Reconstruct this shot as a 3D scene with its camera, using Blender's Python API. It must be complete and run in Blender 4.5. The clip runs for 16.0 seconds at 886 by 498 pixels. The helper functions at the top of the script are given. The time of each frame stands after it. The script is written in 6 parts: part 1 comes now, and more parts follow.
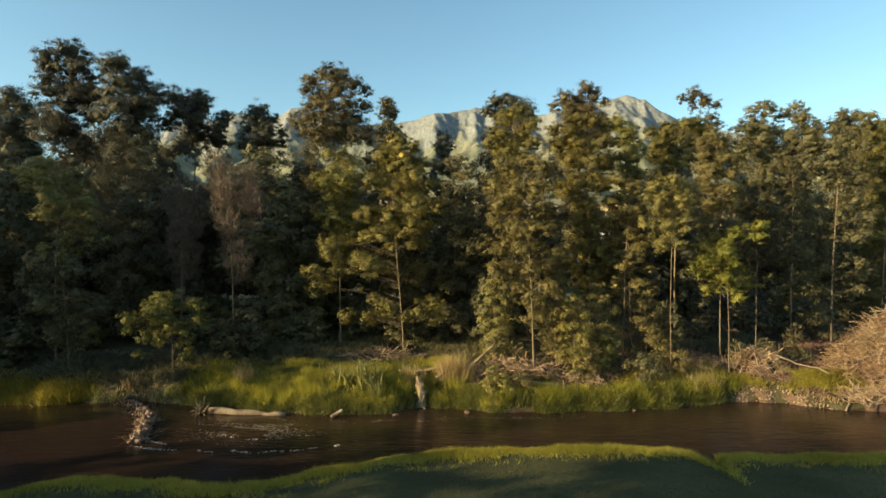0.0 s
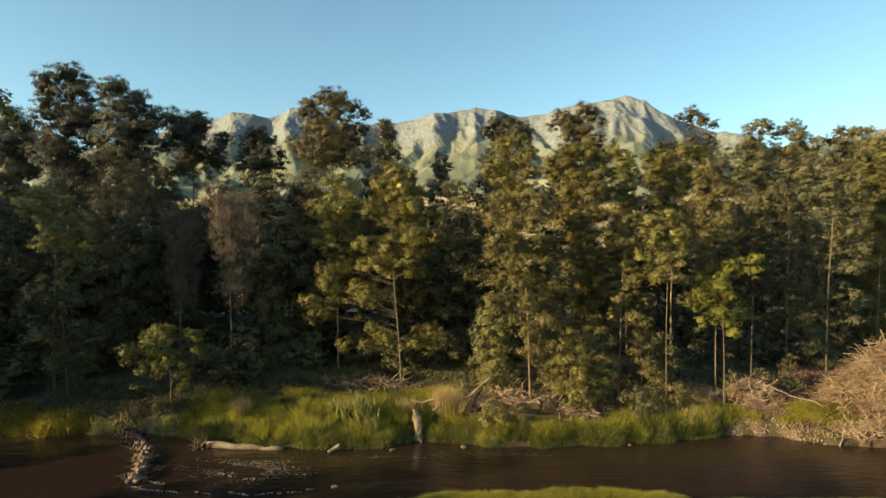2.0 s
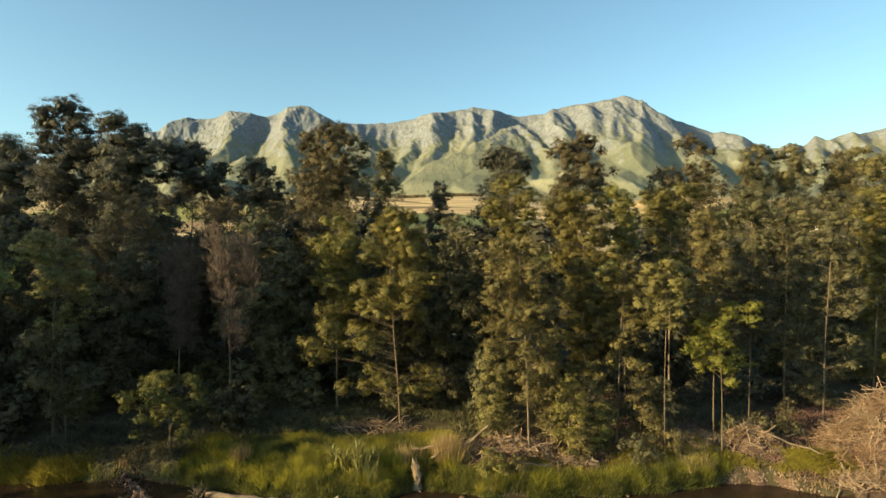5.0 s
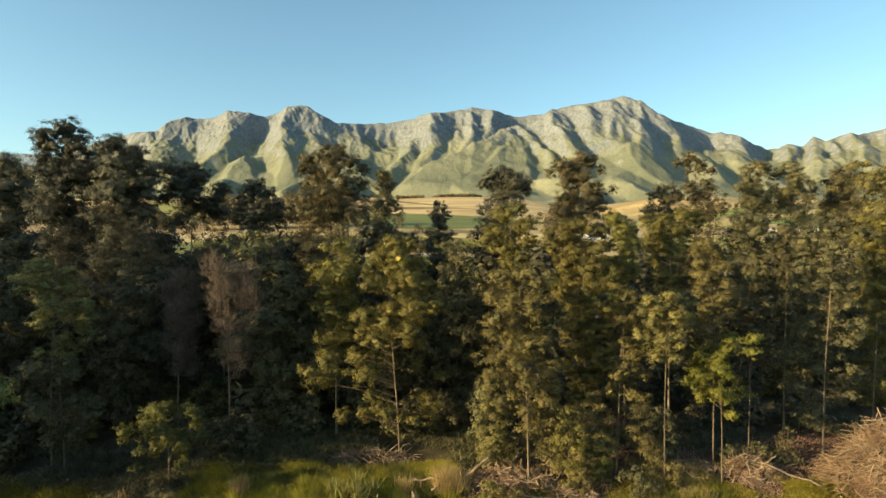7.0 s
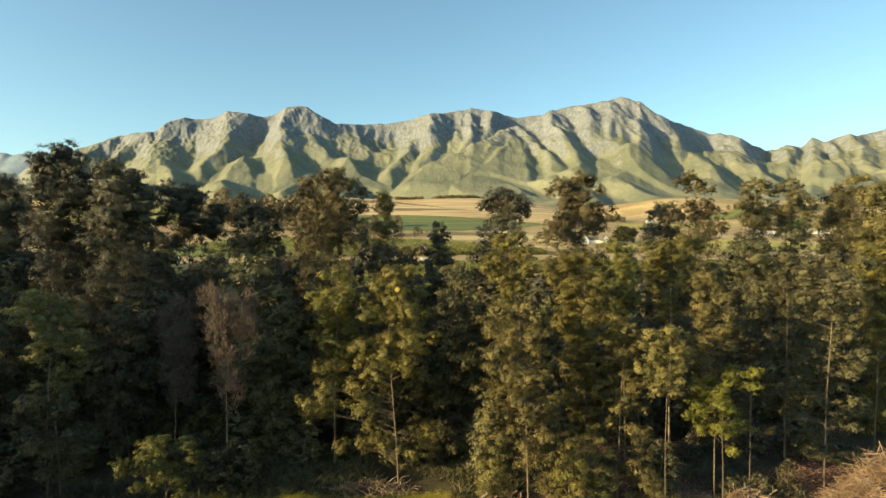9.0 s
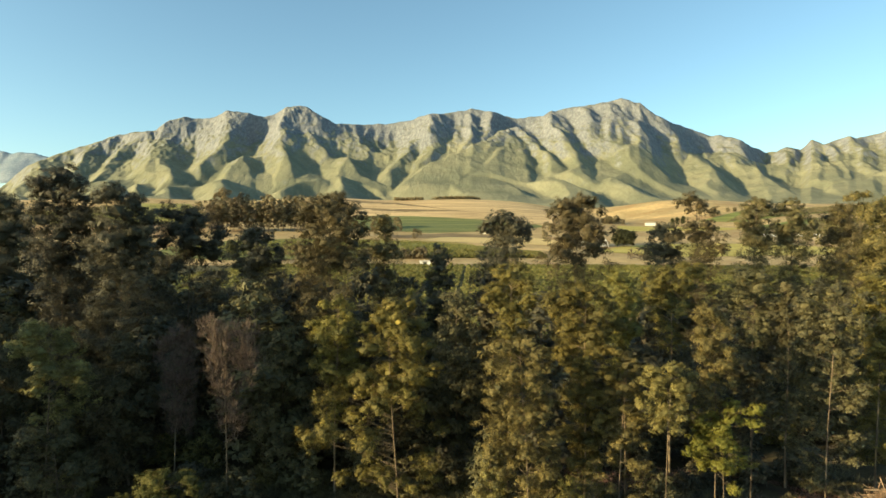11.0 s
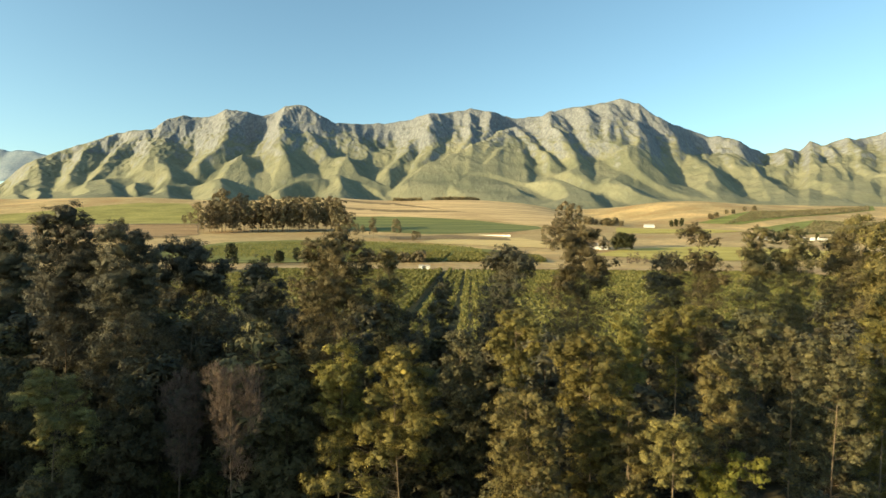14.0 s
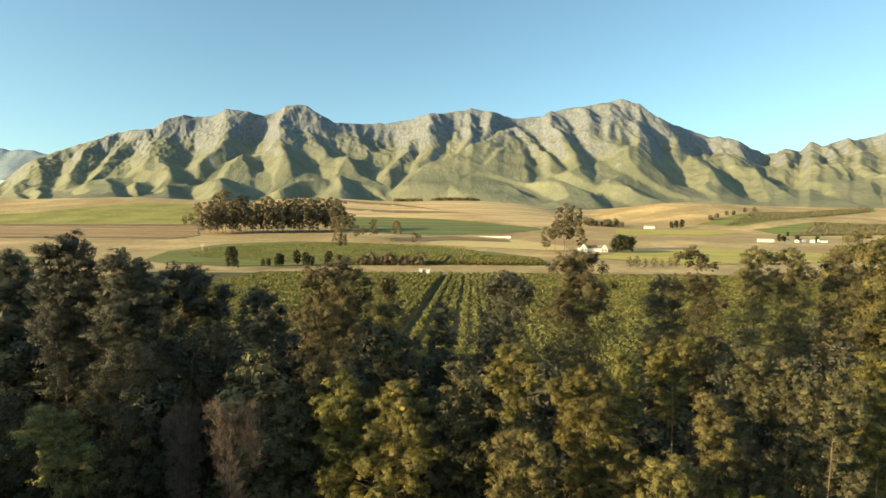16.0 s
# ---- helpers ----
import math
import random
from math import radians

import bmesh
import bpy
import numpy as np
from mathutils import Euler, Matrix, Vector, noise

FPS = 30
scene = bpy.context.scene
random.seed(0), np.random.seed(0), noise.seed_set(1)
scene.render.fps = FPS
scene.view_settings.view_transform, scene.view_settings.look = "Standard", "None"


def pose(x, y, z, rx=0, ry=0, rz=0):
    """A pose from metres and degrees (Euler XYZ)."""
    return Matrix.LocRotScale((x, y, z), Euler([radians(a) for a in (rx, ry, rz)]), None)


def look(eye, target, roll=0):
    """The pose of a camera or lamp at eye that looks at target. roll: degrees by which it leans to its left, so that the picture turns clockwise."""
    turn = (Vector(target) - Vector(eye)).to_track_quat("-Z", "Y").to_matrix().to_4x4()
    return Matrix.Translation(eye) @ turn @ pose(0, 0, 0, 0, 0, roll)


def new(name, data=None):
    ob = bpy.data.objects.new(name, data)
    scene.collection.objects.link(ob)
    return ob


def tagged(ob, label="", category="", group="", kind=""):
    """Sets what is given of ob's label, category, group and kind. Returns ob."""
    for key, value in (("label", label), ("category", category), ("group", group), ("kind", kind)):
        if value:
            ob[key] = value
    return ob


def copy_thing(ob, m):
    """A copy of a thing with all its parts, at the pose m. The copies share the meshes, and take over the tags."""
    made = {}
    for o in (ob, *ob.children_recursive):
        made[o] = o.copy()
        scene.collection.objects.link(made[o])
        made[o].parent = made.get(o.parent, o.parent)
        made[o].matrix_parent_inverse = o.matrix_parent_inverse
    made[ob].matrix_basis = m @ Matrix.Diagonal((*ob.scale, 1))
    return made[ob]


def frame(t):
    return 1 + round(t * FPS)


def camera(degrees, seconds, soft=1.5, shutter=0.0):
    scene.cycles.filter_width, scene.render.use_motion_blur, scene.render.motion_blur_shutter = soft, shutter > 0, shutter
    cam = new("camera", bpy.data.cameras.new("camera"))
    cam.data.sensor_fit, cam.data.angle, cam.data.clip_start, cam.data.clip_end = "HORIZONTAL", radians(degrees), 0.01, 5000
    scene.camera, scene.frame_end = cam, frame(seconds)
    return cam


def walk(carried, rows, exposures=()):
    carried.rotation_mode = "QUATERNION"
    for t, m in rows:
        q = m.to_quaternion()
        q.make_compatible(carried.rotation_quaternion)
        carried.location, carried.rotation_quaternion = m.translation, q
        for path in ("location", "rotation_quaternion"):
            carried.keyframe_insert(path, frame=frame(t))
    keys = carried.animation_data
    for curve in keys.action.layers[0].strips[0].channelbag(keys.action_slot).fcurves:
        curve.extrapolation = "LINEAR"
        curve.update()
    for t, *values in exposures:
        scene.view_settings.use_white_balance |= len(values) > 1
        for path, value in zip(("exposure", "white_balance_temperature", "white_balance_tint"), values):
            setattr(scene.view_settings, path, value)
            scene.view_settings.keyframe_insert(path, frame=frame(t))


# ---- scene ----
LENS = 74.0
cam = camera(LENS, 16.0, soft=1.5)
# seconds, eye (x, y, z), yaw, pitch, lean
ROWS = [
    (0.0, -0.000, -0.001, 7.853, 0.58, -0.49, -0.39),
    (0.5, 0.074, -0.034, 8.245, 0.58, -0.49, -0.38),
    (1.0, 0.108, -0.065, 8.668, 0.56, -0.50, -0.35),
    (1.5, 0.114, -0.102, 9.114, 0.53, -0.51, -0.31),
    (2.0, 0.121, -0.144, 9.534, 0.51, -0.53, -0.27),
    (2.5, 0.133, -0.178, 9.947, 0.49, -0.54, -0.24),
    (3.0, 0.127, -0.191, 10.357, 0.46, -0.56, -0.23),
    (3.5, 0.101, -0.205, 10.775, 0.43, -0.57, -0.21),
    (4.0, 0.069, -0.209, 11.168, 0.39, -0.58, -0.19),
    (6.5, 0.025, -0.074, 13.219, 0.17, -0.64, -0.08),
    (7.0, -0.009, -0.100, 13.599, 0.17, -0.62, -0.07),
    (7.5, -0.017, -0.047, 14.001, 0.17, -0.60, -0.05),
    (8.0, -0.012, 0.041, 14.400, 0.15, -0.59, -0.04),
    (8.5, -0.019, 0.095, 14.844, 0.12, -0.58, -0.04),
    (9.0, -0.023, 0.130, 15.262, 0.08, -0.57, -0.03),
    (11.5, -0.144, 0.244, 17.498, -0.00, -0.55, 0.26),
    (12.0, -0.165, 0.279, 17.963, -0.03, -0.57, 0.27),
    (12.5, -0.242, 0.326, 18.372, -0.06, -0.59, 0.32),
    (13.0, -0.353, 0.357, 18.808, -0.08, -0.60, 0.38),
    (13.5, -0.444, 0.333, 19.249, -0.10, -0.60, 0.42),
    (14.0, -0.523, 0.226, 19.762, -0.12, -0.61, 0.44),
    (14.5, -0.578, 0.094, 20.271, -0.13, -0.62, 0.44),
    (15.0, -0.585, -0.025, 20.825, -0.14, -0.63, 0.48),
    (15.5, -0.553, -0.093, 21.333, -0.12, -0.64, 0.52),
    (16.0, -0.467, -0.040, 21.854, -0.10, -0.64, 0.54),
]


def eye_pose(x, y, z, yaw, pitch, lean):
    a, b = radians(yaw), radians(pitch)
    ahead = Vector((-math.sin(a) * math.cos(b), math.cos(a) * math.cos(b), math.sin(b)))
    eye = Vector((x, y, z))
    return look(eye, eye + 50 * ahead, lean)


walk(cam, [(t, eye_pose(*r)) for t, *r in ROWS], [(0.0, 0.98, 6650, -12), (16.0, 0.98, 6650, -12)])

# ---- world and sun ----
SUN_TURN, SUN_HEIGHT = 67.0, 15.5     # degrees from straight behind the first view towards its west side; above the horizon
to_sun = Vector((-math.sin(radians(SUN_TURN)) * math.cos(radians(SUN_HEIGHT)),
                 -math.cos(radians(SUN_TURN)) * math.cos(radians(SUN_HEIGHT)), math.sin(radians(SUN_HEIGHT))))
world = bpy.data.worlds.new("evening_sky")
scene.world = world
world.use_nodes = True
wn = world.node_tree
sky = wn.nodes.new("ShaderNodeTexSky")
sky.sky_type, sky.sun_disc = "NISHITA", False
sky.sun_elevation = radians(SUN_HEIGHT)
sky.sun_rotation = math.atan2(to_sun.x, to_sun.y)
sky.altitude, sky.air_density, sky.dust_density, sky.ozone_density = 200, 0.92, 1.2, 1.6
wn.links.new(sky.outputs["Color"], wn.nodes["Background"].inputs["Color"])
wn.nodes["Background"].inputs["Strength"].default_value = 0.130
lamp = bpy.data.lights.new("sun", "SUN")
lamp.energy, lamp.angle, lamp.color = 5.0, radians(0.6), (1.0, 0.73, 0.44)
sun = new("sun", lamp)
sun.matrix_world = look(to_sun * 100, (0, 0, 0))


# ---- materials ----
def nodes_of(name):
    m = bpy.data.materials.new(name)
    m.use_nodes = True
    t = m.node_tree
    return m, t, t.nodes, t.links, t.nodes["Principled BSDF"]


def surface(name, dark, light, scale, rough=0.9, fine=8.0, bump=0.3, depth=0.05, third=None, metal=0.0, spec=0.2, vary=0.0, stretch=(1, 1, 1)):
    """A two-scale mottled surface: broad patches and fine grain, with relief."""
    m, t, n, l, p = nodes_of(name)
    co = n.new("ShaderNodeNewGeometry")
    mp = n.new("ShaderNodeMapping")
    mp.inputs["Scale"].default_value = stretch
    l.new(co.outputs["Position"], mp.inputs["Vector"])
    a, b = n.new("ShaderNodeTexNoise"), n.new("ShaderNodeTexNoise")
    a.inputs["Scale"].default_value, a.inputs["Detail"].default_value = scale, 5
    b.inputs["Scale"].default_value, b.inputs["Detail"].default_value = scale * fine, 6
    for q in (a, b):
        q.inputs["Roughness"].default_value = 0.62
        l.new(mp.outputs["Vector"], q.inputs["Vector"])
    ra = n.new("ShaderNodeValToRGB")
    ra.color_ramp.elements[0].position, ra.color_ramp.elements[1].position = 0.36, 0.66
    ra.color_ramp.elements[0].color, ra.color_ramp.elements[1].color = (*dark, 1), (*light, 1)
    if third:
        e = ra.color_ramp.elements.new(0.5)
        e.color = (*third, 1)
    l.new(a.outputs["Fac"], ra.inputs["Fac"])
    mx = n.new("ShaderNodeMix")
    mx.data_type, mx.blend_type = "RGBA", "OVERLAY"
    mx.inputs["Factor"].default_value = 0.55
    l.new(ra.outputs["Color"], mx.inputs["A"])
    l.new(b.outputs["Fac"], mx.inputs["B"])
    out = mx.outputs["Result"]
    if vary:
        o = n.new("ShaderNodeObjectInfo")
        h = n.new("ShaderNodeHueSaturation")
        r = n.new("ShaderNodeMapRange")
        r.inputs["To Min"].default_value, r.inputs["To Max"].default_value = 1 - vary, 1 + vary
        l.new(o.outputs["Random"], r.inputs["Value"])
        l.new(r.outputs["Result"], h.inputs["Value"])
        l.new(out, h.inputs["Color"])
        out = h.outputs["Color"]
    l.new(out, p.inputs["Base Color"])
    bp = n.new("ShaderNodeBump")
    bp.inputs["Strength"].default_value, bp.inputs["Distance"].default_value = bump, depth
    l.new(b.outputs["Fac"], bp.inputs["Height"])
    l.new(bp.outputs["Normal"], p.inputs["Normal"])
    p.inputs["Roughness"].default_value, p.inputs["Metallic"].default_value = rough, metal
    p.inputs["Specular IOR Level"].default_value = spec
    return m


def foliage(name, dark, light, through_light=0.35, patch=0.6, tip=None):
    """Leaves: colour varies leaf by leaf, tuft by tuft and plant by plant; some light comes through."""
    m, t, n, l, p = nodes_of(name)
    g = n.new("ShaderNodeNewGeometry")
    o = n.new("ShaderNodeObjectInfo")
    no = n.new("ShaderNodeTexNoise")
    no.inputs["Scale"].default_value, no.inputs["Detail"].default_value = patch, 3
    l.new(g.outputs["Position"], no.inputs["Vector"])
    s = n.new("ShaderNodeMath")
    s.operation = "MULTIPLY_ADD"
    s.inputs[1].default_value = 0.50
    l.new(g.outputs["Random Per Island"], s.inputs[0])
    k = n.new("ShaderNodeMapRange")
    k.inputs["From Min"].default_value, k.inputs["From Max"].default_value = 0.32, 0.68
    k.inputs["To Min"].default_value, k.inputs["To Max"].default_value = 0.08, 0.52
    l.new(no.outputs["Fac"], k.inputs["Value"])
    l.new(k.outputs["Result"], s.inputs[2])
    r = n.new("ShaderNodeValToRGB")
    r.color_ramp.elements[0].color, r.color_ramp.elements[1].color = (*dark, 1), (*light, 1)
    r.color_ramp.elements[0].position, r.color_ramp.elements[1].position = 0.1, 0.85
    if tip:
        e = r.color_ramp.elements.new(0.97)
        e.color = (*tip, 1)
    l.new(s.outputs["Value"], r.inputs["Fac"])
    h = n.new("ShaderNodeHueSaturation")
    hv, vv = n.new("ShaderNodeMapRange"), n.new("ShaderNodeMapRange")
    hv.inputs["To Min"].default_value, hv.inputs["To Max"].default_value = 0.488, 0.508
    vv.inputs["To Min"].default_value, vv.inputs["To Max"].default_value = 0.82, 1.18
    l.new(o.outputs["Random"], hv.inputs["Value"])
    l.new(o.outputs["Random"], vv.inputs["Value"])
    l.new(hv.outputs["Result"], h.inputs["Hue"])
    l.new(vv.outputs["Result"], h.inputs["Value"])
    l.new(r.outputs["Color"], h.inputs["Color"])
    l.new(h.outputs["Color"], p.inputs["Base Color"])
    p.inputs["Roughness"].default_value, p.inputs["Specular IOR Level"].default_value = 0.6, 0.25
    tr = n.new("ShaderNodeBsdfTranslucent")
    l.new(h.outputs["Color"], tr.inputs["Color"])
    mixs = n.new("ShaderNodeMixShader")
    mixs.inputs["Fac"].default_value = through_light
    l.new(p.outputs["BSDF"], mixs.inputs[1])
    l.new(tr.outputs["BSDF"], mixs.inputs[2])
    l.new(mixs.outputs["Shader"], n["Material Output"].inputs["Surface"])
    return m


LEAF = {
    "wattle": foliage("wattle_leaves", (0.046, 0.050, 0.022), (0.268, 0.224, 0.060), 0.28, 1.3, tip=(0.485, 0.395, 0.098)),
    "olive": foliage("olive_leaves", (0.062, 0.062, 0.030), (0.264, 0.215, 0.074), 0.28, 1.3, tip=(0.400, 0.325, 0.112)),
    # dark and shade leaves hold the dimness and bluish cast of shadow in their colour
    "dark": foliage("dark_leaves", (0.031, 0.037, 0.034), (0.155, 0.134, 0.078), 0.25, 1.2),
    "brown": foliage("brownish_leaves", (0.042, 0.042, 0.023), (0.208, 0.165, 0.075), 0.25, 1.2),
    "shade": foliage("leaves_tinted_for_shade", (0.042, 0.046, 0.032), (0.183, 0.156, 0.072), 0.3, 1.2),
    "bright": foliage("young_leaves", (0.069, 0.075, 0.016), (0.213, 0.187, 0.039), 0.30, tip=(0.333, 0.281, 0.070)),
    "small": foliage("shrub_leaves", (0.060, 0.068, 0.020), (0.225, 0.205, 0.062), 0.35, 2.5, tip=(0.360, 0.310, 0.120)),
    "bare": foliage("dry_twigs", (0.076, 0.054, 0.042), (0.200, 0.142, 0.104), 0.2),
    "gum": foliage("gum_leaves", (0.080, 0.076, 0.044), (0.270, 0.212, 0.120), patch=0.25),
    "vine": foliage("vine_leaves", (0.078, 0.088, 0.024), (0.240, 0.212, 0.064), patch=0.1, tip=(0.310, 0.258, 0.090)),
    "oak": foliage("oak_leaves", (0.024, 0.032, 0.015), (0.080, 0.080, 0.032), patch=0.15),
}
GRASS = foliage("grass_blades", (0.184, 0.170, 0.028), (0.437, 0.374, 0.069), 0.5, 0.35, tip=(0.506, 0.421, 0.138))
# turf blades are dark because the shade on the near bank is in their colour
TURF = foliage("shade_dark_turf_blades", (0.046, 0.049, 0.020), (0.130, 0.116, 0.044), 0.35, 0.35, tip=(0.190, 0.160, 0.062))
LUSH = foliage("lush_grass_blades", (0.085, 0.095, 0.026), (0.220, 0.210, 0.061), 0.5, 0.5)
STRAW = foliage("dry_grass_blades", (0.270, 0.185, 0.085), (0.520, 0.380, 0.190), 0.3, 0.5)
LITTER = foliage("leaf_litter_bits", (0.130, 0.077, 0.054), (0.338, 0.206, 0.150), 0.1, 0.5)
FLAX = foliage("flax_blades", (0.100, 0.112, 0.036), (0.320, 0.290, 0.100), 0.3, 0.5)
BARK = surface("grey_brown_bark", (0.09, 0.065, 0.045), (0.22, 0.165, 0.11), 2.0, fine=9, bump=0.6, vary=0.2, stretch=(1, 1, 0.25))
STUMP = surface("weathered_stump_wood", (0.12, 0.072, 0.045), (0.42, 0.30, 0.19), 3.0, fine=7, bump=0.9, depth=0.06, stretch=(1, 1, 0.3))
PALE_BARK = surface("pale_bark", (0.11, 0.082, 0.055), (0.29, 0.215, 0.135), 1.6, fine=9, bump=0.5, vary=0.12, stretch=(1, 1, 0.25))
DEADWOOD = surface("bleached_deadwood", (0.12, 0.085, 0.058), (0.33, 0.245, 0.17), 1.5, fine=10, bump=0.5, vary=0.15, stretch=(1, 1, 0.5))
STICKS = surface("dry_brush_sticks", (0.22, 0.132, 0.080), (0.50, 0.350, 0.225), 1.2, fine=9, bump=0.4, vary=0.15)
EARTH = surface("bank_litter_and_soil", (0.052, 0.038, 0.026), (0.105, 0.086, 0.048), 0.5, fine=14, bump=0.8, depth=0.08, third=(0.070, 0.056, 0.028))
# ground below the turf, likewise darkened for the shade lying on it
LAWN = surface("shade_dark_near_turf", (0.036, 0.038, 0.017), (0.075, 0.074, 0.033), 0.3, fine=30, bump=0.8, depth=0.05, third=(0.055, 0.056, 0.024))
PLAIN = surface("dry_farmland", (0.33, 0.210, 0.095), (0.56, 0.385, 0.180), 0.012, fine=14, bump=0.4, depth=0.5, third=(0.37, 0.275, 0.13))
BED = surface("river_bed", (0.03, 0.018, 0.010), (0.06, 0.04, 0.02), 0.6, fine=8)
STONES = surface("sunlit_gravel", (0.15, 0.105, 0.07), (0.36, 0.265, 0.175), 2.0, fine=9, bump=0.5, vary=0.22)
ROCKS = surface("wet_river_stones", (0.085, 0.045, 0.03), (0.25, 0.145, 0.09), 2.5, rough=0.55, fine=8, bump=0.5, spec=0.5, vary=0.3)
SOIL = surface("crumbled_earth", (0.085, 0.052, 0.035), (0.19, 0.12, 0.08), 1.2, fine=9, bump=0.7, depth=0.08)
WHITEWASH = surface("whitewashed_wall", (0.60, 0.58, 0.54), (0.74, 0.72, 0.68), 0.4, fine=10, bump=0.1)
THATCH = surface("grey_thatch", (0.12, 0.10, 0.08), (0.22, 0.19, 0.15), 0.4, fine=10)
SHEET = surface("dull_sheet_roof", (0.45, 0.43, 0.40), (0.60, 0.58, 0.54), 0.3, rough=0.5, fine=8, bump=0.1)
DARKGLASS = surface("dark_window_glass", (0.02, 0.022, 0.025), (0.04, 0.042, 0.045), 1.0, rough=0.1, spec=0.5)


def field_look(name, dark, light, third=None, scale=0.02, rows=None):
    return surface(name, dark, light, scale, fine=12, bump=0.5, depth=0.4, third=third, stretch=rows or (1, 1, 1))


FIELD = {
    "meadow": field_look("green_meadow", (0.205, 0.188, 0.048), (0.330, 0.292, 0.088)),
    "ploughed": field_look("brown_stubble", (0.220, 0.140, 0.068), (0.430, 0.285, 0.140), scale=0.06, rows=(0.12, 2, 1)),
    "crop": field_look("green_crop", (0.111, 0.120, 0.031), (0.215, 0.208, 0.060), scale=0.06, rows=(0.3, 1.5, 1)),
    "dark_crop": field_look("dark_green_crop", (0.085, 0.105, 0.036), (0.200, 0.205, 0.070), scale=0.05, rows=(0.1, 2, 1)),
    "tan": field_look("cut_wheat_hill", (0.370, 0.258, 0.130), (0.640, 0.465, 0.245), scale=0.05, rows=(0.15, 1.6, 1)),
    "straw": field_look("straw_field", (0.486, 0.358, 0.149), (0.621, 0.472, 0.223), scale=0.05, rows=(0.15, 1.6, 1)),
    "yellow": field_look("yellow_green_meadow", (0.336, 0.280, 0.070), (0.476, 0.392, 0.112), scale=0.05, rows=(0.2, 1.5, 1)),
    "orchard": field_look("orchard_rows", (0.135, 0.155, 0.038), (0.257, 0.257, 0.068), rows=(0.5, 3, 1)),
    "vine_floor": field_look("vineyard_floor", (0.057, 0.048, 0.021), (0.121, 0.103, 0.039), scale=0.08),
    "track": field_look("sandy_track", (0.290, 0.200, 0.105), (0.440, 0.320, 0.180), scale=0.1),
}
# lane grass, with the shadow of the vine row put into its colour
FIELD["lane"] = field_look("lane_in_vine_shadow", (0.030, 0.036, 0.014), (0.060, 0.066, 0.024), scale=0.3)
FIELD["boundary"] = field_look("dry_boundary_grass", (0.16, 0.115, 0.06), (0.25, 0.18, 0.09), scale=0.05)

water_mat, wt, wnod, wl, wp = nodes_of("peaty_river_water")
wp.inputs["Base Color"].default_value = (0.026, 0.0150, 0.0115, 1)
wp.inputs["Roughness"].default_value = 0.17
wp.inputs["IOR"].default_value = 1.33
wg = wnod.new("ShaderNodeNewGeometry")
wm = wnod.new("ShaderNodeMapping")
wm.inputs["Scale"].default_value = (0.7, 2.0, 1)
wl.new(wg.outputs["Position"], wm.inputs["Vector"])
wa, wb = wnod.new("ShaderNodeTexNoise"), wnod.new("ShaderNodeTexNoise")
wa.inputs["Scale"].default_value, wa.inputs["Detail"].default_value = 2.2, 4
wb.inputs["Scale"].default_value, wb.inputs["Detail"].default_value = 0.5, 3
wl.new(wm.outputs["Vector"], wa.inputs["Vector"])
wl.new(wm.outputs["Vector"], wb.inputs["Vector"])
ws = wnod.new("ShaderNodeMath")
ws.operation = "MULTIPLY"
wl.new(wa.outputs["Fac"], ws.inputs[0])
wl.new(wb.outputs["Fac"], ws.inputs[1])
wbp = wnod.new("ShaderNodeBump")
wbp.inputs["Strength"].default_value, wbp.inputs["Distance"].default_value = 0.55, 0.10
wl.new(ws.outputs["Value"], wbp.inputs["Height"])
wl.new(wbp.outputs["Normal"], wp.inputs["Normal"])

fleck_mat = surface("riffle_flecks", (0.10, 0.075, 0.055), (0.30, 0.25, 0.20), 4.0, rough=0.4, fine=5)
foam_mat = surface("river_foam", (0.40, 0.34, 0.28), (0.78, 0.72, 0.64), 4.0, rough=0.6, fine=5)


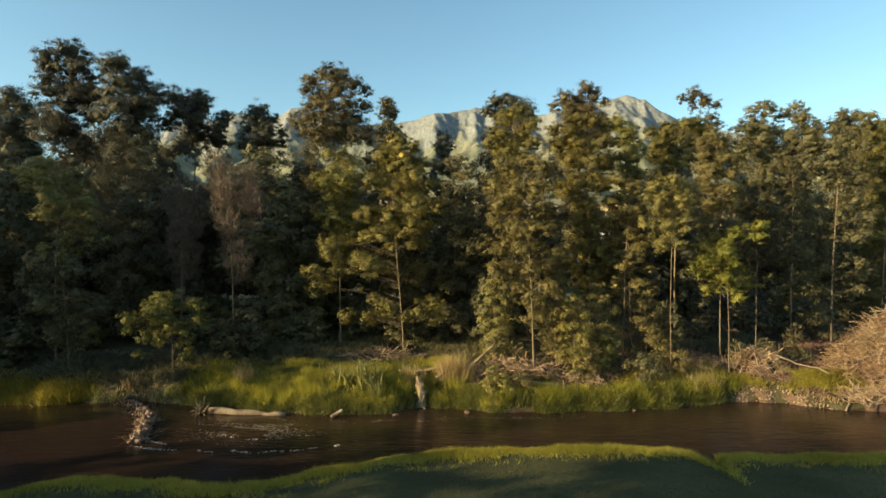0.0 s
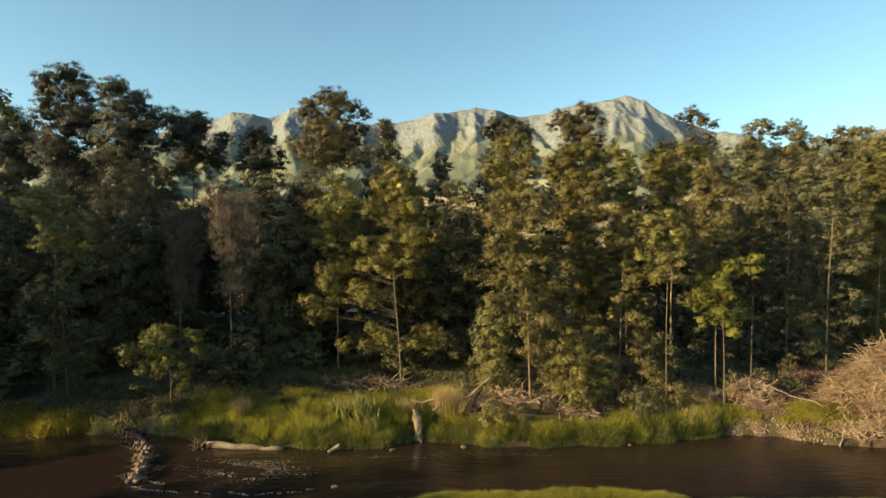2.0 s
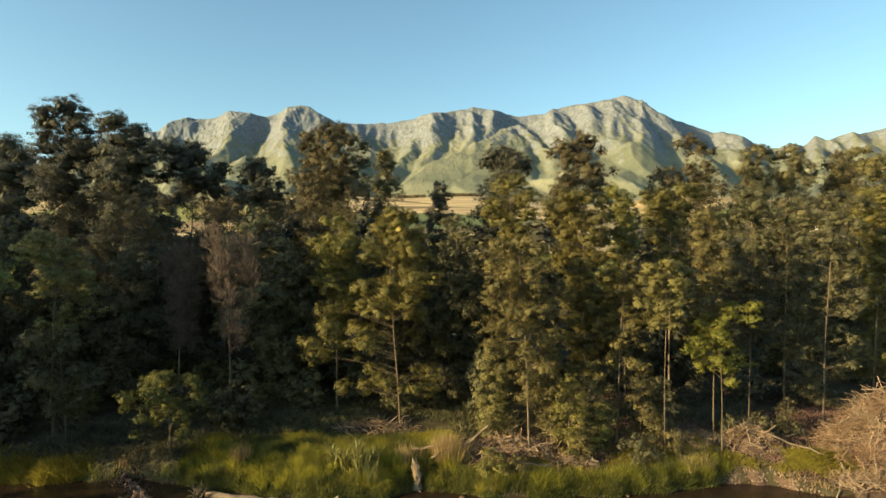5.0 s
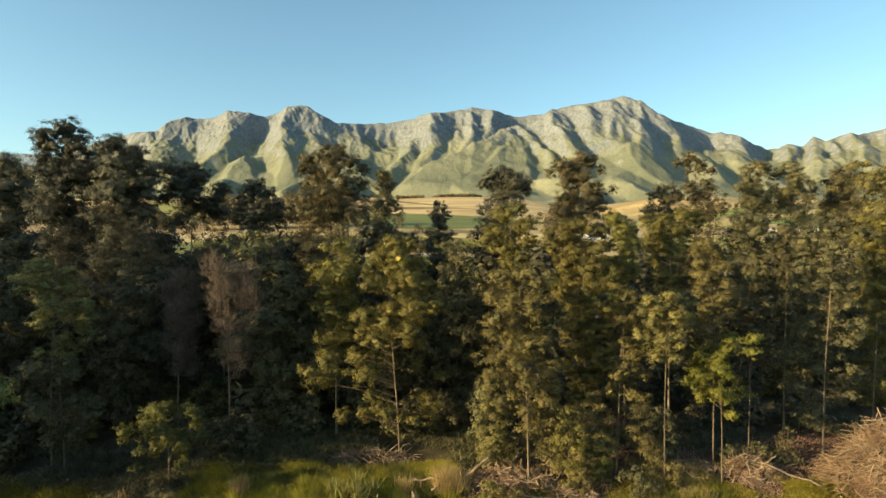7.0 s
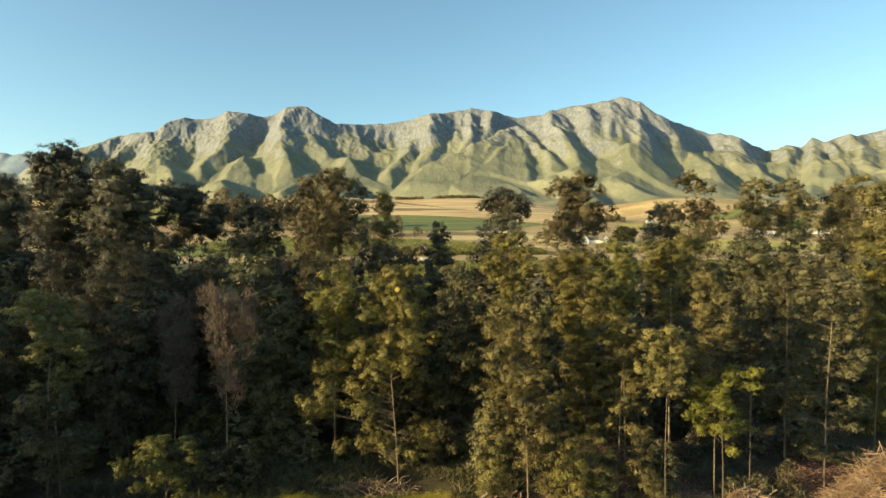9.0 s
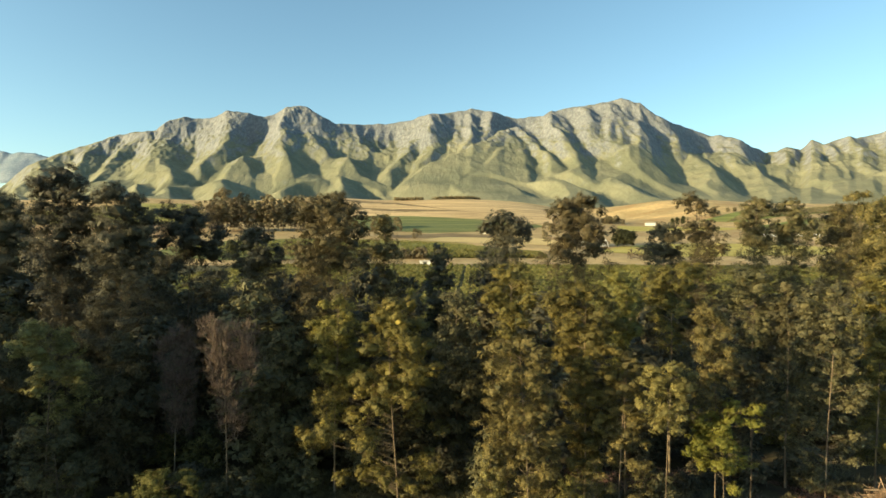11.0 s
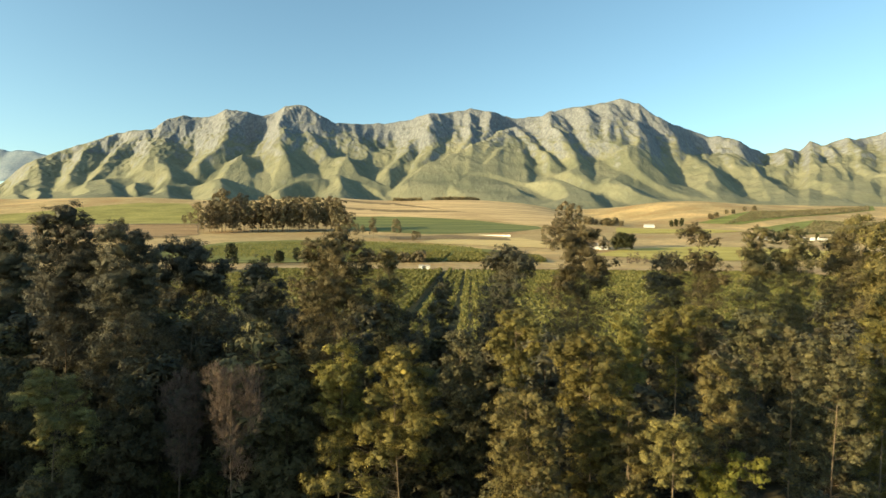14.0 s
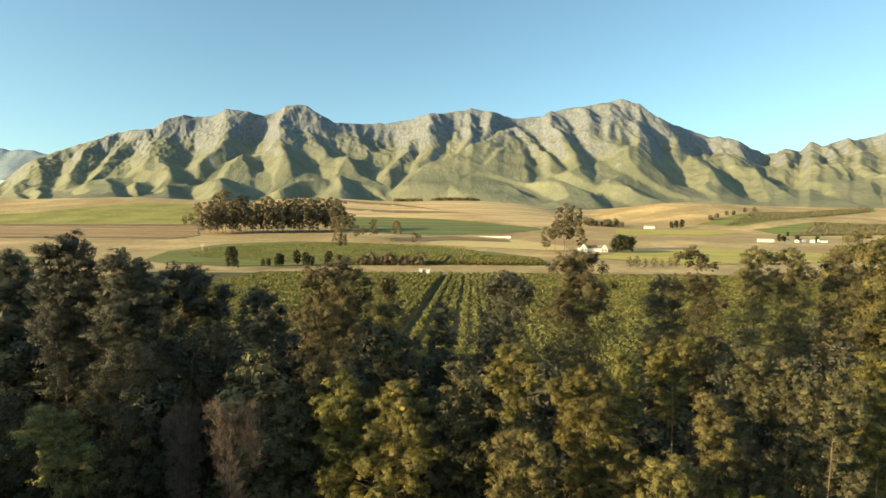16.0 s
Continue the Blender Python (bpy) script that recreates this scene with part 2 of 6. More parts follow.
def mountain_look():
    """Grass on the gentler slopes, grey-tan rock on the steep ones."""
    m, t, n, l, p = nodes_of("mountain_grass_and_rock")
    g = n.new("ShaderNodeNewGeometry")
    a, b, c = (n.new("ShaderNodeTexNoise") for _ in range(3))
    rill = n.new("ShaderNodeMapping")
    rill.inputs["Scale"].default_value = (1.0, 0.36, 0.36)
    l.new(g.outputs["Position"], rill.inputs["Vector"])
    for q, s, d in ((a, 0.0035, 6), (b, 0.022, 8), (c, 0.08, 5)):
        q.inputs["Scale"].default_value, q.inputs["Detail"].default_value, q.inputs["Roughness"].default_value = s, d, 0.65
        l.new(g.outputs["Position"] if q == a else rill.outputs["Vector"], q.inputs["Vector"])
    sep, pos = n.new("ShaderNodeSeparateXYZ"), n.new("ShaderNodeSeparateXYZ")
    l.new(g.outputs["Normal"], sep.inputs["Vector"])
    l.new(g.outputs["Position"], pos.inputs["Vector"])
    hi = n.new("ShaderNodeMapRange")
    hi.inputs["From Min"].default_value, hi.inputs["From Max"].default_value = 300, 900
    hi.inputs["To Min"].default_value, hi.inputs["To Max"].default_value = -0.12, 0.42
    l.new(pos.outputs["Z"], hi.inputs["Value"])
    st = n.new("ShaderNodeMapRange")
    st.inputs["From Min"].default_value, st.inputs["From Max"].default_value = 0.92, 0.55
    st.inputs["To Min"].default_value, st.inputs["To Max"].default_value = 0.0, 0.42
    l.new(sep.outputs["Z"], st.inputs["Value"])
    s1, s2 = n.new("ShaderNodeMath"), n.new("ShaderNodeMath")
    l.new(hi.outputs["Result"], s1.inputs[0])
    l.new(st.outputs["Result"], s1.inputs[1])
    l.new(s1.outputs["Value"], s2.inputs[0])
    l.new(b.outputs["Fac"], s2.inputs[1])
    rr = n.new("ShaderNodeValToRGB")
    rr.color_ramp.elements[0].position, rr.color_ramp.elements[1].position = 0.72, 0.98
    l.new(s2.outputs["Value"], rr.inputs["Fac"])
    gr = n.new("ShaderNodeValToRGB")
    gr.color_ramp.elements[0].position, gr.color_ramp.elements[1].position = 0.35, 0.65
    gr.color_ramp.elements[0].color, gr.color_ramp.elements[1].color = (0.155, 0.160, 0.108, 1), (0.238, 0.228, 0.150, 1)
    l.new(a.outputs["Fac"], gr.inputs["Fac"])
    rk = n.new("ShaderNodeValToRGB")
    rk.color_ramp.elements[0].position, rk.color_ramp.elements[1].position = 0.3, 0.7
    rk.color_ramp.elements[0].color, rk.color_ramp.elements[1].color = (0.142, 0.154, 0.166, 1), (0.245, 0.246, 0.244, 1)
    l.new(c.outputs["Fac"], rk.inputs["Fac"])
    mx = n.new("ShaderNodeMix")
    mx.data_type = "RGBA"
    l.new(rr.outputs["Color"], mx.inputs["Factor"])
    l.new(gr.outputs["Color"], mx.inputs["A"])
    l.new(rk.outputs["Color"], mx.inputs["B"])
    ov = n.new("ShaderNodeMix")
    ov.data_type, ov.blend_type = "RGBA", "OVERLAY"
    ov.inputs["Factor"].default_value = 0.3
    l.new(mx.outputs["Result"], ov.inputs["A"])
    l.new(c.outputs["Fac"], ov.inputs["B"])
    l.new(ov.outputs["Result"], p.inputs["Base Color"])
    bp = n.new("ShaderNodeBump")
    bp.inputs["Strength"].default_value, bp.inputs["Distance"].default_value = 0.7, 12.0
    l.new(b.outputs["Fac"], bp.inputs["Height"])
    l.new(bp.outputs["Normal"], p.inputs["Normal"])
    p.inputs["Roughness"].default_value, p.inputs["Specular IOR Level"].default_value = 0.95, 0.1
    return m


# ---- mesh helpers ----
def mesh_from(name, verts, faces, mats, smooth=False, index=None):
    """verts: n x 3 array; faces: m x k array of one polygon size."""
    verts, faces = np.asarray(verts, dtype=np.float32), np.asarray(faces, dtype=np.int32)
    me = bpy.data.meshes.new(name)
    me.vertices.add(len(verts))
    me.vertices.foreach_set("co", verts.ravel())
    k = faces.shape[1]
    me.loops.add(faces.size)
    me.loops.foreach_set("vertex_index", faces.ravel())
    me.polygons.add(len(faces))
    me.polygons.foreach_set("loop_start", np.arange(0, faces.size, k, dtype=np.int32))
    if index is not None:
        me.polygons.foreach_set("material_index", np.asarray(index, dtype=np.int32))
    me.polygons.foreach_set("use_smooth", np.full(len(faces), smooth))
    for m in mats if isinstance(mats, (list, tuple)) else [mats]:
        me.materials.append(m)
    me.update(calc_edges=True)
    return me


def piece(name, me, parent=None, label=""):
    ob = new(name, me)
    ob.parent = parent
    return tagged(ob, label)


def part(name, bm, material, parent, label="", smooth=False):
    me = bpy.data.meshes.new(name)
    bmesh.ops.recalc_face_normals(bm, faces=bm.faces[:])
    for f in bm.faces:
        f.smooth = smooth
    bm.to_mesh(me)
    bm.free()
    me.materials.append(material)
    return piece(name, me, parent, label)


def unit(v):
    return v / np.maximum(np.linalg.norm(v, axis=-1, keepdims=True), 1e-9)


def leaf_tris(rng, at, normal, length, width):
    """One slim triangle a leaf, lying across its normal."""
    n = len(at)
    side = unit(np.cross(normal, unit(rng.normal(size=(n, 3)))))
    along = unit(np.cross(side, normal))
    ln = (length * rng.uniform(0.6, 1.3, n))[:, None]
    wd = (width * rng.uniform(0.7, 1.3, n))[:, None]
    v = np.stack([at - side * wd / 2 - along * ln * 0.4, at + side * wd / 2 - along * ln * 0.4, at + along * ln * 0.6], axis=1)
    return v.reshape(-1, 3), np.arange(3 * n).reshape(-1, 3)


def tubes(paths, sides=5):
    """paths: list of (points, radii). One set of verts and quads."""
    vs, fs, base = [], [], 0
    for pts, rad in paths:
        pts, rad = np.asarray(pts, float), np.asarray(rad, float)
        d = unit(np.gradient(pts, axis=0))
        ref = np.array([0.31, 0.17, 0.93]) if abs(d[0][2]) < 0.8 else np.array([0.95, 0.2, 0.1])
        u = unit(np.cross(d, ref))
        w = np.cross(d, u)
        a = np.linspace(0, 2 * np.pi, sides, endpoint=False)
        ring = pts[:, None] + rad[:, None, None] * (np.cos(a)[None, :, None] * u[:, None] + np.sin(a)[None, :, None] * w[:, None])
        vs.append(ring.reshape(-1, 3))
        k = np.arange(sides)
        for i in range(len(pts) - 1):
            a0 = base + i * sides
            fs.append(np.stack([a0 + k, a0 + (k + 1) % sides, a0 + sides + (k + 1) % sides, a0 + sides + k], axis=1))
        base += len(pts) * sides
    return np.concatenate(vs), np.concatenate(fs)


def wobble(x, y, s):
    """A smooth cheap field of about -1 to 1."""
    return (np.sin(x * s + 1.3 * np.sin(y * s * 0.7)) + np.sin(y * s * 1.31 + 1.7 * np.sin(x * s * 0.53 + 2)) + np.sin((x + y) * s * 0.77 + 4)) / 3


# ---- ground ----
PROFILE_Y = [-3000, -100, 28, 30, 34, 50, 80, 116, 200, 323, 400, 505, 620, 760, 950, 1150, 1350, 1500, 1700, 2300, 5200]
PROFILE_Z = [25, 2.0, 0.6, 1.1, 1.7, 2.3, 2.7, 3.1, 3.7, 5.0, 9.0, 13.6, 21.5, 30.6, 49, 80, 112, 115, 122, 150, 165]
FAR_X = [-120, -30, -20, -15.5, -13.5, -11, -8, -5, -2.4, -1.2, 0.4, 2.5, 6, 9, 11, 13.5, 16, 17.5, 20, 24, 120]
FAR_Y = [31, 29.4, 28.9, 29.6, 28.9, 28.0, 27.3, 26.9, 27.3, 28.3, 27.8, 27.2, 27.3, 27.6, 28.0, 28.9, 28.9, 27.6, 27.2, 27.6, 30]
NEAR_X = [-120, -40, -26, -14, -12.2, -9, -7, -4.7, -2, 0, 3, 8, 8.6, 9.0, 9.5, 16, 40, 120]
NEAR_Y = [26.5, 25.5, 17.2, 17.6, 19.1, 19.0, 18.3, 19.4, 21.0, 21.6, 21.9, 21.9, 21.2, 19.6, 21.1, 21.1, 21.5, 20]


def far_edge(x):
    return np.interp(x, FAR_X, FAR_Y) + 0.12 * np.sin(x * 2.3) + 0.07 * np.sin(x * 5.1 + 1)


def near_edge(x):
    return np.interp(x, NEAR_X, NEAR_Y) + 0.08 * np.sin(x * 2.9 + 2) + 0.05 * np.sin(x * 6.7)


def ground_z(x, y):
    x, y = np.asarray(x, float), np.asarray(y, float)
    prof = np.interp(y, PROFILE_Y, PROFILE_Z)
    df, dn = y - far_edge(x), near_edge(x) - y
    far = prof * (1 - np.exp(-np.maximum(df, 0) / 0.55)) + 0.10 * wobble(x, y, 0.9) * np.clip(df, 0, 1)
    far = far + np.clip((y - 200) / 400, 0, 1) * 1.2 * wobble(x, y, 0.011)
    hills = 9 * np.exp(-((x + 290) / 120) ** 2) + 7 * np.exp(-((x - 40) / 130) ** 2) - 26 * np.exp(-((x - 335) / 95) ** 2) + 9 * np.exp(-((x - 560) / 120) ** 2) + 8 * np.exp(-((x + 700) / 160) ** 2)
    far = far + hills * np.exp(-((y - 1330) / 260) ** 2)
    near = (0.36 + 0.02 * np.maximum(21 - y, 0)) * (1 - np.exp(-np.maximum(dn, 0) / 0.25)) + 0.05 * wobble(x, y, 0.8) * np.clip(dn, 0, 1)
    bed = -0.8 * (1 - np.exp(-np.maximum(np.minimum(-df, -dn), 0) / 0.5))
    return np.where(df > 0, far, np.where(dn > 0, near, bed))


def gz(x, y):
    return float(ground_z(x, y))


rows_y = np.concatenate([[-2500, -1200, -600, -300, -150, -80, -40], np.arange(-20, 14, 2.0), np.arange(14, 34, 0.2),
                         np.arange(34, 60, 0.8), np.arange(60, 330, 6.0), np.geomspace(330, 4950, 90)])
cols = np.linspace(-1, 1, 241)
cols = np.sign(cols) * (0.45 * np.abs(cols) + 0.55 * np.abs(cols) ** 2.2)
half = np.where(rows_y < 60, 110, 110 + (rows_y - 60) * 1.25)
half = np.where(rows_y < 0, 110 - rows_y * 1.5, half)
gx, gy = cols[None, :] * half[:, None], np.repeat(rows_y[:, None], len(cols), axis=1)
gverts = np.stack([gx, gy, ground_z(gx, gy)], axis=-1).reshape(-1, 3)
ii = (np.arange(len(rows_y) - 1)[:, None] * len(cols) + np.arange(len(cols) - 1)[None, :]).ravel()
gfaces = np.stack([ii, ii + 1, ii + 1 + len(cols), ii + len(cols)], axis=1)
mid = gverts[gfaces].mean(axis=1)
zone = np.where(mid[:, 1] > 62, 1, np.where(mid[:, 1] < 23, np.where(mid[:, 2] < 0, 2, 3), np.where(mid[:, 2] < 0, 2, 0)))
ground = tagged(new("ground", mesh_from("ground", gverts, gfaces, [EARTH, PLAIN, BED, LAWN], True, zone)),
                "river banks, flat dry farmland and foothill plain", "ground", kind="structure")

wx, wy = np.meshgrid(np.linspace(-115, 115, 231), np.linspace(12, 33, 43))
wverts = np.stack([wx, wy, 0 * wx + 0.012 * wobble(wx, wy, 2.1)], axis=-1).reshape(-1, 3)
jj = (np.arange(42)[:, None] * 231 + np.arange(230)[None, :]).ravel()
water = tagged(new("water", mesh_from("water", wverts, np.stack([jj, jj + 1, jj + 232, jj + 231], axis=1), water_mat, True)),
               "dark brown slow river water with ripples", "river", kind="structure")


def field(name, label, outline, look_name, lift=0.35, steps=14):
    """A crop sheet that follows the ground."""
    bm = bmesh.new()
    bm.faces.new([bm.verts.new((x, y, 0)) for x, y in outline])
    xs, ys = [p[0] for p in outline], [p[1] for p in outline]
    for axis, lo, hi in ((0, min(xs), max(xs)), (1, min(ys), max(ys))):
        for k in range(1, steps):
            c = lo + (hi - lo) * k / steps
            bmesh.ops.bisect_plane(bm, geom=bm.verts[:] + bm.edges[:] + bm.faces[:],
                                   plane_co=(c if axis == 0 else 0, c if axis else 0, 0), plane_no=(1 - axis, axis, 0))
    for v in bm.verts:
        v.co.z = gz(v.co.x, v.co.y) + lift
    ob = part(name, bm, FIELD[look_name], None, "", True)
    return tagged(ob, label, "field", kind="structure")


field("field_1", "green meadow below the mountains", [(-812, 1003), (-715, 883), (-497, 888), (-376, 905), (-461, 1113), (-539, 1250), (-628, 1227), (-707, 1111), (-734, 1058)], "meadow")
field("field_2", "brown stubble field beside the gum wood", [(-688, 850), (-516, 638), (-294, 633), (-290, 701), (-366, 881)], "ploughed")
field("field_3", "green crop field with a rounded end", [(-195, 381), (-223, 480), (-209, 567), (-155, 615), (-84, 608), (-12, 563), (42, 506), (71, 429), (57, 388), (-1, 369), (-64, 363), (-129, 349)], "crop")
field("field_4", "narrow green crop strip", [(-336, 415), (-281, 405), (-252, 371), (-246, 344), (-271, 335)], "crop")
field("field_5", "dark green striped crop field on the slope", [(-169, 1049), (-85, 1058), (64, 989), (147, 913), (149, 867), (90, 800), (-17, 761), (-94, 797), (-148, 841)], "dark_crop")
field("field_6", "cut wheat hill of pale tan stubble", [(-240, 1345), (-110, 1350), (0, 1330), (100, 1340), (259, 1242), (287, 1121), (162, 928), (65, 1009), (-168, 1072)], "tan")
field("field_7", "pale straw field", [(-25, 599), (12, 715), (91, 693), (122, 587), (113, 519), (61, 544)], "straw")
field("field_8", "yellow green meadow by the farmhouse", [(113, 440), (158, 519), (255, 567), (350, 522), (296, 430), (153, 381)], "yellow")
field("field_9", "olive orchard block on the slope", [(434, 1005), (607, 1155), (982, 1340), (918, 1245), (687, 1104), (493, 974)], "orchard")
field("field_10", "olive orchard block above the farm buildings", [(484, 921), (655, 1036), (794, 1010), (665, 846), (473, 798)], "orchard")
field("field_11", "green floor of the vineyard", [(-150, 64), (150, 64), (185, 312), (-165, 312)], "vine_floor", 0.12, 30)
field("field_12", "sandy farm track along the vineyard", [(-200, 322), (240, 326), (240, 334), (-200, 330)], "track", 0.3, 24)
field("field_13", "dark grassy boundary line between stubble fields", [(-673, 895), (-518, 895), (-379, 915), (-369, 891), (-504, 870), (-651, 867)], "boundary", 0.45, 10)
field("field_14", "dark grassy boundary line across the stubble", [(-488, 649), (-417, 655), (-287, 660), (-280, 643), (-403, 633), (-471, 627)], "boundary", 0.45, 10)
field("field_15", "dark stripe of cut wheat on the hill", [(-227, 1318), (-103, 1287), (18, 1129), (-99, 1245), (-222, 1289)], "boundary", 0.45, 10)
field("field_16", "dark stripe of cut wheat on the hill", [(-198, 1193), (-70, 1158), (61, 1108), (-68, 1113), (-193, 1163)], "boundary", 0.45, 10)
field("field_17", "dark dry strip below the crop field", [(-63, 702), (12, 753), (78, 691), (76, 649), (11, 670), (-57, 639)], "boundary", 0.45, 10)
field("field_18", "green grass strip near the farm", [(275, 930), (409, 911), (444, 861), (365, 813), (236, 798)], "yellow", 0.45, 10)
# strip of shadow-dark colour along the lane
field("field_19", "grassy lane through the vineyard, coloured dark as vine shadow", [(-10.8, 70), (-9.2, 70), (2.5, 300), (0.9, 300)], "lane", 0.22, 20)

# ---- mountains ----
SKYLINE_WEST = ((-3900, 4343, 240), (-3274, 4343, 413), (-3086, 4343, 568), (-2950, 4343, 628), (-2722, 4343, 709), (-2473, 4343, 786), (-2286, 4343, 830), (-2119, 4343, 840), (-2057, 4343, 902), (-1912, 4343, 945), (-1725, 4343, 926), (-1600, 4343, 990), (-1476, 4343, 979), (-1330, 4343, 943), (-1226, 4343, 973), (-1172, 4343, 1015), (-1101, 4343, 1028), (-997, 4343, 1012), (-872, 4343, 939), (-788, 4343, 894), (-601, 4343, 892))
SKYLINE_MIDDLE = ((-601, 4343, 892), (-351, 4343, 902), (-268, 4343, 920), (-144, 4343, 963), (23, 4343, 977), (210, 4343, 1012), (356, 4343, 988), (502, 4343, 952), (585, 4343, 945), (731, 4343, 963), (793, 4343, 997), (897, 4343, 1023), (1063, 4343, 1037), (1167, 4343, 1063), (1313, 4343, 1089), (1438, 4343, 1061))
SKYLINE_EAST = ((1438, 4343, 1061), (1564, 4343, 971), (1669, 4343, 918), (1795, 4343, 878), (1921, 4343, 837), (1963, 4343, 817), (2046, 4343, 818), (2151, 4343, 806), (2277, 4343, 741), (2382, 4343, 696), (2465, 4343, 709), (2527, 4343, 743), (2632, 4343, 719), (2714, 4343, 787), (2798, 4343, 763), (2881, 4343, 788), (2985, 4343, 818), (3048, 4343, 807), (3152, 4343, 828), (3269, 4343, 863), (3568, 4343, 907), (3905, 4343, 807))
SPURS, GULLIES = [], []


def spur(*pts):
    SPURS.append(np.array(pts, float))


def gully(*pts):
    GULLIES.append(np.array(pts, float))


# plan of the crests and valley lines that come down the range
spur((-2930, 4240), (-2630, 3830), (-2230, 3300))
gully((-2660, 4160), (-2510, 3880), (-2370, 3610), (-2120, 3240))
spur((-2450, 4100), (-2320, 3810), (-2210, 3540), (-2070, 3250))
gully((-2270, 4010), (-2140, 3710), (-2070, 3460), (-1950, 3170))
spur((-2140, 3920), (-2070, 3670), (-1980, 3420), (-1900, 3190))
gully((-2050, 3900), (-2010, 3700), (-1930, 3420), (-1850, 3190))
spur((-2160, 4280), (-1960, 3910), (-1750, 3580), (-1530, 3230), (-1370, 2970))
gully((-1790, 3980), (-1640, 3740), (-1520, 3520), (-1410, 3240), (-1320, 2990), (-1360, 2870), (-1420, 2810))
spur((-1400, 4280), (-1380, 3890), (-1340, 3610), (-1340, 3420), (-1370, 3250))
gully((-1260, 4100), (-1250, 3900), (-1220, 3590), (-1240, 3360), (-1280, 3240), (-1290, 3020))
spur((-1110, 4160), (-1080, 3960), (-990, 3600), (-870, 3280), (-770, 3040))
spur((-1150, 3380), (-1060, 3220), (-970, 3030))
gully((-1050, 3330), (-1000, 3120), (-920, 2900))
gully((-920, 3920), (-830, 3650), (-790, 3380), (-760, 3180), (-750, 2980), (-830, 2760))
spur((-850, 3840), (-770, 3640), (-680, 3560))
gully((-810, 3920), (-710, 3750), (-610, 3580))
spur((-900, 4210), (-820, 3980), (-690, 3740), (-560, 3400), (-450, 3160), (-290, 2970))
gully((-310, 4100), (-300, 3790), (-320, 3450), (-370, 3190), (-280, 2940), (-220, 2780))
spur((-210, 3820), (-240, 3550), (-300, 3330), (-310, 3030))
gully((-170, 3640), (-180, 3350), (-210, 3170), (-260, 2930))
spur((-70, 4290), (-70, 3910), (-100, 3580), (-160, 3400))
gully((120, 4160), (130, 3740), (70, 3530), (-40, 3410), (-150, 3280), (-210, 3060))
spur((150, 4170), (190, 3880), (130, 3620))
gully((270, 4220), (260, 3910), (180, 3640), (80, 3510))
spur((350, 4270), (330, 4040), (250, 3820))
gully((470, 4250), (370, 3990), (260, 3750))
spur((450, 4030), (480, 3740), (470, 3410), (450, 3090))
gully((490, 4020), (530, 3760), (530, 3450), (480, 3060))
spur((510, 4080), (550, 3800), (590, 3560), (630, 3260))
gully((580, 4180), (630, 3860), (650, 3530), (680, 3230))
spur((760, 4160), (740, 3850), (730, 3520), (730, 3240), (760, 3000))
gully((870, 4210), (880, 3970), (880, 3730), (900, 3570), (840, 3290), (790, 2990))
spur((1010, 4220), (1000, 3940), (960, 3730))
gully((1120, 4200), (1050, 3960), (980, 3720))
spur((1190, 4260), (1140, 3980), (1050, 3690))
gully((1270, 4250), (1170, 3970), (1080, 3680))
spur((1340, 4290), (1440, 4210), (1510, 4200), (1530, 4020), (1530, 3830), (1520, 3680))
spur((1320, 3870), (1260, 3570), (1170, 3280), (1180, 3130))
gully((1450, 3960), (1330, 3550), (1270, 3330), (1220, 3120))
gully((1840, 4150), (1670, 3920), (1500, 3640), (1370, 3400), (1220, 3120))
spur((1550, 3720), (1540, 3540), (1530, 3380), (1480, 3110))
gully((1840, 3980), (1780, 3730), (1730, 3480), (1550, 3070))
spur((1850, 3830), (1820, 3630), (1890, 3540), (1810, 3160), (1780, 2910))
spur((2070, 4270), (2110, 4170))
gully((2270, 4220), (2280, 4030), (2190, 3720), (1980, 3430), (1850, 3150), (1790, 2940))
spur((2520, 4300), (2370, 4000), (2210, 3750))
gully((2540, 4200), (2290, 3820), (2010, 3430))
spur((2520, 3960), (2430, 3740), (2200, 3240))
gully((2650, 4110), (2500, 3730), (2260, 3270))
spur((2770, 4330), (2650, 3990), (2400, 3510), (2250, 3240))
gully((2810, 4190), (2540, 3720), (2290, 3280))
spur((2950, 4280), (2780, 3930), (2570, 3560), (2450, 3280))
gully((3040, 4230), (2790, 3790), (2520, 3340))
spur((2330, 3220), (2150, 2900))
gully((2330, 3120), (2120, 2820))
spur((-2470, 3360), (-1980, 2750))
gully((-2210, 3120), (-1880, 2680))
spur((-2200, 3160), (-1900, 2760))
gully((-2120, 3160), (-1810, 2690))
spur((-1730, 3030), (-1500, 2670))
gully((-1640, 3000), (-1420, 2690))
spur((-1540, 2950), (-1440, 2750))
gully((-1490, 2980), (-1390, 2720))
spur((-1310, 2840), (-1170, 2530))
gully((-1220, 2820), (-1070, 2530))
spur((-1110, 2850), (-970, 2530))
gully((-940, 2840), (-810, 2570))
spur((-760, 2700), (-710, 2810), (-620, 2900))
gully((-790, 2630), (-710, 2610), (-610, 2800))
spur((-520, 2970), (-450, 2680))
gully((-370, 2900), (-220, 2710))
spur((410, 3960), (230, 3670), (60, 3470), (-120, 3230), (-220, 2940))
spur((320, 2850), (360, 2650))
gully((360, 2880), (420, 2690))
spur((530, 2970), (590, 2840), (660, 2680))
gully((580, 3000), (670, 2920), (720, 2720))
spur((680, 2740), (630, 2450))
gully((750, 2730), (690, 2380))
spur((860, 2930), (870, 2760))
gully((910, 2960), (940, 2820))
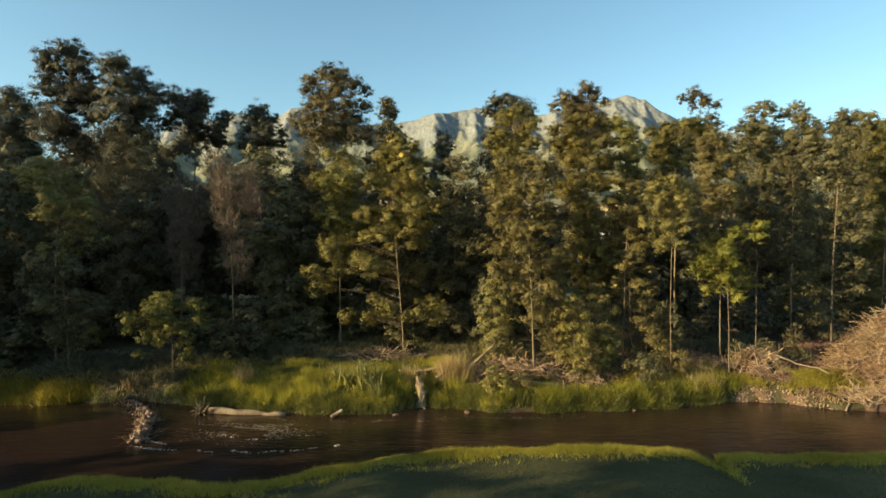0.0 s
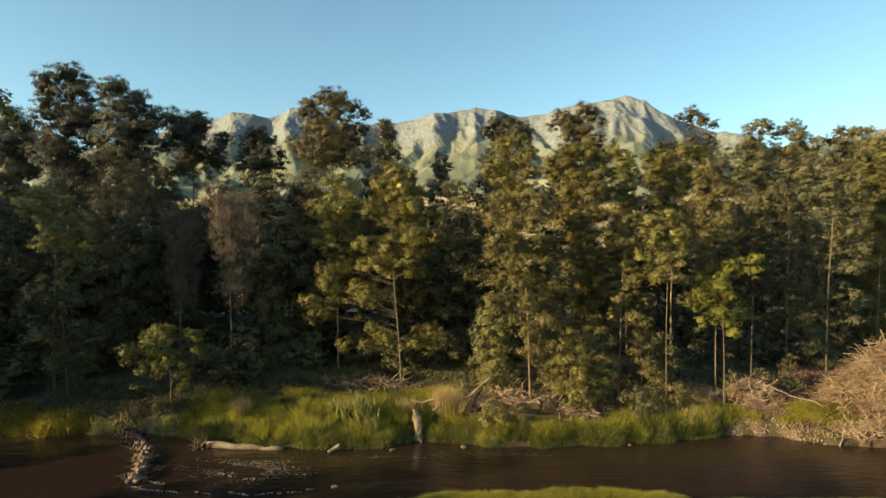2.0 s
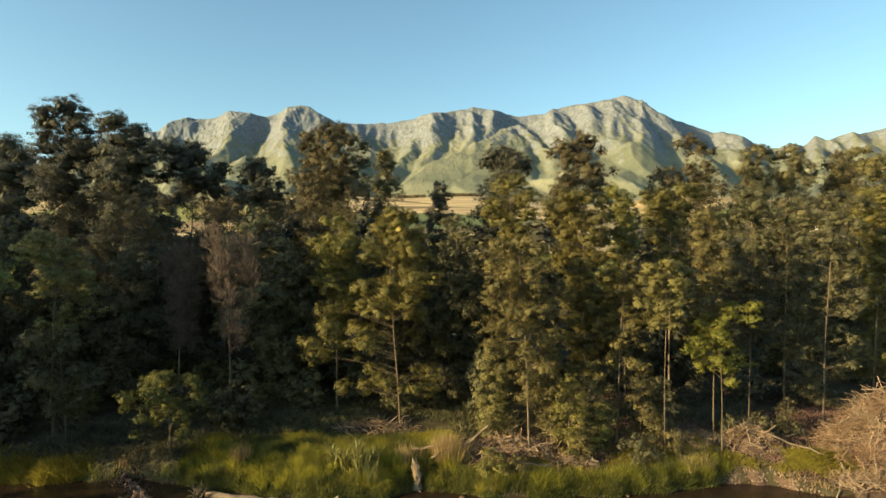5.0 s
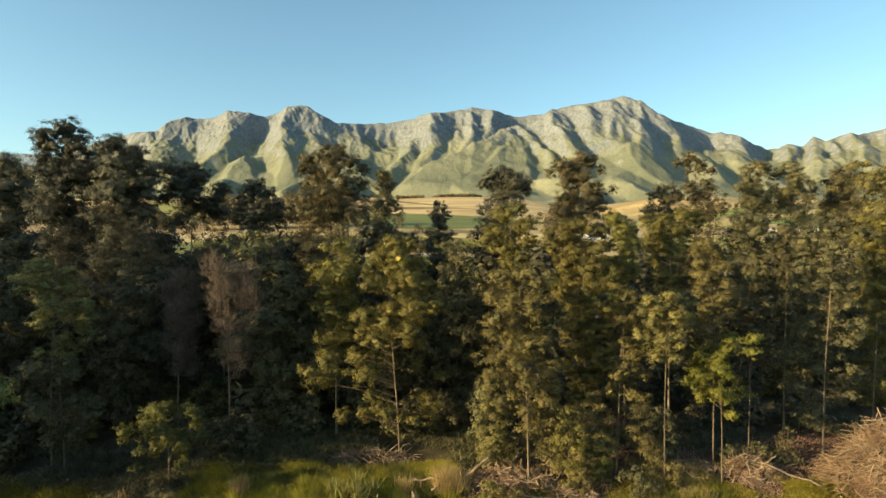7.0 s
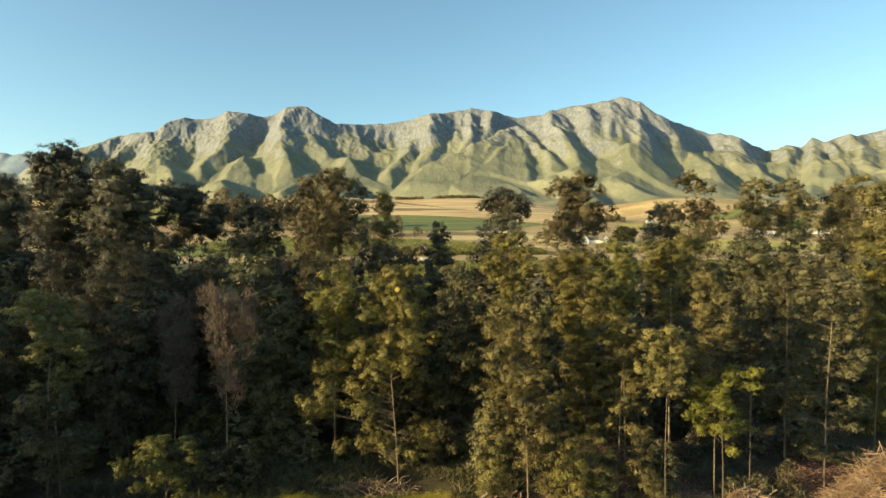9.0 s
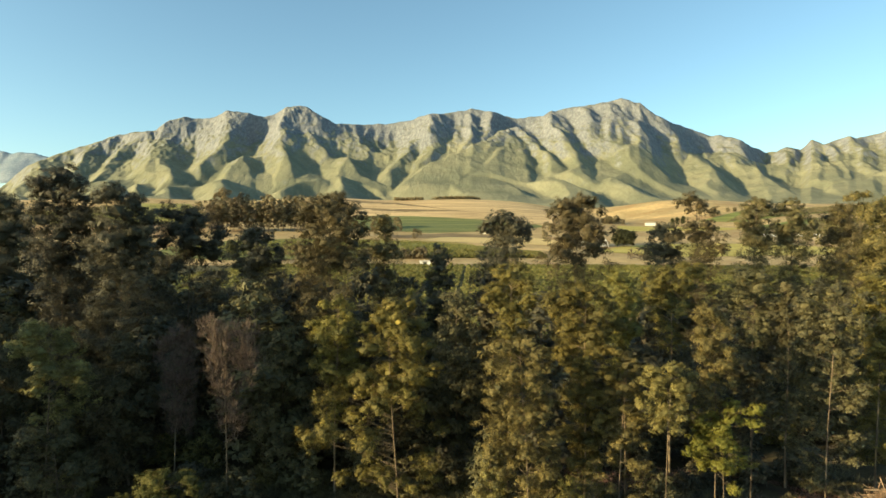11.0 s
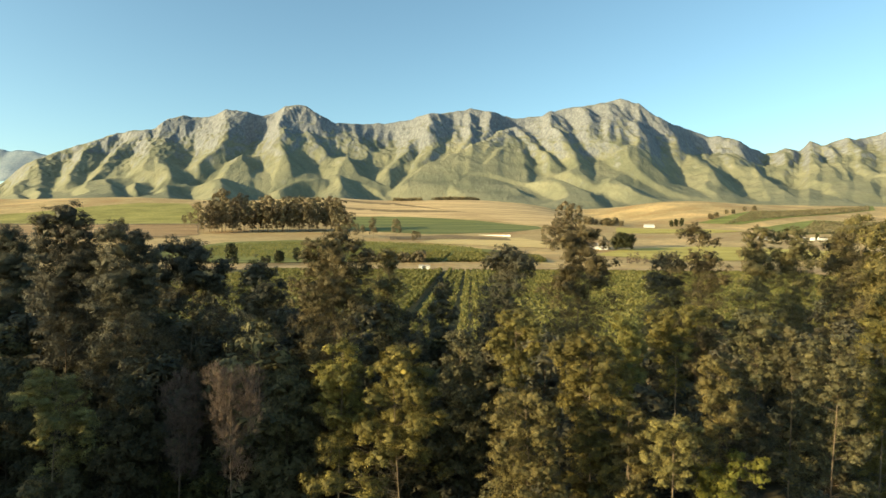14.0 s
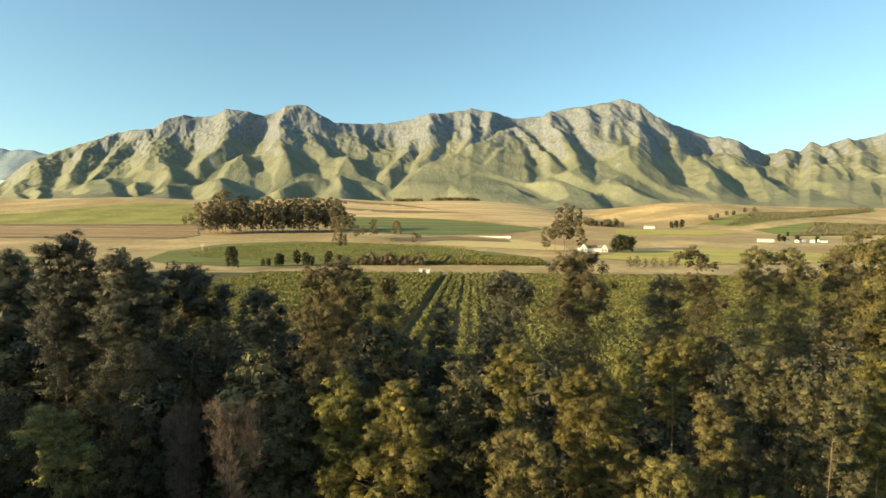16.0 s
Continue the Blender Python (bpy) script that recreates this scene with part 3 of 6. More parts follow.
for side in (-1, 1):     # the range goes on past both ends of the view
    for k in range(4):
        x0 = side * (3250 + 260 * k)
        spur((x0, 4200), (x0 * 0.86, 3500), (x0 * 0.76, 2900))
        gully((x0 + 110, 4200), (x0 * 0.86 + 120, 3500), (x0 * 0.76 + 130, 2900))


def tent(px, py, line, slope):
    """Height of a ridge along a line of points, falling off to both sides."""
    best = np.full(px.shape, -1e9)
    for a, b in zip(line[:-1], line[1:]):
        d = b[:2] - a[:2]
        s = np.clip(((px - a[0]) * d[0] + (py - a[1]) * d[1]) / max(d @ d, 1e-6), 0, 1)
        dist = np.hypot(px - a[0] - s * d[0], py - a[1] - s * d[1])
        best = np.maximum(best, a[2] + s * (b[2] - a[2]) - slope * dist)
    return best


def nearest(px, py, lines):
    """Distance in plan to the nearest of many lines."""
    best = np.full(px.shape, 1e9)
    for line in lines:
        for a, b in zip(line[:-1], line[1:]):
            d = b - a
            s = np.clip(((px - a[0]) * d[0] + (py - a[1]) * d[1]) / max(d @ d, 1e-6), 0, 1)
            best = np.minimum(best, (px - a[0] - s * d[0]) ** 2 + (py - a[1] - s * d[1]) ** 2)
    return np.sqrt(best)


def crags(x, y, octaves=5, s=0.004):
    out, amp = 0, 1.0
    for k in range(octaves):
        out = out + amp * (1 - 2 * np.abs(wobble(x + 37 * k, y - 91 * k, s)))
        s, amp = s * 2.03, amp * 0.52
    return out


SKYLINE = np.array(SKYLINE_WEST[:-1] + SKYLINE_MIDDLE[:-1] + SKYLINE_EAST, float)
CREST_Y, FOOT_Y, FOOT_Z = 4343, 2270, 146
m_u = np.linspace(-0.97, 0.97, 780)
m_y = np.concatenate([np.linspace(2150, 4380, 225), np.linspace(4400, 4940, 14)])
mx_, my_ = m_u[None, :] * (np.maximum(m_y, 0) * 0.86)[:, None], np.repeat(m_y[:, None], len(m_u), axis=1)
qx = mx_ + 16 * wobble(mx_, my_, 0.010) + 9 * wobble(my_, mx_, 0.027) + 5 * wobble(mx_, my_, 0.07)
qy = my_ + 30 * wobble(my_, mx_, 0.008) + 12 * wobble(my_ + 300, mx_, 0.03)
rise = np.clip((my_ - FOOT_Y) / (CREST_Y - FOOT_Y), 0, 1)
top = np.interp(mx_ / my_ * CREST_Y, SKYLINE[:, 0], SKYLINE[:, 2])
top = top + 5 * wobble(mx_ / my_ * CREST_Y, 0 * mx_, 0.035) + 4 * wobble(mx_ / my_ * CREST_Y + 50, 0 * mx_, 0.085)
hgt = FOOT_Z + 8 * np.sin(mx_ * 0.0031) * (1 - rise) + (top - FOOT_Z) * rise ** 1.45
to_spur, to_gully = nearest(qx, qy, SPURS), nearest(qx, qy, GULLIES)
wide = to_spur + to_gully
carve = 0.34 * np.minimum(wide, 380) * (to_gully - to_spur) / np.maximum(wide, 1.0)
hgt = hgt + carve * np.interp(rise, [0, 0.06, 0.3], [0, 0.75, 1]) * np.clip((1 - rise) / 0.04, 0.3, 1)
hgt[1:-1, 1:-1] = 0.4 * hgt[1:-1, 1:-1] + 0.15 * (hgt[:-2, 1:-1] + hgt[2:, 1:-1] + hgt[1:-1, :-2] + hgt[1:-1, 2:])
steep = np.clip((rise - 0.45) / 0.35, 0, 1)
flutes = np.abs(wobble(mx_ + 30 * wobble(mx_, my_, 0.006), my_ * 0.25, 0.045)) + 0.6 * np.abs(wobble(mx_ + 90 + 0.3 * my_, my_ * 0.3, 0.11)) + 0.35 * np.abs(wobble(mx_ + 40, my_ * 0.5, 0.24))
hgt = hgt - (flutes - 0.6) * 16 * steep * np.clip((1 - rise) / 0.08, 0.35, 1)
ledge = wobble(mx_, hgt * 6, 0.012)
hgt = hgt + crags(mx_, my_, 5, 0.007) * (3.0 + 8 * steep) * np.clip(rise / 0.1, 0, 1) * np.clip((1 - rise) / 0.06, 0.4, 1) + 4 * ledge * steep
hgt = np.where(my_ < CREST_Y, np.minimum(hgt, top * my_ / CREST_Y - 2 + 5 * wobble(mx_, my_, 0.05) * np.clip((1 - rise) / 0.05, 0, 1)), top * CREST_Y / my_ * 1.0 - 0.6 * (my_ - CREST_Y))
hgt = np.where(my_ < 2330, np.minimum(hgt, 130 + (my_ - 2150) * 0.2 + 10 * wobble(mx_, my_, 0.006)), hgt)
mverts = np.stack([mx_, my_, hgt], axis=-1).reshape(-1, 3)
nm = len(m_u)
kk = (np.arange(len(m_y) - 1)[:, None] * nm + np.arange(nm - 1)[None, :]).ravel()
mountains = tagged(new("mountain_range", mesh_from("mountain_range", mverts, np.stack([kk, kk + 1, kk + 1 + nm, kk + nm], axis=1), mountain_look(), True)),
                   "grassy ribbed mountain range with rocky peaks", "mountain", kind="structure")


# far range: the blue of distance haze is put into the rock colour
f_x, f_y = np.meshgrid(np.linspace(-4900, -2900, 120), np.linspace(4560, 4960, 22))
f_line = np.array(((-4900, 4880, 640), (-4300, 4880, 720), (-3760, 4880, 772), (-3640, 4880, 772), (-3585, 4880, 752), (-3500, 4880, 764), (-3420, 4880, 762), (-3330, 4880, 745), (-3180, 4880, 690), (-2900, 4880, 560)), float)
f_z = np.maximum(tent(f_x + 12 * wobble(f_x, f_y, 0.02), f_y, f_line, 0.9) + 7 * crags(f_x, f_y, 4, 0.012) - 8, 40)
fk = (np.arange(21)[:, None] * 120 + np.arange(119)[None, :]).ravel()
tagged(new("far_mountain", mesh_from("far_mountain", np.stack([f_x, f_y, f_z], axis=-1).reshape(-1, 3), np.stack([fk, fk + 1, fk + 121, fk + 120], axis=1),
       surface("haze_tinted_rock", (0.20, 0.25, 0.30), (0.30, 0.34, 0.38), 0.012, depth=20.0), True)), "distant rocky mountain range with blue-grey haze in its colour", "mountain", kind="structure")


# ---- trees ----
STYLE = {  # leaves to a square metre of clump, leaf length, leaf width, flatness, bark
    "wattle": (430, 0.17, 0.080, 0.50, PALE_BARK),
    "olive": (370, 0.16, 0.074, 0.48, PALE_BARK),
    "dark": (280, 0.18, 0.105, 0.85, BARK),
    "brown": (280, 0.175, 0.095, 0.80, BARK),
    "shade": (300, 0.19, 0.095, 0.65, BARK),
    "bright": (400, 0.18, 0.085, 0.80, BARK),
    "small": (480, 0.13, 0.070, 0.80, PALE_BARK),
    "bare": (620, 0.24, 0.028, 0.95, BARK),
    "gum": (7, 1.25, 0.68, 0.70, PALE_BARK),
    "oak": (8, 1.0, 0.75, 0.80, BARK),
}


def ball(level):
    bm = bmesh.new()
    bmesh.ops.create_icosphere(bm, subdivisions=level, radius=1.0)
    bm.verts.ensure_lookup_table()
    v, f = np.array([q.co[:] for q in bm.verts]), np.array([[w.index for w in q.verts] for q in bm.faces])
    bm.free()
    return v, f


CORE = ball(1)     # the twiggy heart of a clump


def grow(name, label, h, r, crown_from, style, fill, seed, thin=1.0):
    """A tree at the origin: tapered trunk, limbs to every clump and a crown of tufted leaf clumps."""
    rng = np.random.default_rng(seed)
    per, ll, lw, flat, bark = STYLE[style]
    root = tagged(new(name), label, "tree")
    lean = rng.normal(0, 0.025, 2)
    tr = 0.0052 * h + 0.018
    tz = np.linspace(0, 0.93 * h, 9)
    bend = np.stack([lean[0] * tz + 0.012 * h * np.sin(tz / h * 5 + seed), lean[1] * tz + 0.012 * h * np.cos(tz / h * 4 + seed), tz], axis=1)
    bend[:, :2] -= bend[0, :2]
    rad = tr * (1 - 0.85 * tz / h)
    rad[0] *= 1.35

    def axis(z):
        return np.array([np.interp(z, tz, bend[:, 0]), np.interp(z, tz, bend[:, 1]), z])

    tv, tf = tubes([(bend, rad)], 8)
    piece("trunk", mesh_from("trunk", tv, tf, bark, True), root)
    # lobes: large uneven masses up the crown; clumps: small ones over every lobe
    cents, sizes, hearts, limbs, twigs = [], [], [], [], []
    z0 = crown_from * h
    fine = thin >= 1 and h < 25
    dome = style in ("dark", "brown", "gum")
    round_top = style in ("small", "bright", "oak")
    big = 0.38 if style == "gum" else 0.54 if dome else 0.56 if round_top else 0.46
    n_lobes = max(4, math.ceil((h - z0) / (r * big * flat * 0.8) * fill))
    for i in range(n_lobes):
        t = (i + 0.5) / n_lobes
        if dome:
            prof = 0.72 + 0.28 * math.sin(math.pi * min(1, t + 0.1))
        elif round_top:
            prof = 0.60 + 0.40 * math.sin(math.pi * min(1, t * 0.86 + 0.1))
        else:
            prof = (0.80 + 0.20 * math.sin(math.pi * t)) * (1 - 0.42 * max(0, t - 0.45) / 0.55)
        rl = r * prof * big * rng.uniform(0.85, 1.2)
        ang = i * 2.39996 + rng.normal(0, 0.4) + seed
        q = max(0, r * prof * rng.uniform(0.9, 1.15) - rl) * (1.0 if i < n_lobes - 1 else 0.25)
        z = z0 + t * (h - z0) + rng.normal(0, 0.015 * h)
        z = min(max(z, z0 + rl * flat * 0.5), h - rl * flat * 0.95)
        z = min(z, h - rl * flat * 0.95 - (q / r) ** 2 * (0.5 if round_top else 0.25) * min(h - z0, 2.5 * r))
        if i == n_lobes - 1:
            z = h - rl * flat * 0.95
        c = axis(max(0.1, z)) + np.array([math.cos(ang) * q, math.sin(ang) * q, 0])
        start = axis(max(0.14 * h, min(0.9 * h, z - 0.55 * q - 0.3 * rl)))
        midp = (start + c) / 2 + np.array([0, 0, 0.10 * q]) + rng.normal(0, 0.06, 3) * max(q, 0.3)
        lr = (0.26 if style == "bare" else 0.36) * tr * (1 - 0.6 * t) + 0.006
        limbs.append(([start, midp, c], [lr, lr * 0.75, lr * 0.45]))
        own = 6
        for k in range(own):
            u = (k + 0.5) / own
            cz = 1 - 1.55 * u
            ph = k * 2.39996 + ang
            d = np.array([math.cos(ph) * math.sqrt(1 - cz * cz), math.sin(ph) * math.sqrt(1 - cz * cz), cz])
            rc = rl * rng.uniform(0.42, 0.62)
            e = c + d * (rl - rc * 0.75) * np.array([1, 1, flat]) * rng.uniform(0.85, 1.15)
            cents.append(e)
            sizes.append(rc)
            hearts.append(c)
            if not fine:
                continue
            twigs.append(([c, (c + e) / 2 + rng.normal(0, 0.06, 3) * rl, e], [lr * 0.45, lr * 0.3, 0.006]))
            g = e + unit(rng.normal(size=3)) * rc * 0.9
            twigs.append(([(c + e) / 2, (e + g) / 2, g], [lr * 0.25, lr * 0.16, 0.004]))
    clumps = len(cents)
    hearts = np.array(hearts)
    lv, lf = tubes(limbs + twigs, 4)
    tagged(piece("branchwork", mesh_from("branchwork", lv, lf, bark, True), root), kind="stuff")
    cents, sizes = np.array(cents), np.array(sizes)
    # tufts on every clump's shell, leaves round every tuft
    tufts = 28
    ci = np.repeat(np.arange(clumps), tufts)
    dirs = unit(rng.normal(size=(len(ci), 3)) + 0.7 * unit(cents[ci] - hearts[ci] + 1e-3) + np.array([0, 0, 0.3]))
    tc = cents[ci] + dirs * (sizes[ci] * rng.uniform(0.45, 1.0, len(ci)))[:, None] * np.array([1, 1, 0.5 + 0.5 * flat])
    weight = (sizes[ci] / sizes.mean()) ** 2
    feathery = name in ("wattle_sapling", "bank_shrub")
    count = int(per * (sizes ** 2).sum() * thin * (2.2 if feathery else 1.0))
    pick = rng.choice(len(ci), count, p=weight / weight.sum())
    spread = sizes[ci][pick][:, None] * 0.17
    at = tc[pick] + rng.normal(size=(count, 3)) * spread
    out = unit(0.8 * unit(at - hearts[ci][pick]) + 0.5 * unit(at - cents[ci][pick]) + np.array([0, 0, 0.25]) + rng.normal(0, 0.36, (count, 3)))
    grown = 0.6 if feathery else thin ** (-0.38 if h < 5 else -0.5)
    v, f = leaf_tris(rng, at, out, ll * grown, lw * grown)
    if style != "bare":
        cv, cf = CORE
        k = len(cv)
        jig = rng.uniform(0.72, 1.12, (clumps, k, 1))
        cores = cents[:, None] + cv[None] * jig * sizes[:, None, None] * (0.22 if feathery else 0.46) * np.array([1, 1, 0.5 + 0.5 * flat])
        f = np.concatenate([f, (len(v) + np.arange(clumps)[:, None, None] * k + cf[None]).reshape(-1, 3)])
        v = np.concatenate([v, cores.reshape(-1, 3)])
    piece("crown", mesh_from("crown", v, f, LEAF[style]), root)
    return root


DENSE = {"wattle": 3700, "olive": 3500, "dark": 1700, "brown": 1650, "shade": 1900, "bright": 3900, "small": 4600, "bare": 1050}   # leaves to a mass, by its radius squared


def masses(name, label, x, y, style, seed, lobes, deep=1.0, boughs=3, stem=1.0, low=0.8):
    """A tree whose crown is a set of leafy masses (offset along x, height, radius), each on its own limb."""
    rng = np.random.default_rng(seed + 900)
    per, ll, lw, flat, bark = STYLE[style]
    root = tagged(new(name), label, "tree", group="trees of the river belt")
    root.location = (x, y, gz(x, y) - 0.08)
    lobes = np.array(lobes, float)
    h, reach = float((lobes[:, 1] + lobes[:, 2]).max()), float(np.abs(lobes[:, 0]).max())
    tr = (0.0042 * h + 0.012) * stem
    # thin stems get the darker bark, in place of shade on their trunks
    bark = BARK if stem < 0.7 else bark
    tz = np.linspace(0, 0.93 * h, 10)
    lean = float(np.average(lobes[:, 0], weights=lobes[:, 2] ** 2)) * np.clip(tz / h, 0, 1) ** 1.3
    bend = np.stack([lean + 0.018 * h * np.sin(tz / h * 6 + seed) * tz / h * (1 - tz / h), 0.012 * h * np.sin(tz / h * 4 + seed) * tz / h, tz], axis=1)
    rad = tr * (1 - 0.85 * tz / h)
    rad[0] *= 1.35
    tv, tf = tubes([(bend, rad)], 8)
    piece("trunk", mesh_from("trunk", tv, tf, bark, True), root)
    # depth: the masses stand all round the stem, the outermost ones beside it
    n = len(lobes)
    axis_x = np.interp(lobes[:, 1], tz, bend[:, 0])
    span = np.array([max(np.abs(lobes[np.abs(lobes[:, 1] - z) < 1.3, 0] - a).max(), 0.6) for z, a in zip(lobes[:, 1], axis_x)])
    room = np.sqrt(np.maximum(span ** 2 - (lobes[:, 0] - axis_x) ** 2, 0.05))
    dy = ((np.arange(n) * 0.618 + 0.3 * seed) % 1.0 * 2 - 1) * room * 0.85 * deep
    c = np.stack([lobes[:, 0], dy, lobes[:, 1]], axis=1)
    rl = lobes[:, 2]
    # a second, slightly smaller mass fills the far side of the crown
    back = np.stack([axis_x * 0.4 + lobes[:, 0] * 0.6, -dy + np.where(dy < 0, 0.3, -0.3), lobes[:, 1] - 0.35 * rl], axis=1)
    keep = (np.arange(n) % 2 == 0) & (style != "bare")
    c, rl = np.concatenate([c, back[keep]]), np.concatenate([rl, 0.9 * rl[keep]])
    # lower and inner boughs that close the crown round and behind the stem
    if name == "tall_tree":
        zs = np.repeat(np.arange(0.30 * h, lobes[:, 1].min() + 1.2, 0.85), boughs)
        q = rng.uniform(0.25, 1.0, len(zs)) * np.interp(zs / h, [0.3, 0.6, 0.8], [1.0, 1.0, 0.8]) * max(reach, 2.1)
        sized = rng.uniform(0.85, 1.25, len(zs))
        turn = rng.uniform(0, 2 * np.pi, len(zs))
    else:
        zs = np.repeat(np.arange(max(0.16 * h, lobes[:, 1].min() * low), h - 1.0, 0.9), 0 if style == "small" else 2)
        q = rng.uniform(0.3, 0.95, len(zs)) * np.array([max(np.abs(lobes[np.abs(lobes[:, 1] - z) < 1.6, 0]).max(initial=0.5), 0.5) for z in zs])
        sized = rng.uniform(0.55, 0.85, len(zs))
        turn = rng.uniform(0.05, 0.95, len(zs)) * np.pi
    fill = np.stack([np.interp(zs, tz, bend[:, 0]) + q * np.cos(turn), q * np.sin(turn) + (0.0 if name == "tall_tree" else 0.25), zs], axis=1)
    long = np.where(np.hypot(c[:, 0], c[:, 1]) > 1.1)[0]
    along = c[long] * np.array([0.62, 0.62, 1]) - np.array([0, 0, 0.05]) * np.hypot(c[long, 0], c[long, 1])[:, None] + rng.normal(0, 0.12, (len(long), 3))
    fill, sized = np.concatenate([fill, along]), np.concatenate([sized, 0.75 * rl[long]])
    c, rl = np.concatenate([c, fill]), np.concatenate([1.12 * rl, sized])
    share = np.where(np.arange(len(c)) < len(c) - len(fill), 1.0, 0.42)
    n = len(c)
    limbs = []
    for k in range(n):
        z = c[k][2]
        q = math.hypot(c[k][0] - float(np.interp(z, tz, bend[:, 0])), c[k][1])
        zs = max(0.12 * h, min(0.88 * h, z - (0.45 if name == "tall_tree" else 0.18) * q - 0.1))
        start = np.array([np.interp(zs, tz, bend[:, 0]), np.interp(zs, tz, bend[:, 1]), zs])
        midp = (start + c[k]) / 2 + np.array([0, 0, 0.08 * q]) + rng.normal(0, 0.06, 3) * max(q, 0.3)
        lr = 0.15 * tr * (1 - 0.6 * z / h) + 0.006
        limbs.append(([start, midp, c[k]], [lr, lr * 0.75, lr * 0.45]))
        for _ in range(9 if style == "bare" else 5):
            e = c[k] + unit(rng.normal(size=3) + np.array([0, 0, 0.4])) * rl[k] * rng.uniform(0.8, 1.05)
            limbs.append(([c[k], (c[k] + e) / 2 + rng.normal(0, 0.08, 3) * rl[k], e], [lr * 0.42, lr * 0.28, 0.005]))
    lv, lf = tubes(limbs, 4)
    tagged(piece("branchwork", mesh_from("branchwork", lv, lf, bark, True), root), kind="stuff")
    # sprays of leaves over every mass
    sprays = 22
    li = np.repeat(np.arange(n), sprays)
    d = unit(rng.normal(size=(len(li), 3)) + np.array([0, 0, 0.28]))
    squash = np.array([1, 1, 0.55 + 0.45 * flat])
    reach_out = rng.uniform(0.58, 1.06, len(li)) * (1 + 0.22 * (rng.uniform(size=len(li)) > 0.85))
    sc = c[li] + d * (rl[li] * reach_out)[:, None] * squash
    count = int(DENSE[style] * (share * rl ** 2).sum())
    w = (share * rl ** 2)[li]
    pick = rng.choice(len(li), count, p=w / w.sum())
    at = sc[pick] + rng.normal(size=(count, 3)) * (rl[li][pick] * 0.15)[:, None] * np.array([1, 1, 0.62])
    out = unit(0.75 * d[pick] + 0.45 * unit(at - sc[pick]) + np.array([0, 0, 0.35]) + rng.normal(0, 0.20, (count, 3)))
    if style == "bare":
        rise_to = unit(0.6 * d[pick] + np.array([0, 0, 0.9]) + rng.normal(0, 0.35, (count, 3))) * (ll * rng.uniform(0.9, 2.0, count))[:, None]
        thick = unit(np.cross(rise_to, rng.normal(size=(count, 3)))) * lw * 0.45
        v, f = np.stack([at - thick, at + thick, at + rise_to], axis=1).reshape(-1, 3), np.arange(3 * count).reshape(-1, 3)
    else:
        feather = 0.88 if style in ("wattle", "olive", "bright") else 1.0
        v, f = leaf_tris(rng, at, out, ll * 0.76 * feather, lw * 0.70 * feather)
    if style != "bare":
        cv, cf = CORE
        k = len(cv)
        m = n - len(fill)
        jig = rng.uniform(0.65, 1.15, (m, k, 1))
        cores = c[:m, None] + cv[None] * jig * rl[:m, None, None] * 0.5 * squash
        f = np.concatenate([f, (len(v) + np.arange(m)[:, None, None] * k + cf[None]).reshape(-1, 3)])
        v = np.concatenate([v, cores.reshape(-1, 3)])
    piece("crown", mesh_from("crown", v, f, LEAF[style]), root)
    return root


def tree(name, label, x, y, h, r, crown_from, style, fill, seed, thin=1.0):
    root = grow(name, label, h, r, crown_from, style, fill, seed, thin)
    root.location = (x, y, gz(x, y) - 0.08)
    return tagged(root, group="trees of the river belt")


masses("tall_tree", "tall dark olive tree with an open crown in the river belt", -36.2, 48, "dark", 1,
       ((0.48, 17.88, 1.15), (1.86, 16.49, 1.29), (0.69, 15.80, 1.38), (-1.16, 16.50, 1.61), (1.14, 13.95, 1.38), (-0.72, 13.72, 1.38), (2.08, 15.11, 0.92), (0.19, 11.87, 1.29)))
masses("tall_tree", "tallest dark olive tree of the belt with a stacked crown", -26.4, 41, "dark", 2,
       ((-0.02, 19.71, 0.87), (-1.33, 19.16, 0.79), (-1.85, 18.57, 0.67), (0.84, 18.96, 0.79), (1.31, 18.25, 0.51), (-0.35, 18.30, 0.99), (-1.55, 17.51, 0.67), (0.23, 17.31, 1.10), (1.22, 16.72, 0.99), (-0.96, 16.52, 0.99), (1.81, 16.32, 0.67), (0.02, 15.61, 1.18), (-1.37, 14.94, 0.87), (1.40, 14.94, 0.87), (-0.39, 14.03, 1.10), (0.80, 13.44, 0.87)))
masses("tall_tree", "tall dark leafy tree with a rounded overhanging top", -22.3, 40.5, "dark", 3,
       ((-0.80, 18.70, 0.70), (-1.39, 18.19, 0.51), (-0.02, 18.34, 0.74), (0.88, 17.91, 0.70), (-0.03, 17.33, 1.01), (1.34, 16.67, 1.01), (1.96, 16.08, 0.66), (-0.82, 16.36, 0.86), (0.35, 15.77, 1.17), (1.72, 15.11, 0.78), (-1.02, 14.91, 0.86), (0.54, 14.21, 1.09), (-0.64, 13.43, 0.86), (1.51, 13.70, 0.78)))
masses("tall_tree", "dark leafy tree with a broken crown and gaps", -19.8, 45, "dark", 4,
       ((-1.32, 17.09, 0.82), (-0.23, 16.96, 0.91), (0.85, 16.87, 0.78), (1.72, 16.44, 0.69), (-0.89, 16.05, 0.95), (0.63, 15.62, 1.04), (2.06, 15.49, 0.82), (2.93, 15.74, 0.48), (-1.33, 14.97, 0.69), (0.19, 14.32, 1.04), (2.36, 14.53, 0.74), (1.49, 13.80, 0.87), (-0.90, 13.45, 0.69)), boughs=2)
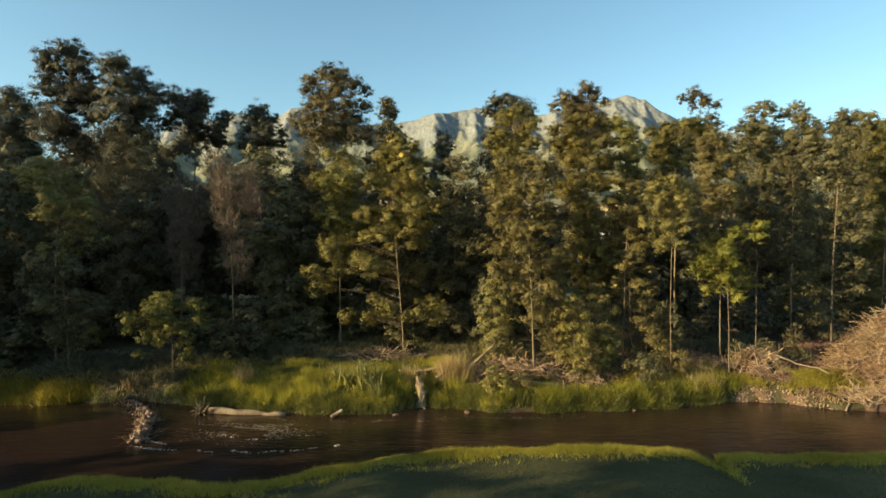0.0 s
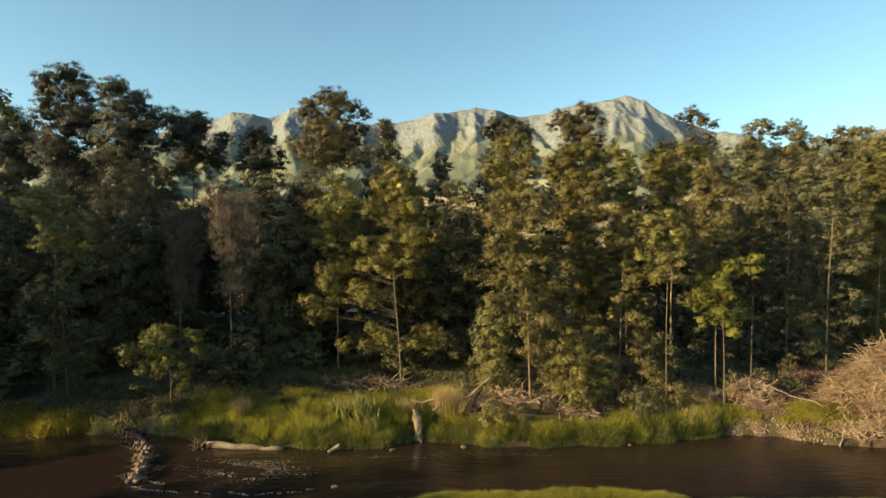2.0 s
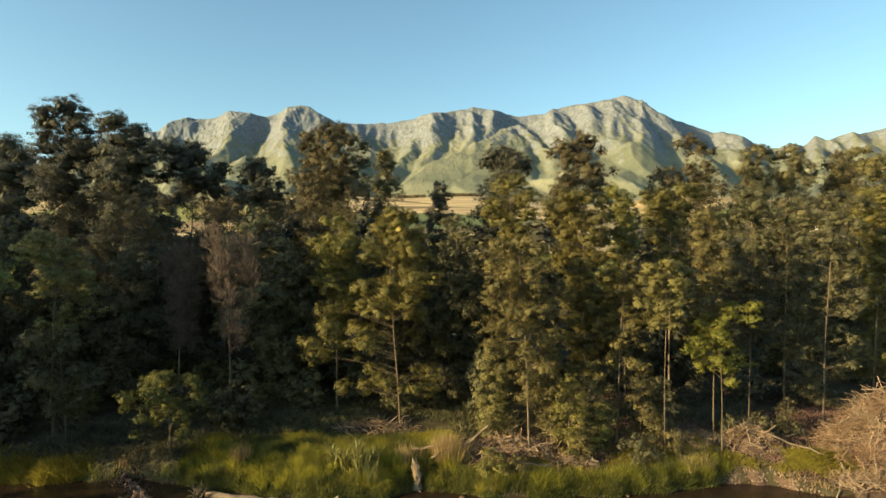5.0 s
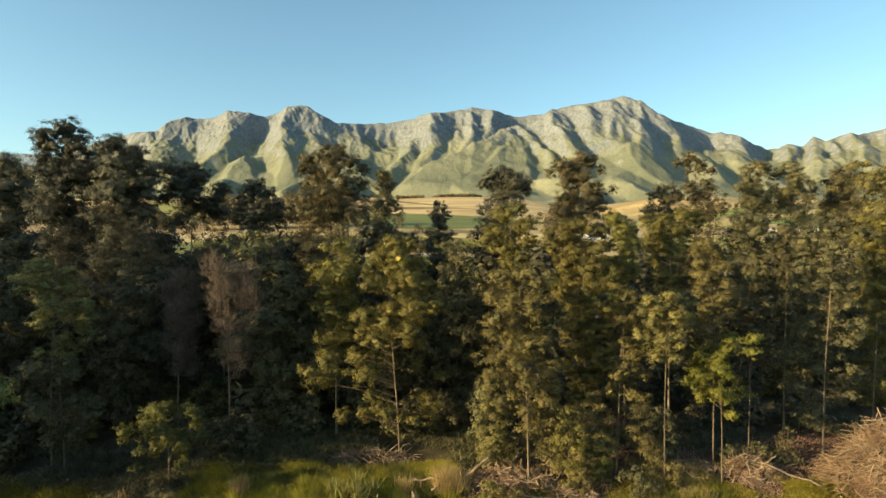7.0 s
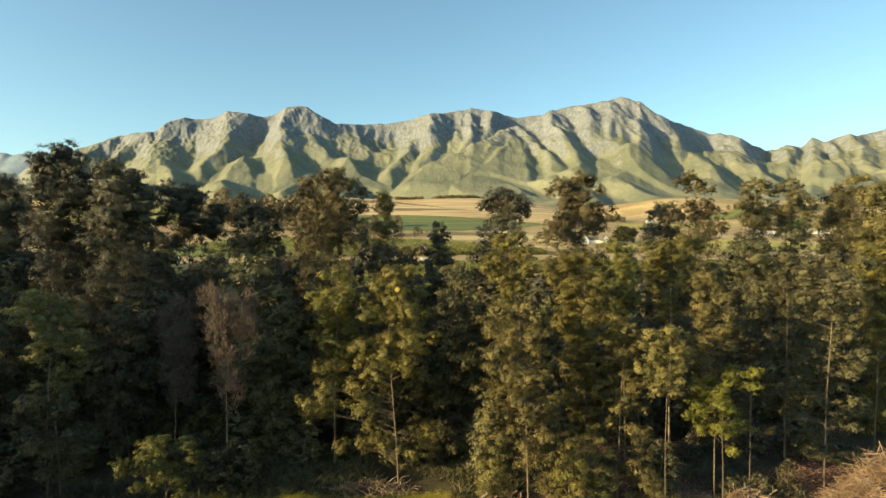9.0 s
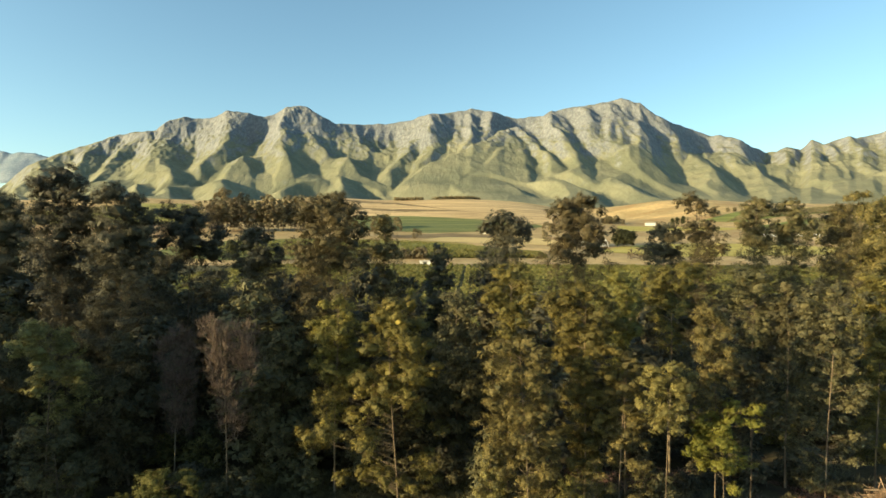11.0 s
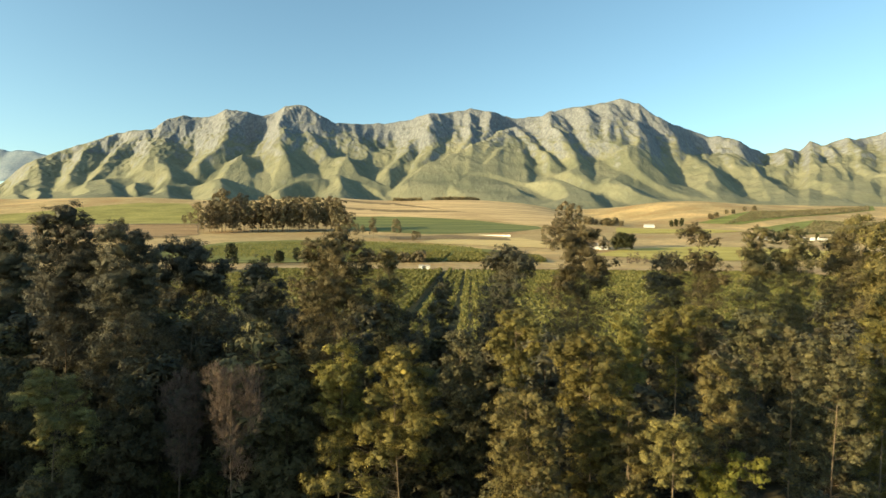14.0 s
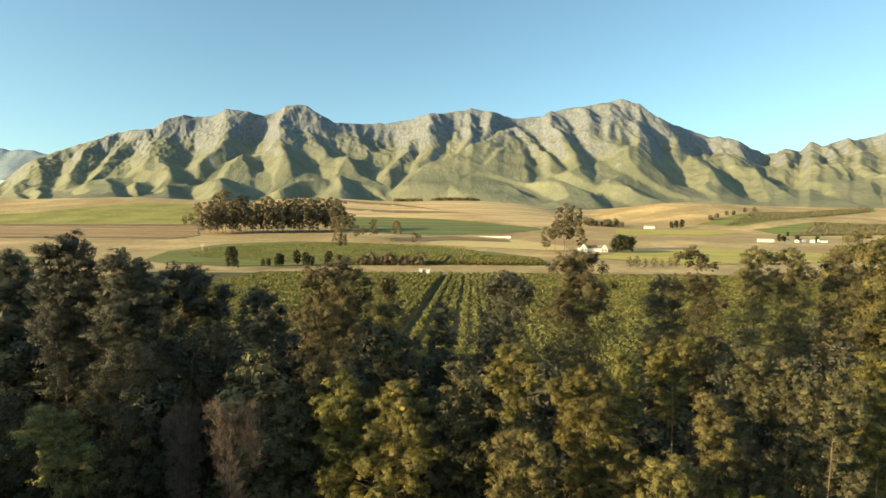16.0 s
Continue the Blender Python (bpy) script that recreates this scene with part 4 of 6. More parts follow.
masses("tall_tree", "dark tree with a dense domed top", -14.2, 44, "dark", 5,
       ((0.12, 15.89, 0.72), (-0.52, 15.39, 0.55), (0.84, 15.30, 0.55), (-0.09, 14.92, 0.76), (1.52, 14.45, 0.55), (-0.94, 14.67, 0.55), (0.54, 14.07, 0.93), (1.81, 13.65, 0.55), (-0.95, 13.44, 0.76), (0.11, 12.80, 0.76)), boughs=2)
masses("tall_tree", "tall tree with brownish top and spreading limbs", -8.1, 42, "brown", 6,
       ((0.34, 18.10, 0.81), (-1.49, 17.62, 0.69), (-0.48, 17.54, 0.61), (1.26, 17.42, 0.73), (-1.89, 16.90, 0.52), (2.15, 16.93, 0.52), (-1.09, 16.37, 0.81), (0.53, 16.65, 0.89), (1.95, 16.00, 0.69), (-1.70, 15.81, 0.61), (0.12, 15.44, 0.89), (1.54, 14.99, 0.81), (-1.29, 14.84, 0.81), (-2.63, 14.76, 0.65), (0.53, 14.23, 0.97), (-1.90, 13.91, 0.81), (2.14, 13.78, 0.81), (-0.69, 13.22, 0.81)))
masses("tall_tree", "thin open tree with sparse leaves", -4.5, 46, "brown", 7,
       ((-0.24, 16.80, 0.57), (-0.60, 16.09, 0.57), (0.20, 16.05, 0.49), (-0.25, 15.30, 0.57), (0.42, 14.72, 0.49), (0.86, 14.10, 0.35), (-0.78, 14.54, 0.49), (-0.25, 13.75, 0.57)), boughs=2)
masses("tall_tree", "narrow dark tree with a small pointed top", -0.4, 48, "dark", 8,
       ((-0.26, 14.64, 0.32), (0.21, 14.18, 0.51), (-0.40, 13.72, 0.51), (0.67, 13.72, 0.37), (0.07, 13.12, 0.60), (-0.17, 12.06, 0.92), (0.76, 11.78, 0.65), (-0.86, 11.36, 0.74), (0.06, 10.21, 0.92), (-0.17, 8.59, 0.92)))
masses("tall_tree", "dark tree with a flat dense top on a bare stem", 4.6, 46, "dark", 9,
       ((0.08, 16.92, 0.66), (-0.93, 16.61, 0.66), (1.19, 16.47, 0.62), (1.90, 15.94, 0.49), (-1.60, 16.04, 0.49), (-0.49, 15.95, 0.66), (0.61, 15.77, 0.66), (1.72, 15.37, 0.40), (-0.05, 15.33, 0.57)))
masses("tall_tree", "brownish olive tree with a wide cloudlike top", 10.9, 51, "brown", 10,
       ((0.76, 18.56, 0.83), (1.98, 18.31, 0.64), (-0.95, 18.07, 0.74), (-1.69, 17.58, 0.54), (0.03, 17.73, 0.88), (2.38, 17.58, 0.44), (1.01, 17.14, 0.88), (-0.46, 16.75, 0.88), (2.48, 16.11, 0.64), (3.70, 16.01, 0.39), (1.01, 15.92, 0.98), (2.97, 15.37, 0.64), (-0.46, 15.43, 0.88), (1.50, 14.69, 0.98), (-1.20, 14.20, 0.69), (0.28, 13.47, 0.78)))
masses("tall_tree", "slender tree with two brown tufted tops", 22.3, 53, "brown", 11,
       ((-0.37, 18.90, 0.66), (-1.28, 18.50, 0.46), (0.65, 18.39, 0.56), (1.41, 17.68, 0.46), (-0.01, 17.78, 0.41), (-0.36, 16.51, 0.66), (0.76, 16.51, 0.56), (-1.02, 15.75, 0.56), (1.52, 16.00, 0.56), (1.83, 15.39, 0.41), (0.25, 15.39, 0.66), (2.04, 14.48, 0.56), (2.80, 14.12, 0.36)))
masses("tall_tree", "dark tree with a low dense side crown", 20.3, 55, "dark", 12,
       ((-0.33, 16.27, 0.63), (0.72, 16.42, 0.48), (-0.86, 15.74, 0.48), (0.20, 15.42, 0.69), (1.26, 15.42, 0.58), (-0.06, 14.26, 0.58), (1.00, 13.94, 0.63)))
masses("tall_tree", "olive brown tree with a lumpy rounded crown", 30.4, 58, "brown", 13,
       ((0.38, 18.88, 0.61), (-0.73, 18.32, 0.61), (1.22, 18.43, 0.61), (-0.17, 17.38, 0.84), (-1.28, 16.66, 0.61), (0.95, 16.82, 0.84), (0.12, 15.88, 0.84), (-0.71, 15.04, 0.72), (1.51, 15.04, 0.72)))
masses("tall_tree", "olive brown tree beside the lumpy one", 34.8, 59, "brown", 14,
       ((-0.55, 18.82, 0.68), (-1.50, 18.15, 0.68), (0.47, 18.14, 0.68), (-0.65, 17.47, 0.85), (-1.67, 16.51, 0.79), (0.20, 16.33, 0.79), (1.50, 17.18, 0.62), (2.18, 16.44, 0.51), (1.05, 15.65, 0.62), (-0.64, 15.09, 0.85)))
masses("tall_tree", "small brown-topped tree at the back of the belt", 40.3, 60, "brown", 15,
       ((-0.41, 18.41, 0.63), (0.57, 18.24, 0.52), (-1.26, 17.49, 0.63), (0.18, 17.15, 0.69), (1.04, 16.80, 0.52), (-0.68, 16.00, 0.63), (0.47, 15.71, 0.63), (-1.25, 15.14, 0.52)))
masses("wattle_tree", "golden green wattle with a ragged crown at the shaded bank", -21.4, 31.7, "olive", 16,
       ((-0.87, 11.15, 0.55), (-0.10, 11.00, 0.46), (-0.57, 10.41, 0.61), (-1.19, 10.08, 0.34), (0.20, 10.07, 0.55), (-1.66, 9.77, 0.27), (-0.27, 9.46, 0.46), (0.66, 9.15, 0.55), (1.43, 9.02, 0.46), (2.05, 8.99, 0.34), (0.80, 8.41, 0.46), (1.73, 8.22, 0.40), (0.03, 8.53, 0.40), (1.41, 7.60, 0.34), (0.79, 7.14, 0.34), (0.01, 6.56, 0.34)))
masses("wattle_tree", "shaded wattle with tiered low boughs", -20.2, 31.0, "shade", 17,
       ((-1.03, 6.05, 0.48), (-0.27, 5.92, 0.45), (-1.79, 5.48, 0.48), (-0.73, 5.32, 0.54), (0.33, 5.47, 0.39), (-2.35, 4.90, 0.36), (-1.35, 4.60, 0.45), (0.62, 4.11, 0.39), (-0.29, 3.99, 0.45), (-1.05, 3.81, 0.36), (1.37, 3.35, 0.36), (0.30, 2.90, 0.45), (0.91, 2.60, 0.33), (1.82, 3.35, 0.27), (-1.81, 3.69, 0.42), (-0.61, 2.18, 0.42)))
masses("river_shrub_tree", "small round bushy tree standing alone on the bank", -14.2, 30, "small", 18,
       ((-0.50, 4.25, 0.40), (0.09, 4.48, 0.35), (-1.23, 3.96, 0.43), (-0.36, 3.69, 0.49), (0.52, 3.81, 0.43), (1.26, 3.95, 0.35), (-1.82, 3.37, 0.40), (-0.95, 3.11, 0.49), (0.08, 2.96, 0.49), (0.96, 3.10, 0.43), (1.54, 2.78, 0.32), (-2.24, 2.67, 0.26), (-1.54, 2.53, 0.37), (-0.52, 2.23, 0.37), (-0.96, 1.76, 0.26), (0.51, 1.94, 0.37), (0.94, 1.35, 0.29), (0.21, 1.12, 0.26)))
masses("dead_tree", "dead tree with pinkish brown bare twigs", -16.1, 35, "bare", 19,
       ((0.37, 9.81, 0.57), (-0.15, 9.30, 0.50), (0.70, 8.96, 0.50), (-0.49, 8.62, 0.44), (0.35, 7.98, 0.57), (-0.34, 7.27, 0.44), (0.86, 7.26, 0.44), (0.17, 6.28, 0.50), (0.50, 5.26, 0.44)))
masses("dead_tree", "dead tree with a dense crown of dry pinkish twigs", -12.3, 33.2, "bare", 20,
       ((-0.67, 10.94, 0.48), (-1.00, 10.36, 0.48), (-0.19, 10.35, 0.54), (0.61, 9.87, 0.54), (-0.69, 9.55, 0.54), (0.12, 9.23, 0.54), (1.09, 9.22, 0.48), (-0.37, 8.59, 0.54), (0.60, 8.42, 0.54), (1.40, 8.42, 0.35), (0.11, 7.46, 0.48), (0.91, 7.29, 0.38), (0.48, 6.20, 0.32)))
masses("wattle_tree", "large green wattle with a broad tiered crown and thin trunk", -2.6, 33.2, "wattle", 21,
       ((-0.23, 12.17, 0.54), (0.57, 11.97, 0.48), (-0.94, 11.53, 0.61), (0.15, 11.21, 0.64), (1.05, 10.94, 0.54), (-0.56, 10.63, 0.70), (0.72, 10.14, 0.64), (1.52, 9.82, 0.54), (-1.37, 9.83, 0.64), (-0.24, 9.35, 0.70), (2.06, 8.54, 0.51), (0.88, 8.54, 0.64), (-0.57, 8.06, 0.70), (-1.86, 8.07, 0.64), (1.35, 7.58, 0.57), (0.23, 7.10, 0.64), (-1.06, 6.78, 0.64), (-2.19, 6.79, 0.54), (1.19, 6.45, 0.45), (-3.48, 5.99, 0.57), (-2.68, 5.50, 0.57), (-4.77, 4.96, 0.51), (-5.51, 4.87, 0.38), (-3.81, 4.70, 0.51), (-1.55, 5.18, 0.57), (-4.55, 3.90, 0.38), (-3.18, 2.31, 0.45), (-2.37, 2.12, 0.38), (-1.72, 3.24, 0.41), (-0.60, 2.92, 0.38), (1.65, 2.91, 0.38), (0.20, 2.27, 0.35)), stem=0.69)
masses("wattle_tree", "green wattle with a rounded sunlit crown", -6.7, 36, "wattle", 22,
       ((-1.26, 10.40, 0.45), (-0.22, 10.64, 0.45), (0.83, 10.29, 0.59), (1.70, 10.22, 0.45), (-0.75, 9.78, 0.59), (0.30, 9.42, 0.62), (-0.40, 8.73, 0.59), (0.82, 8.38, 0.62), (-1.11, 8.04, 0.45), (-0.06, 7.68, 0.59), (1.51, 7.50, 0.59), (0.63, 6.81, 0.59), (0.10, 6.12, 0.52), (0.14, 11.93, 0.35), (-0.56, 11.65, 0.35)))
masses("wattle_tree", "green wattle with a tall tapering crown", 3.7, 34.5, "wattle", 23,
       ((-0.31, 13.71, 0.56), (0.52, 13.93, 0.56), (1.18, 13.03, 0.56), (-0.65, 12.71, 0.60), (-1.28, 12.22, 0.36), (0.35, 12.37, 0.66), (1.51, 12.04, 0.43), (-0.32, 11.55, 0.60), (0.67, 11.24, 0.60), (0.01, 10.25, 0.60)))
masses("wattle_tree", "slender wattle with a straight pale bare trunk", 4.3, 29.9, "olive", 24,
       ((-1.64, 10.89, 0.43), (-0.92, 10.59, 0.52), (-0.20, 11.02, 0.52), (0.37, 10.59, 0.49), (-1.94, 9.88, 0.46), (-1.07, 9.59, 0.57), (0.08, 9.72, 0.57), (0.80, 9.72, 0.40), (-1.65, 8.87, 0.52), (-0.64, 8.57, 0.57), (0.51, 8.57, 0.52), (-1.94, 7.86, 0.46), (-1.08, 7.71, 0.57), (-0.07, 7.56, 0.52), (1.09, 7.70, 0.46), (-1.51, 6.84, 0.46), (-0.65, 6.55, 0.52), (0.36, 6.55, 0.46), (-1.95, 5.54, 0.46), (-1.08, 5.54, 0.52), (-0.22, 5.68, 0.46), (-1.52, 4.67, 0.34), (-0.65, 4.52, 0.40), (1.23, 6.25, 0.46), (0.65, 4.81, 0.34), (-0.37, 3.83, 0.26)))
masses("wattle_tree", "dense green wattle with a high broad crown", 7.7, 32.5, "wattle", 25,
       ((-1.84, 12.68, 0.47), (-1.06, 12.99, 0.53), (-0.12, 13.14, 0.53), (0.81, 12.82, 0.53), (-1.53, 11.90, 0.56), (-0.60, 12.21, 0.56), (0.50, 11.89, 0.62), (1.59, 12.04, 0.41), (-1.07, 10.96, 0.56), (0.03, 10.79, 0.62), (1.12, 10.95, 0.56), (1.90, 11.10, 0.41), (-0.44, 9.86, 0.62), (0.81, 9.69, 0.62), (1.74, 9.85, 0.47), (-1.07, 9.39, 0.56), (-0.13, 8.60, 0.62), (1.12, 8.60, 0.56), (0.33, 7.50, 0.62), (-0.76, 7.51, 0.56), (1.43, 7.50, 0.50), (-0.45, 6.25, 0.56), (0.64, 6.09, 0.62), (-1.08, 5.31, 0.50), (0.02, 4.84, 0.56), (1.11, 4.99, 0.50), (0.48, 3.74, 0.50), (-0.61, 3.74, 0.50)))
masses("wattle_tree", "olive wattle with a thin pale trunk", 9.2, 31.4, "olive", 26,
       ((0.53, 9.66, 0.45), (0.83, 8.60, 0.45), (0.23, 8.15, 0.48), (1.14, 7.69, 0.36), (0.53, 7.09, 0.48), (-0.22, 6.79, 0.42), (1.13, 6.48, 0.39), (0.38, 5.88, 0.48), (-0.38, 5.57, 0.42), (1.28, 5.27, 0.36), (0.68, 4.66, 0.42), (-0.23, 4.36, 0.36), (1.58, 4.05, 0.33)))
masses("wattle_tree", "green wattle with a pointed sunlit top", 10.9, 35.5, "wattle", 27,
       ((-0.77, 13.45, 0.51), (0.09, 13.10, 0.51), (-0.26, 12.59, 0.55), (0.60, 12.08, 0.38), (0.25, 11.57, 0.51), (-0.26, 10.89, 0.55), (0.42, 10.37, 0.51), (-0.43, 9.90, 0.51)))
masses("wattle_tree", "olive green wattle with an upswept crown", 11.2, 29.8, "olive", 28,
       ((-0.89, 9.76, 0.40), (-0.18, 9.99, 0.40), (0.53, 9.81, 0.40), (1.10, 9.61, 0.31), (-1.18, 9.19, 0.34), (-0.38, 9.25, 0.46), (0.39, 9.04, 0.46), (1.16, 8.90, 0.34), (-0.75, 8.62, 0.37), (0.10, 8.39, 0.40), (0.81, 8.19, 0.37), (-0.32, 7.76, 0.37), (0.67, 7.62, 0.31), (-0.47, 6.91, 0.34), (0.25, 6.90, 0.31)), stem=0.62, low=1.0)
masses("wattle_tree", "green wattle with a high narrow crown", 14.6, 38.2, "wattle", 29,
       ((-1.51, 13.18, 0.48), (-0.60, 13.36, 0.48), (0.14, 13.54, 0.40), (-0.96, 12.45, 0.59), (-0.05, 12.44, 0.51), (-1.33, 11.71, 0.48), (-0.41, 11.53, 0.51), (0.13, 10.97, 0.48), (1.05, 13.72, 0.48), (1.60, 13.17, 0.51), (1.97, 13.68, 0.40), (1.05, 12.44, 0.51), (0.68, 11.56, 0.51)))
masses("wattle_tree", "tall wattle with yellow green tufts", 14.5, 31.6, "olive", 30,
       ((-0.61, 12.35, 0.39), (-0.91, 11.90, 0.36), (-0.16, 11.90, 0.39), (0.45, 11.59, 0.33), (-0.76, 11.14, 0.39), (-0.00, 10.98, 0.43), (0.75, 11.13, 0.33), (-0.46, 10.38, 0.39), (0.45, 10.31, 0.39), (-0.76, 9.71, 0.33), (0.15, 9.46, 0.39), (0.91, 9.31, 0.33), (-0.31, 8.70, 0.39), (0.60, 8.55, 0.39)), stem=0.6)
masses("wattle_tree", "young bright yellow green wattle on the bank", 14.3, 30.2, "bright", 31,
       ((1.45, 7.83, 0.32), (0.87, 7.65, 0.32), (0.43, 7.36, 0.38), (1.16, 7.16, 0.32), (1.88, 7.74, 0.23), (-0.29, 6.87, 0.38), (-0.87, 6.44, 0.38), (0.14, 6.43, 0.44), (-1.45, 6.00, 0.35), (-0.58, 5.85, 0.44), (0.29, 5.71, 0.38), (-1.89, 5.57, 0.26), (-1.02, 5.27, 0.38), (-0.15, 4.98, 0.38), (-0.44, 4.40, 0.32), (0.29, 4.39, 0.26)), stem=0.75, low=1.1)
# shade on wattles 32 to 35 is put into their leaf colour
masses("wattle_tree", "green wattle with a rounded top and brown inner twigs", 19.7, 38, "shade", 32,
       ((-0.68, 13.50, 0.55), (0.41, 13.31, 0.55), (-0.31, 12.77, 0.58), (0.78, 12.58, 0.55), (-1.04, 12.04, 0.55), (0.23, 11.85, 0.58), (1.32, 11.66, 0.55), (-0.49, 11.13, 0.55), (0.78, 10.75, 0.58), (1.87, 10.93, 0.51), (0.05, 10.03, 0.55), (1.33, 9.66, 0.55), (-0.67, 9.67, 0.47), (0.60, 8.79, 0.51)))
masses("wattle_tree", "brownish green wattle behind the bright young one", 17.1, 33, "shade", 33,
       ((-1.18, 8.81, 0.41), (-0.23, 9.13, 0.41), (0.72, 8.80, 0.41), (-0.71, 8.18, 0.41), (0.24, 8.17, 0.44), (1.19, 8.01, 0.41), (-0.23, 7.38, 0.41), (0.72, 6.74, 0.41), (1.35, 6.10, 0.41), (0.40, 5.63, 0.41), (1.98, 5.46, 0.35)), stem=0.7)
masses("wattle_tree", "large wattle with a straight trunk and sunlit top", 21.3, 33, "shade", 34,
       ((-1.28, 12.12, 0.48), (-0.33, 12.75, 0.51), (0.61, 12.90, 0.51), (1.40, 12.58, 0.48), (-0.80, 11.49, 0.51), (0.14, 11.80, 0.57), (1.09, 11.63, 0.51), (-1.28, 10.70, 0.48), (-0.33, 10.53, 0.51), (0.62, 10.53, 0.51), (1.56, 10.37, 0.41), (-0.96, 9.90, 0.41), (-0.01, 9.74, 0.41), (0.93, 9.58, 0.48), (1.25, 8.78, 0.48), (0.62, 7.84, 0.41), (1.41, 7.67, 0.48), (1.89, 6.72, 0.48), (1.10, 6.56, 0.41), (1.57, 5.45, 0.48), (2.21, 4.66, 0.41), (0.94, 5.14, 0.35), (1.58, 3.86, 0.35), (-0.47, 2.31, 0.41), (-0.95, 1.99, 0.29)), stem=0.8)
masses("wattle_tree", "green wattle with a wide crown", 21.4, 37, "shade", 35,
       ((-0.22, 12.67, 0.46), (0.31, 11.96, 0.53), (-0.04, 11.07, 0.53), (0.67, 11.07, 0.46), (0.32, 10.00, 0.53), (-0.21, 9.15, 0.50)))
masses("wattle_tree", "green wattle at the end of the belt", 26.3, 36, "wattle", 36,
       ((-0.19, 13.25, 0.55), (0.84, 12.89, 0.62), (-0.70, 12.56, 0.52), (0.16, 11.86, 0.62), (1.36, 11.51, 0.69), (-0.36, 11.00, 0.55), (0.50, 10.31, 0.62), (-0.01, 9.10, 0.62), (1.02, 8.75, 0.62), (-0.35, 8.24, 0.52), (0.34, 7.38, 0.55), (-0.17, 6.34, 0.52), (0.86, 5.99, 0.55), (0.35, 4.61, 0.52), (1.38, 4.26, 0.55), (0.01, 3.22, 0.52), (1.04, 2.53, 0.55)))
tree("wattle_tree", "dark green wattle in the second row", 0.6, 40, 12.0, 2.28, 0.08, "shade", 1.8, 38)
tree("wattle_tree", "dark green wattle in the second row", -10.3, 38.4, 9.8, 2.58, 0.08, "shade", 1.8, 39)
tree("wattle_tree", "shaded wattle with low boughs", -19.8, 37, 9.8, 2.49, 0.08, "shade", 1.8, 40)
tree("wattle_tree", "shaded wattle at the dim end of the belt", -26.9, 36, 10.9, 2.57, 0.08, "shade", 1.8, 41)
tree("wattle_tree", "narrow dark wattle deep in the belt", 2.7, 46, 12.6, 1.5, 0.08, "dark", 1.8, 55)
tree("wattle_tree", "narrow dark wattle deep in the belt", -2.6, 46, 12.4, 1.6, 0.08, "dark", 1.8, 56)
# two added trees; their dark leaves deepen the shade of the hollow
tree("wattle_tree", "added dark wattle filling the shaded hollow behind the bank", 16.6, 41, 8.5, 2.3, 0.05, "dark", 1.8, 57)
tree("wattle_tree", "added dark wattle filling the shaded hollow behind the bank", 12.6, 40, 7.5, 2.0, 0.05, "dark", 1.8, 58)
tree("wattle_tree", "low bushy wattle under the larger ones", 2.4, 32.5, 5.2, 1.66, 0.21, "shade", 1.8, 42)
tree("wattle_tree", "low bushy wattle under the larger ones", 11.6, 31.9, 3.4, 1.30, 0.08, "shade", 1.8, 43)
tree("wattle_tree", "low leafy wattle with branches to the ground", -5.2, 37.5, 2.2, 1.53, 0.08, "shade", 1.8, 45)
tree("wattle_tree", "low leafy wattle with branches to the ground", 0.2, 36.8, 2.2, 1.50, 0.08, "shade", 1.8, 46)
tree("wattle_sapling", "slender feathery wattle sapling with a thin stem", 5.6, 30.6, 6.1, 0.94, 0.08, "olive", 1.7, 47)
tree("wattle_sapling", "slender feathery wattle sapling leaning over the bank", 6.3, 29.7, 4.4, 1.05, 0.12, "wattle", 1.3, 48)
tree("wattle_sapling", "slender wattle sapling in dappled light", 2.3, 31.2, 4.8, 0.95, 0.13, "olive", 1.7, 49)
tree("wattle_sapling", "slender wattle sapling in dappled light", 7.9, 31.0, 4.6, 1.2, 0.15, "olive", 1.15, 50)
tree("wattle_sapling", "slender wattle sapling among the dead branches", 10.3, 30.9, 3.4, 1.2, 0.2, "olive", 1.0, 51)
tree("tall_tree", "tall olive tree in the far corner of the belt", 51.6, 72, 21.1, 5.23, 0.27, "olive", 1.7, 52, 0.3)
tree("tall_tree", "tall olive tree in the far corner of the belt", 56.2, 74, 20.5, 5.21, 0.28, "wattle", 1.75, 53, 0.3)

masses("bank_tree", "dark leafy tree on the near bank with one long bough", -10.5, 8.0, "small", 60,
       ((0.0, 12.0, 1.0), (-1.2, 10.5, 1.1), (0.6, 10.2, 0.8), (-0.5, 8.8, 1.1), (0.4, 8.3, 0.8), (-1.8, 12.4, 0.9), (1.9, 10.5, 0.4), (3.0, 10.75, 0.3), (4.3, 11.0, 0.2)), 0.15)

# the deeper rows of the belt: copies of a few grown trees
rng = np.random.default_rng(77)
stock = [grow("belt_tree", "dark olive tree deep in the river belt", 11.5, 2.9, 0.12, s, 1.25, 200 + k, 0.2) for k, s in enumerate(("dark", "shade", "brown", "dark"))]
spots = []
for _ in range(4000):
    y = rng.uniform(39, 82)
    x = rng.uniform(-0.86, 0.86) * (y + 4)
    lane = -7.7 + (y - 116) * 0.051
    if y > 60 and (-9 < x - lane < 17 or 14 < x < 20):
        continue
    if y > 62 and x > -8 and rng.uniform() < 0.75:
        continue
    if all((x - a) ** 2 + (y - b) ** 2 > 3.1 ** 2 for a, b in spots):
        spots.append((x, y))
    if len(spots) >= 96:
        break
back_rng = np.random.default_rng(91)
spots += [(-39, 46), (-35.5, 50), (-33, 45), (-30, 49), (-27, 46), (-25, 51), (-20.5, 50), (-17.5, 46.5), (-12, 47), (-31, 55), (-23, 56), (-8.5, 48.5), (-6, 46.5), (-27, 53)]
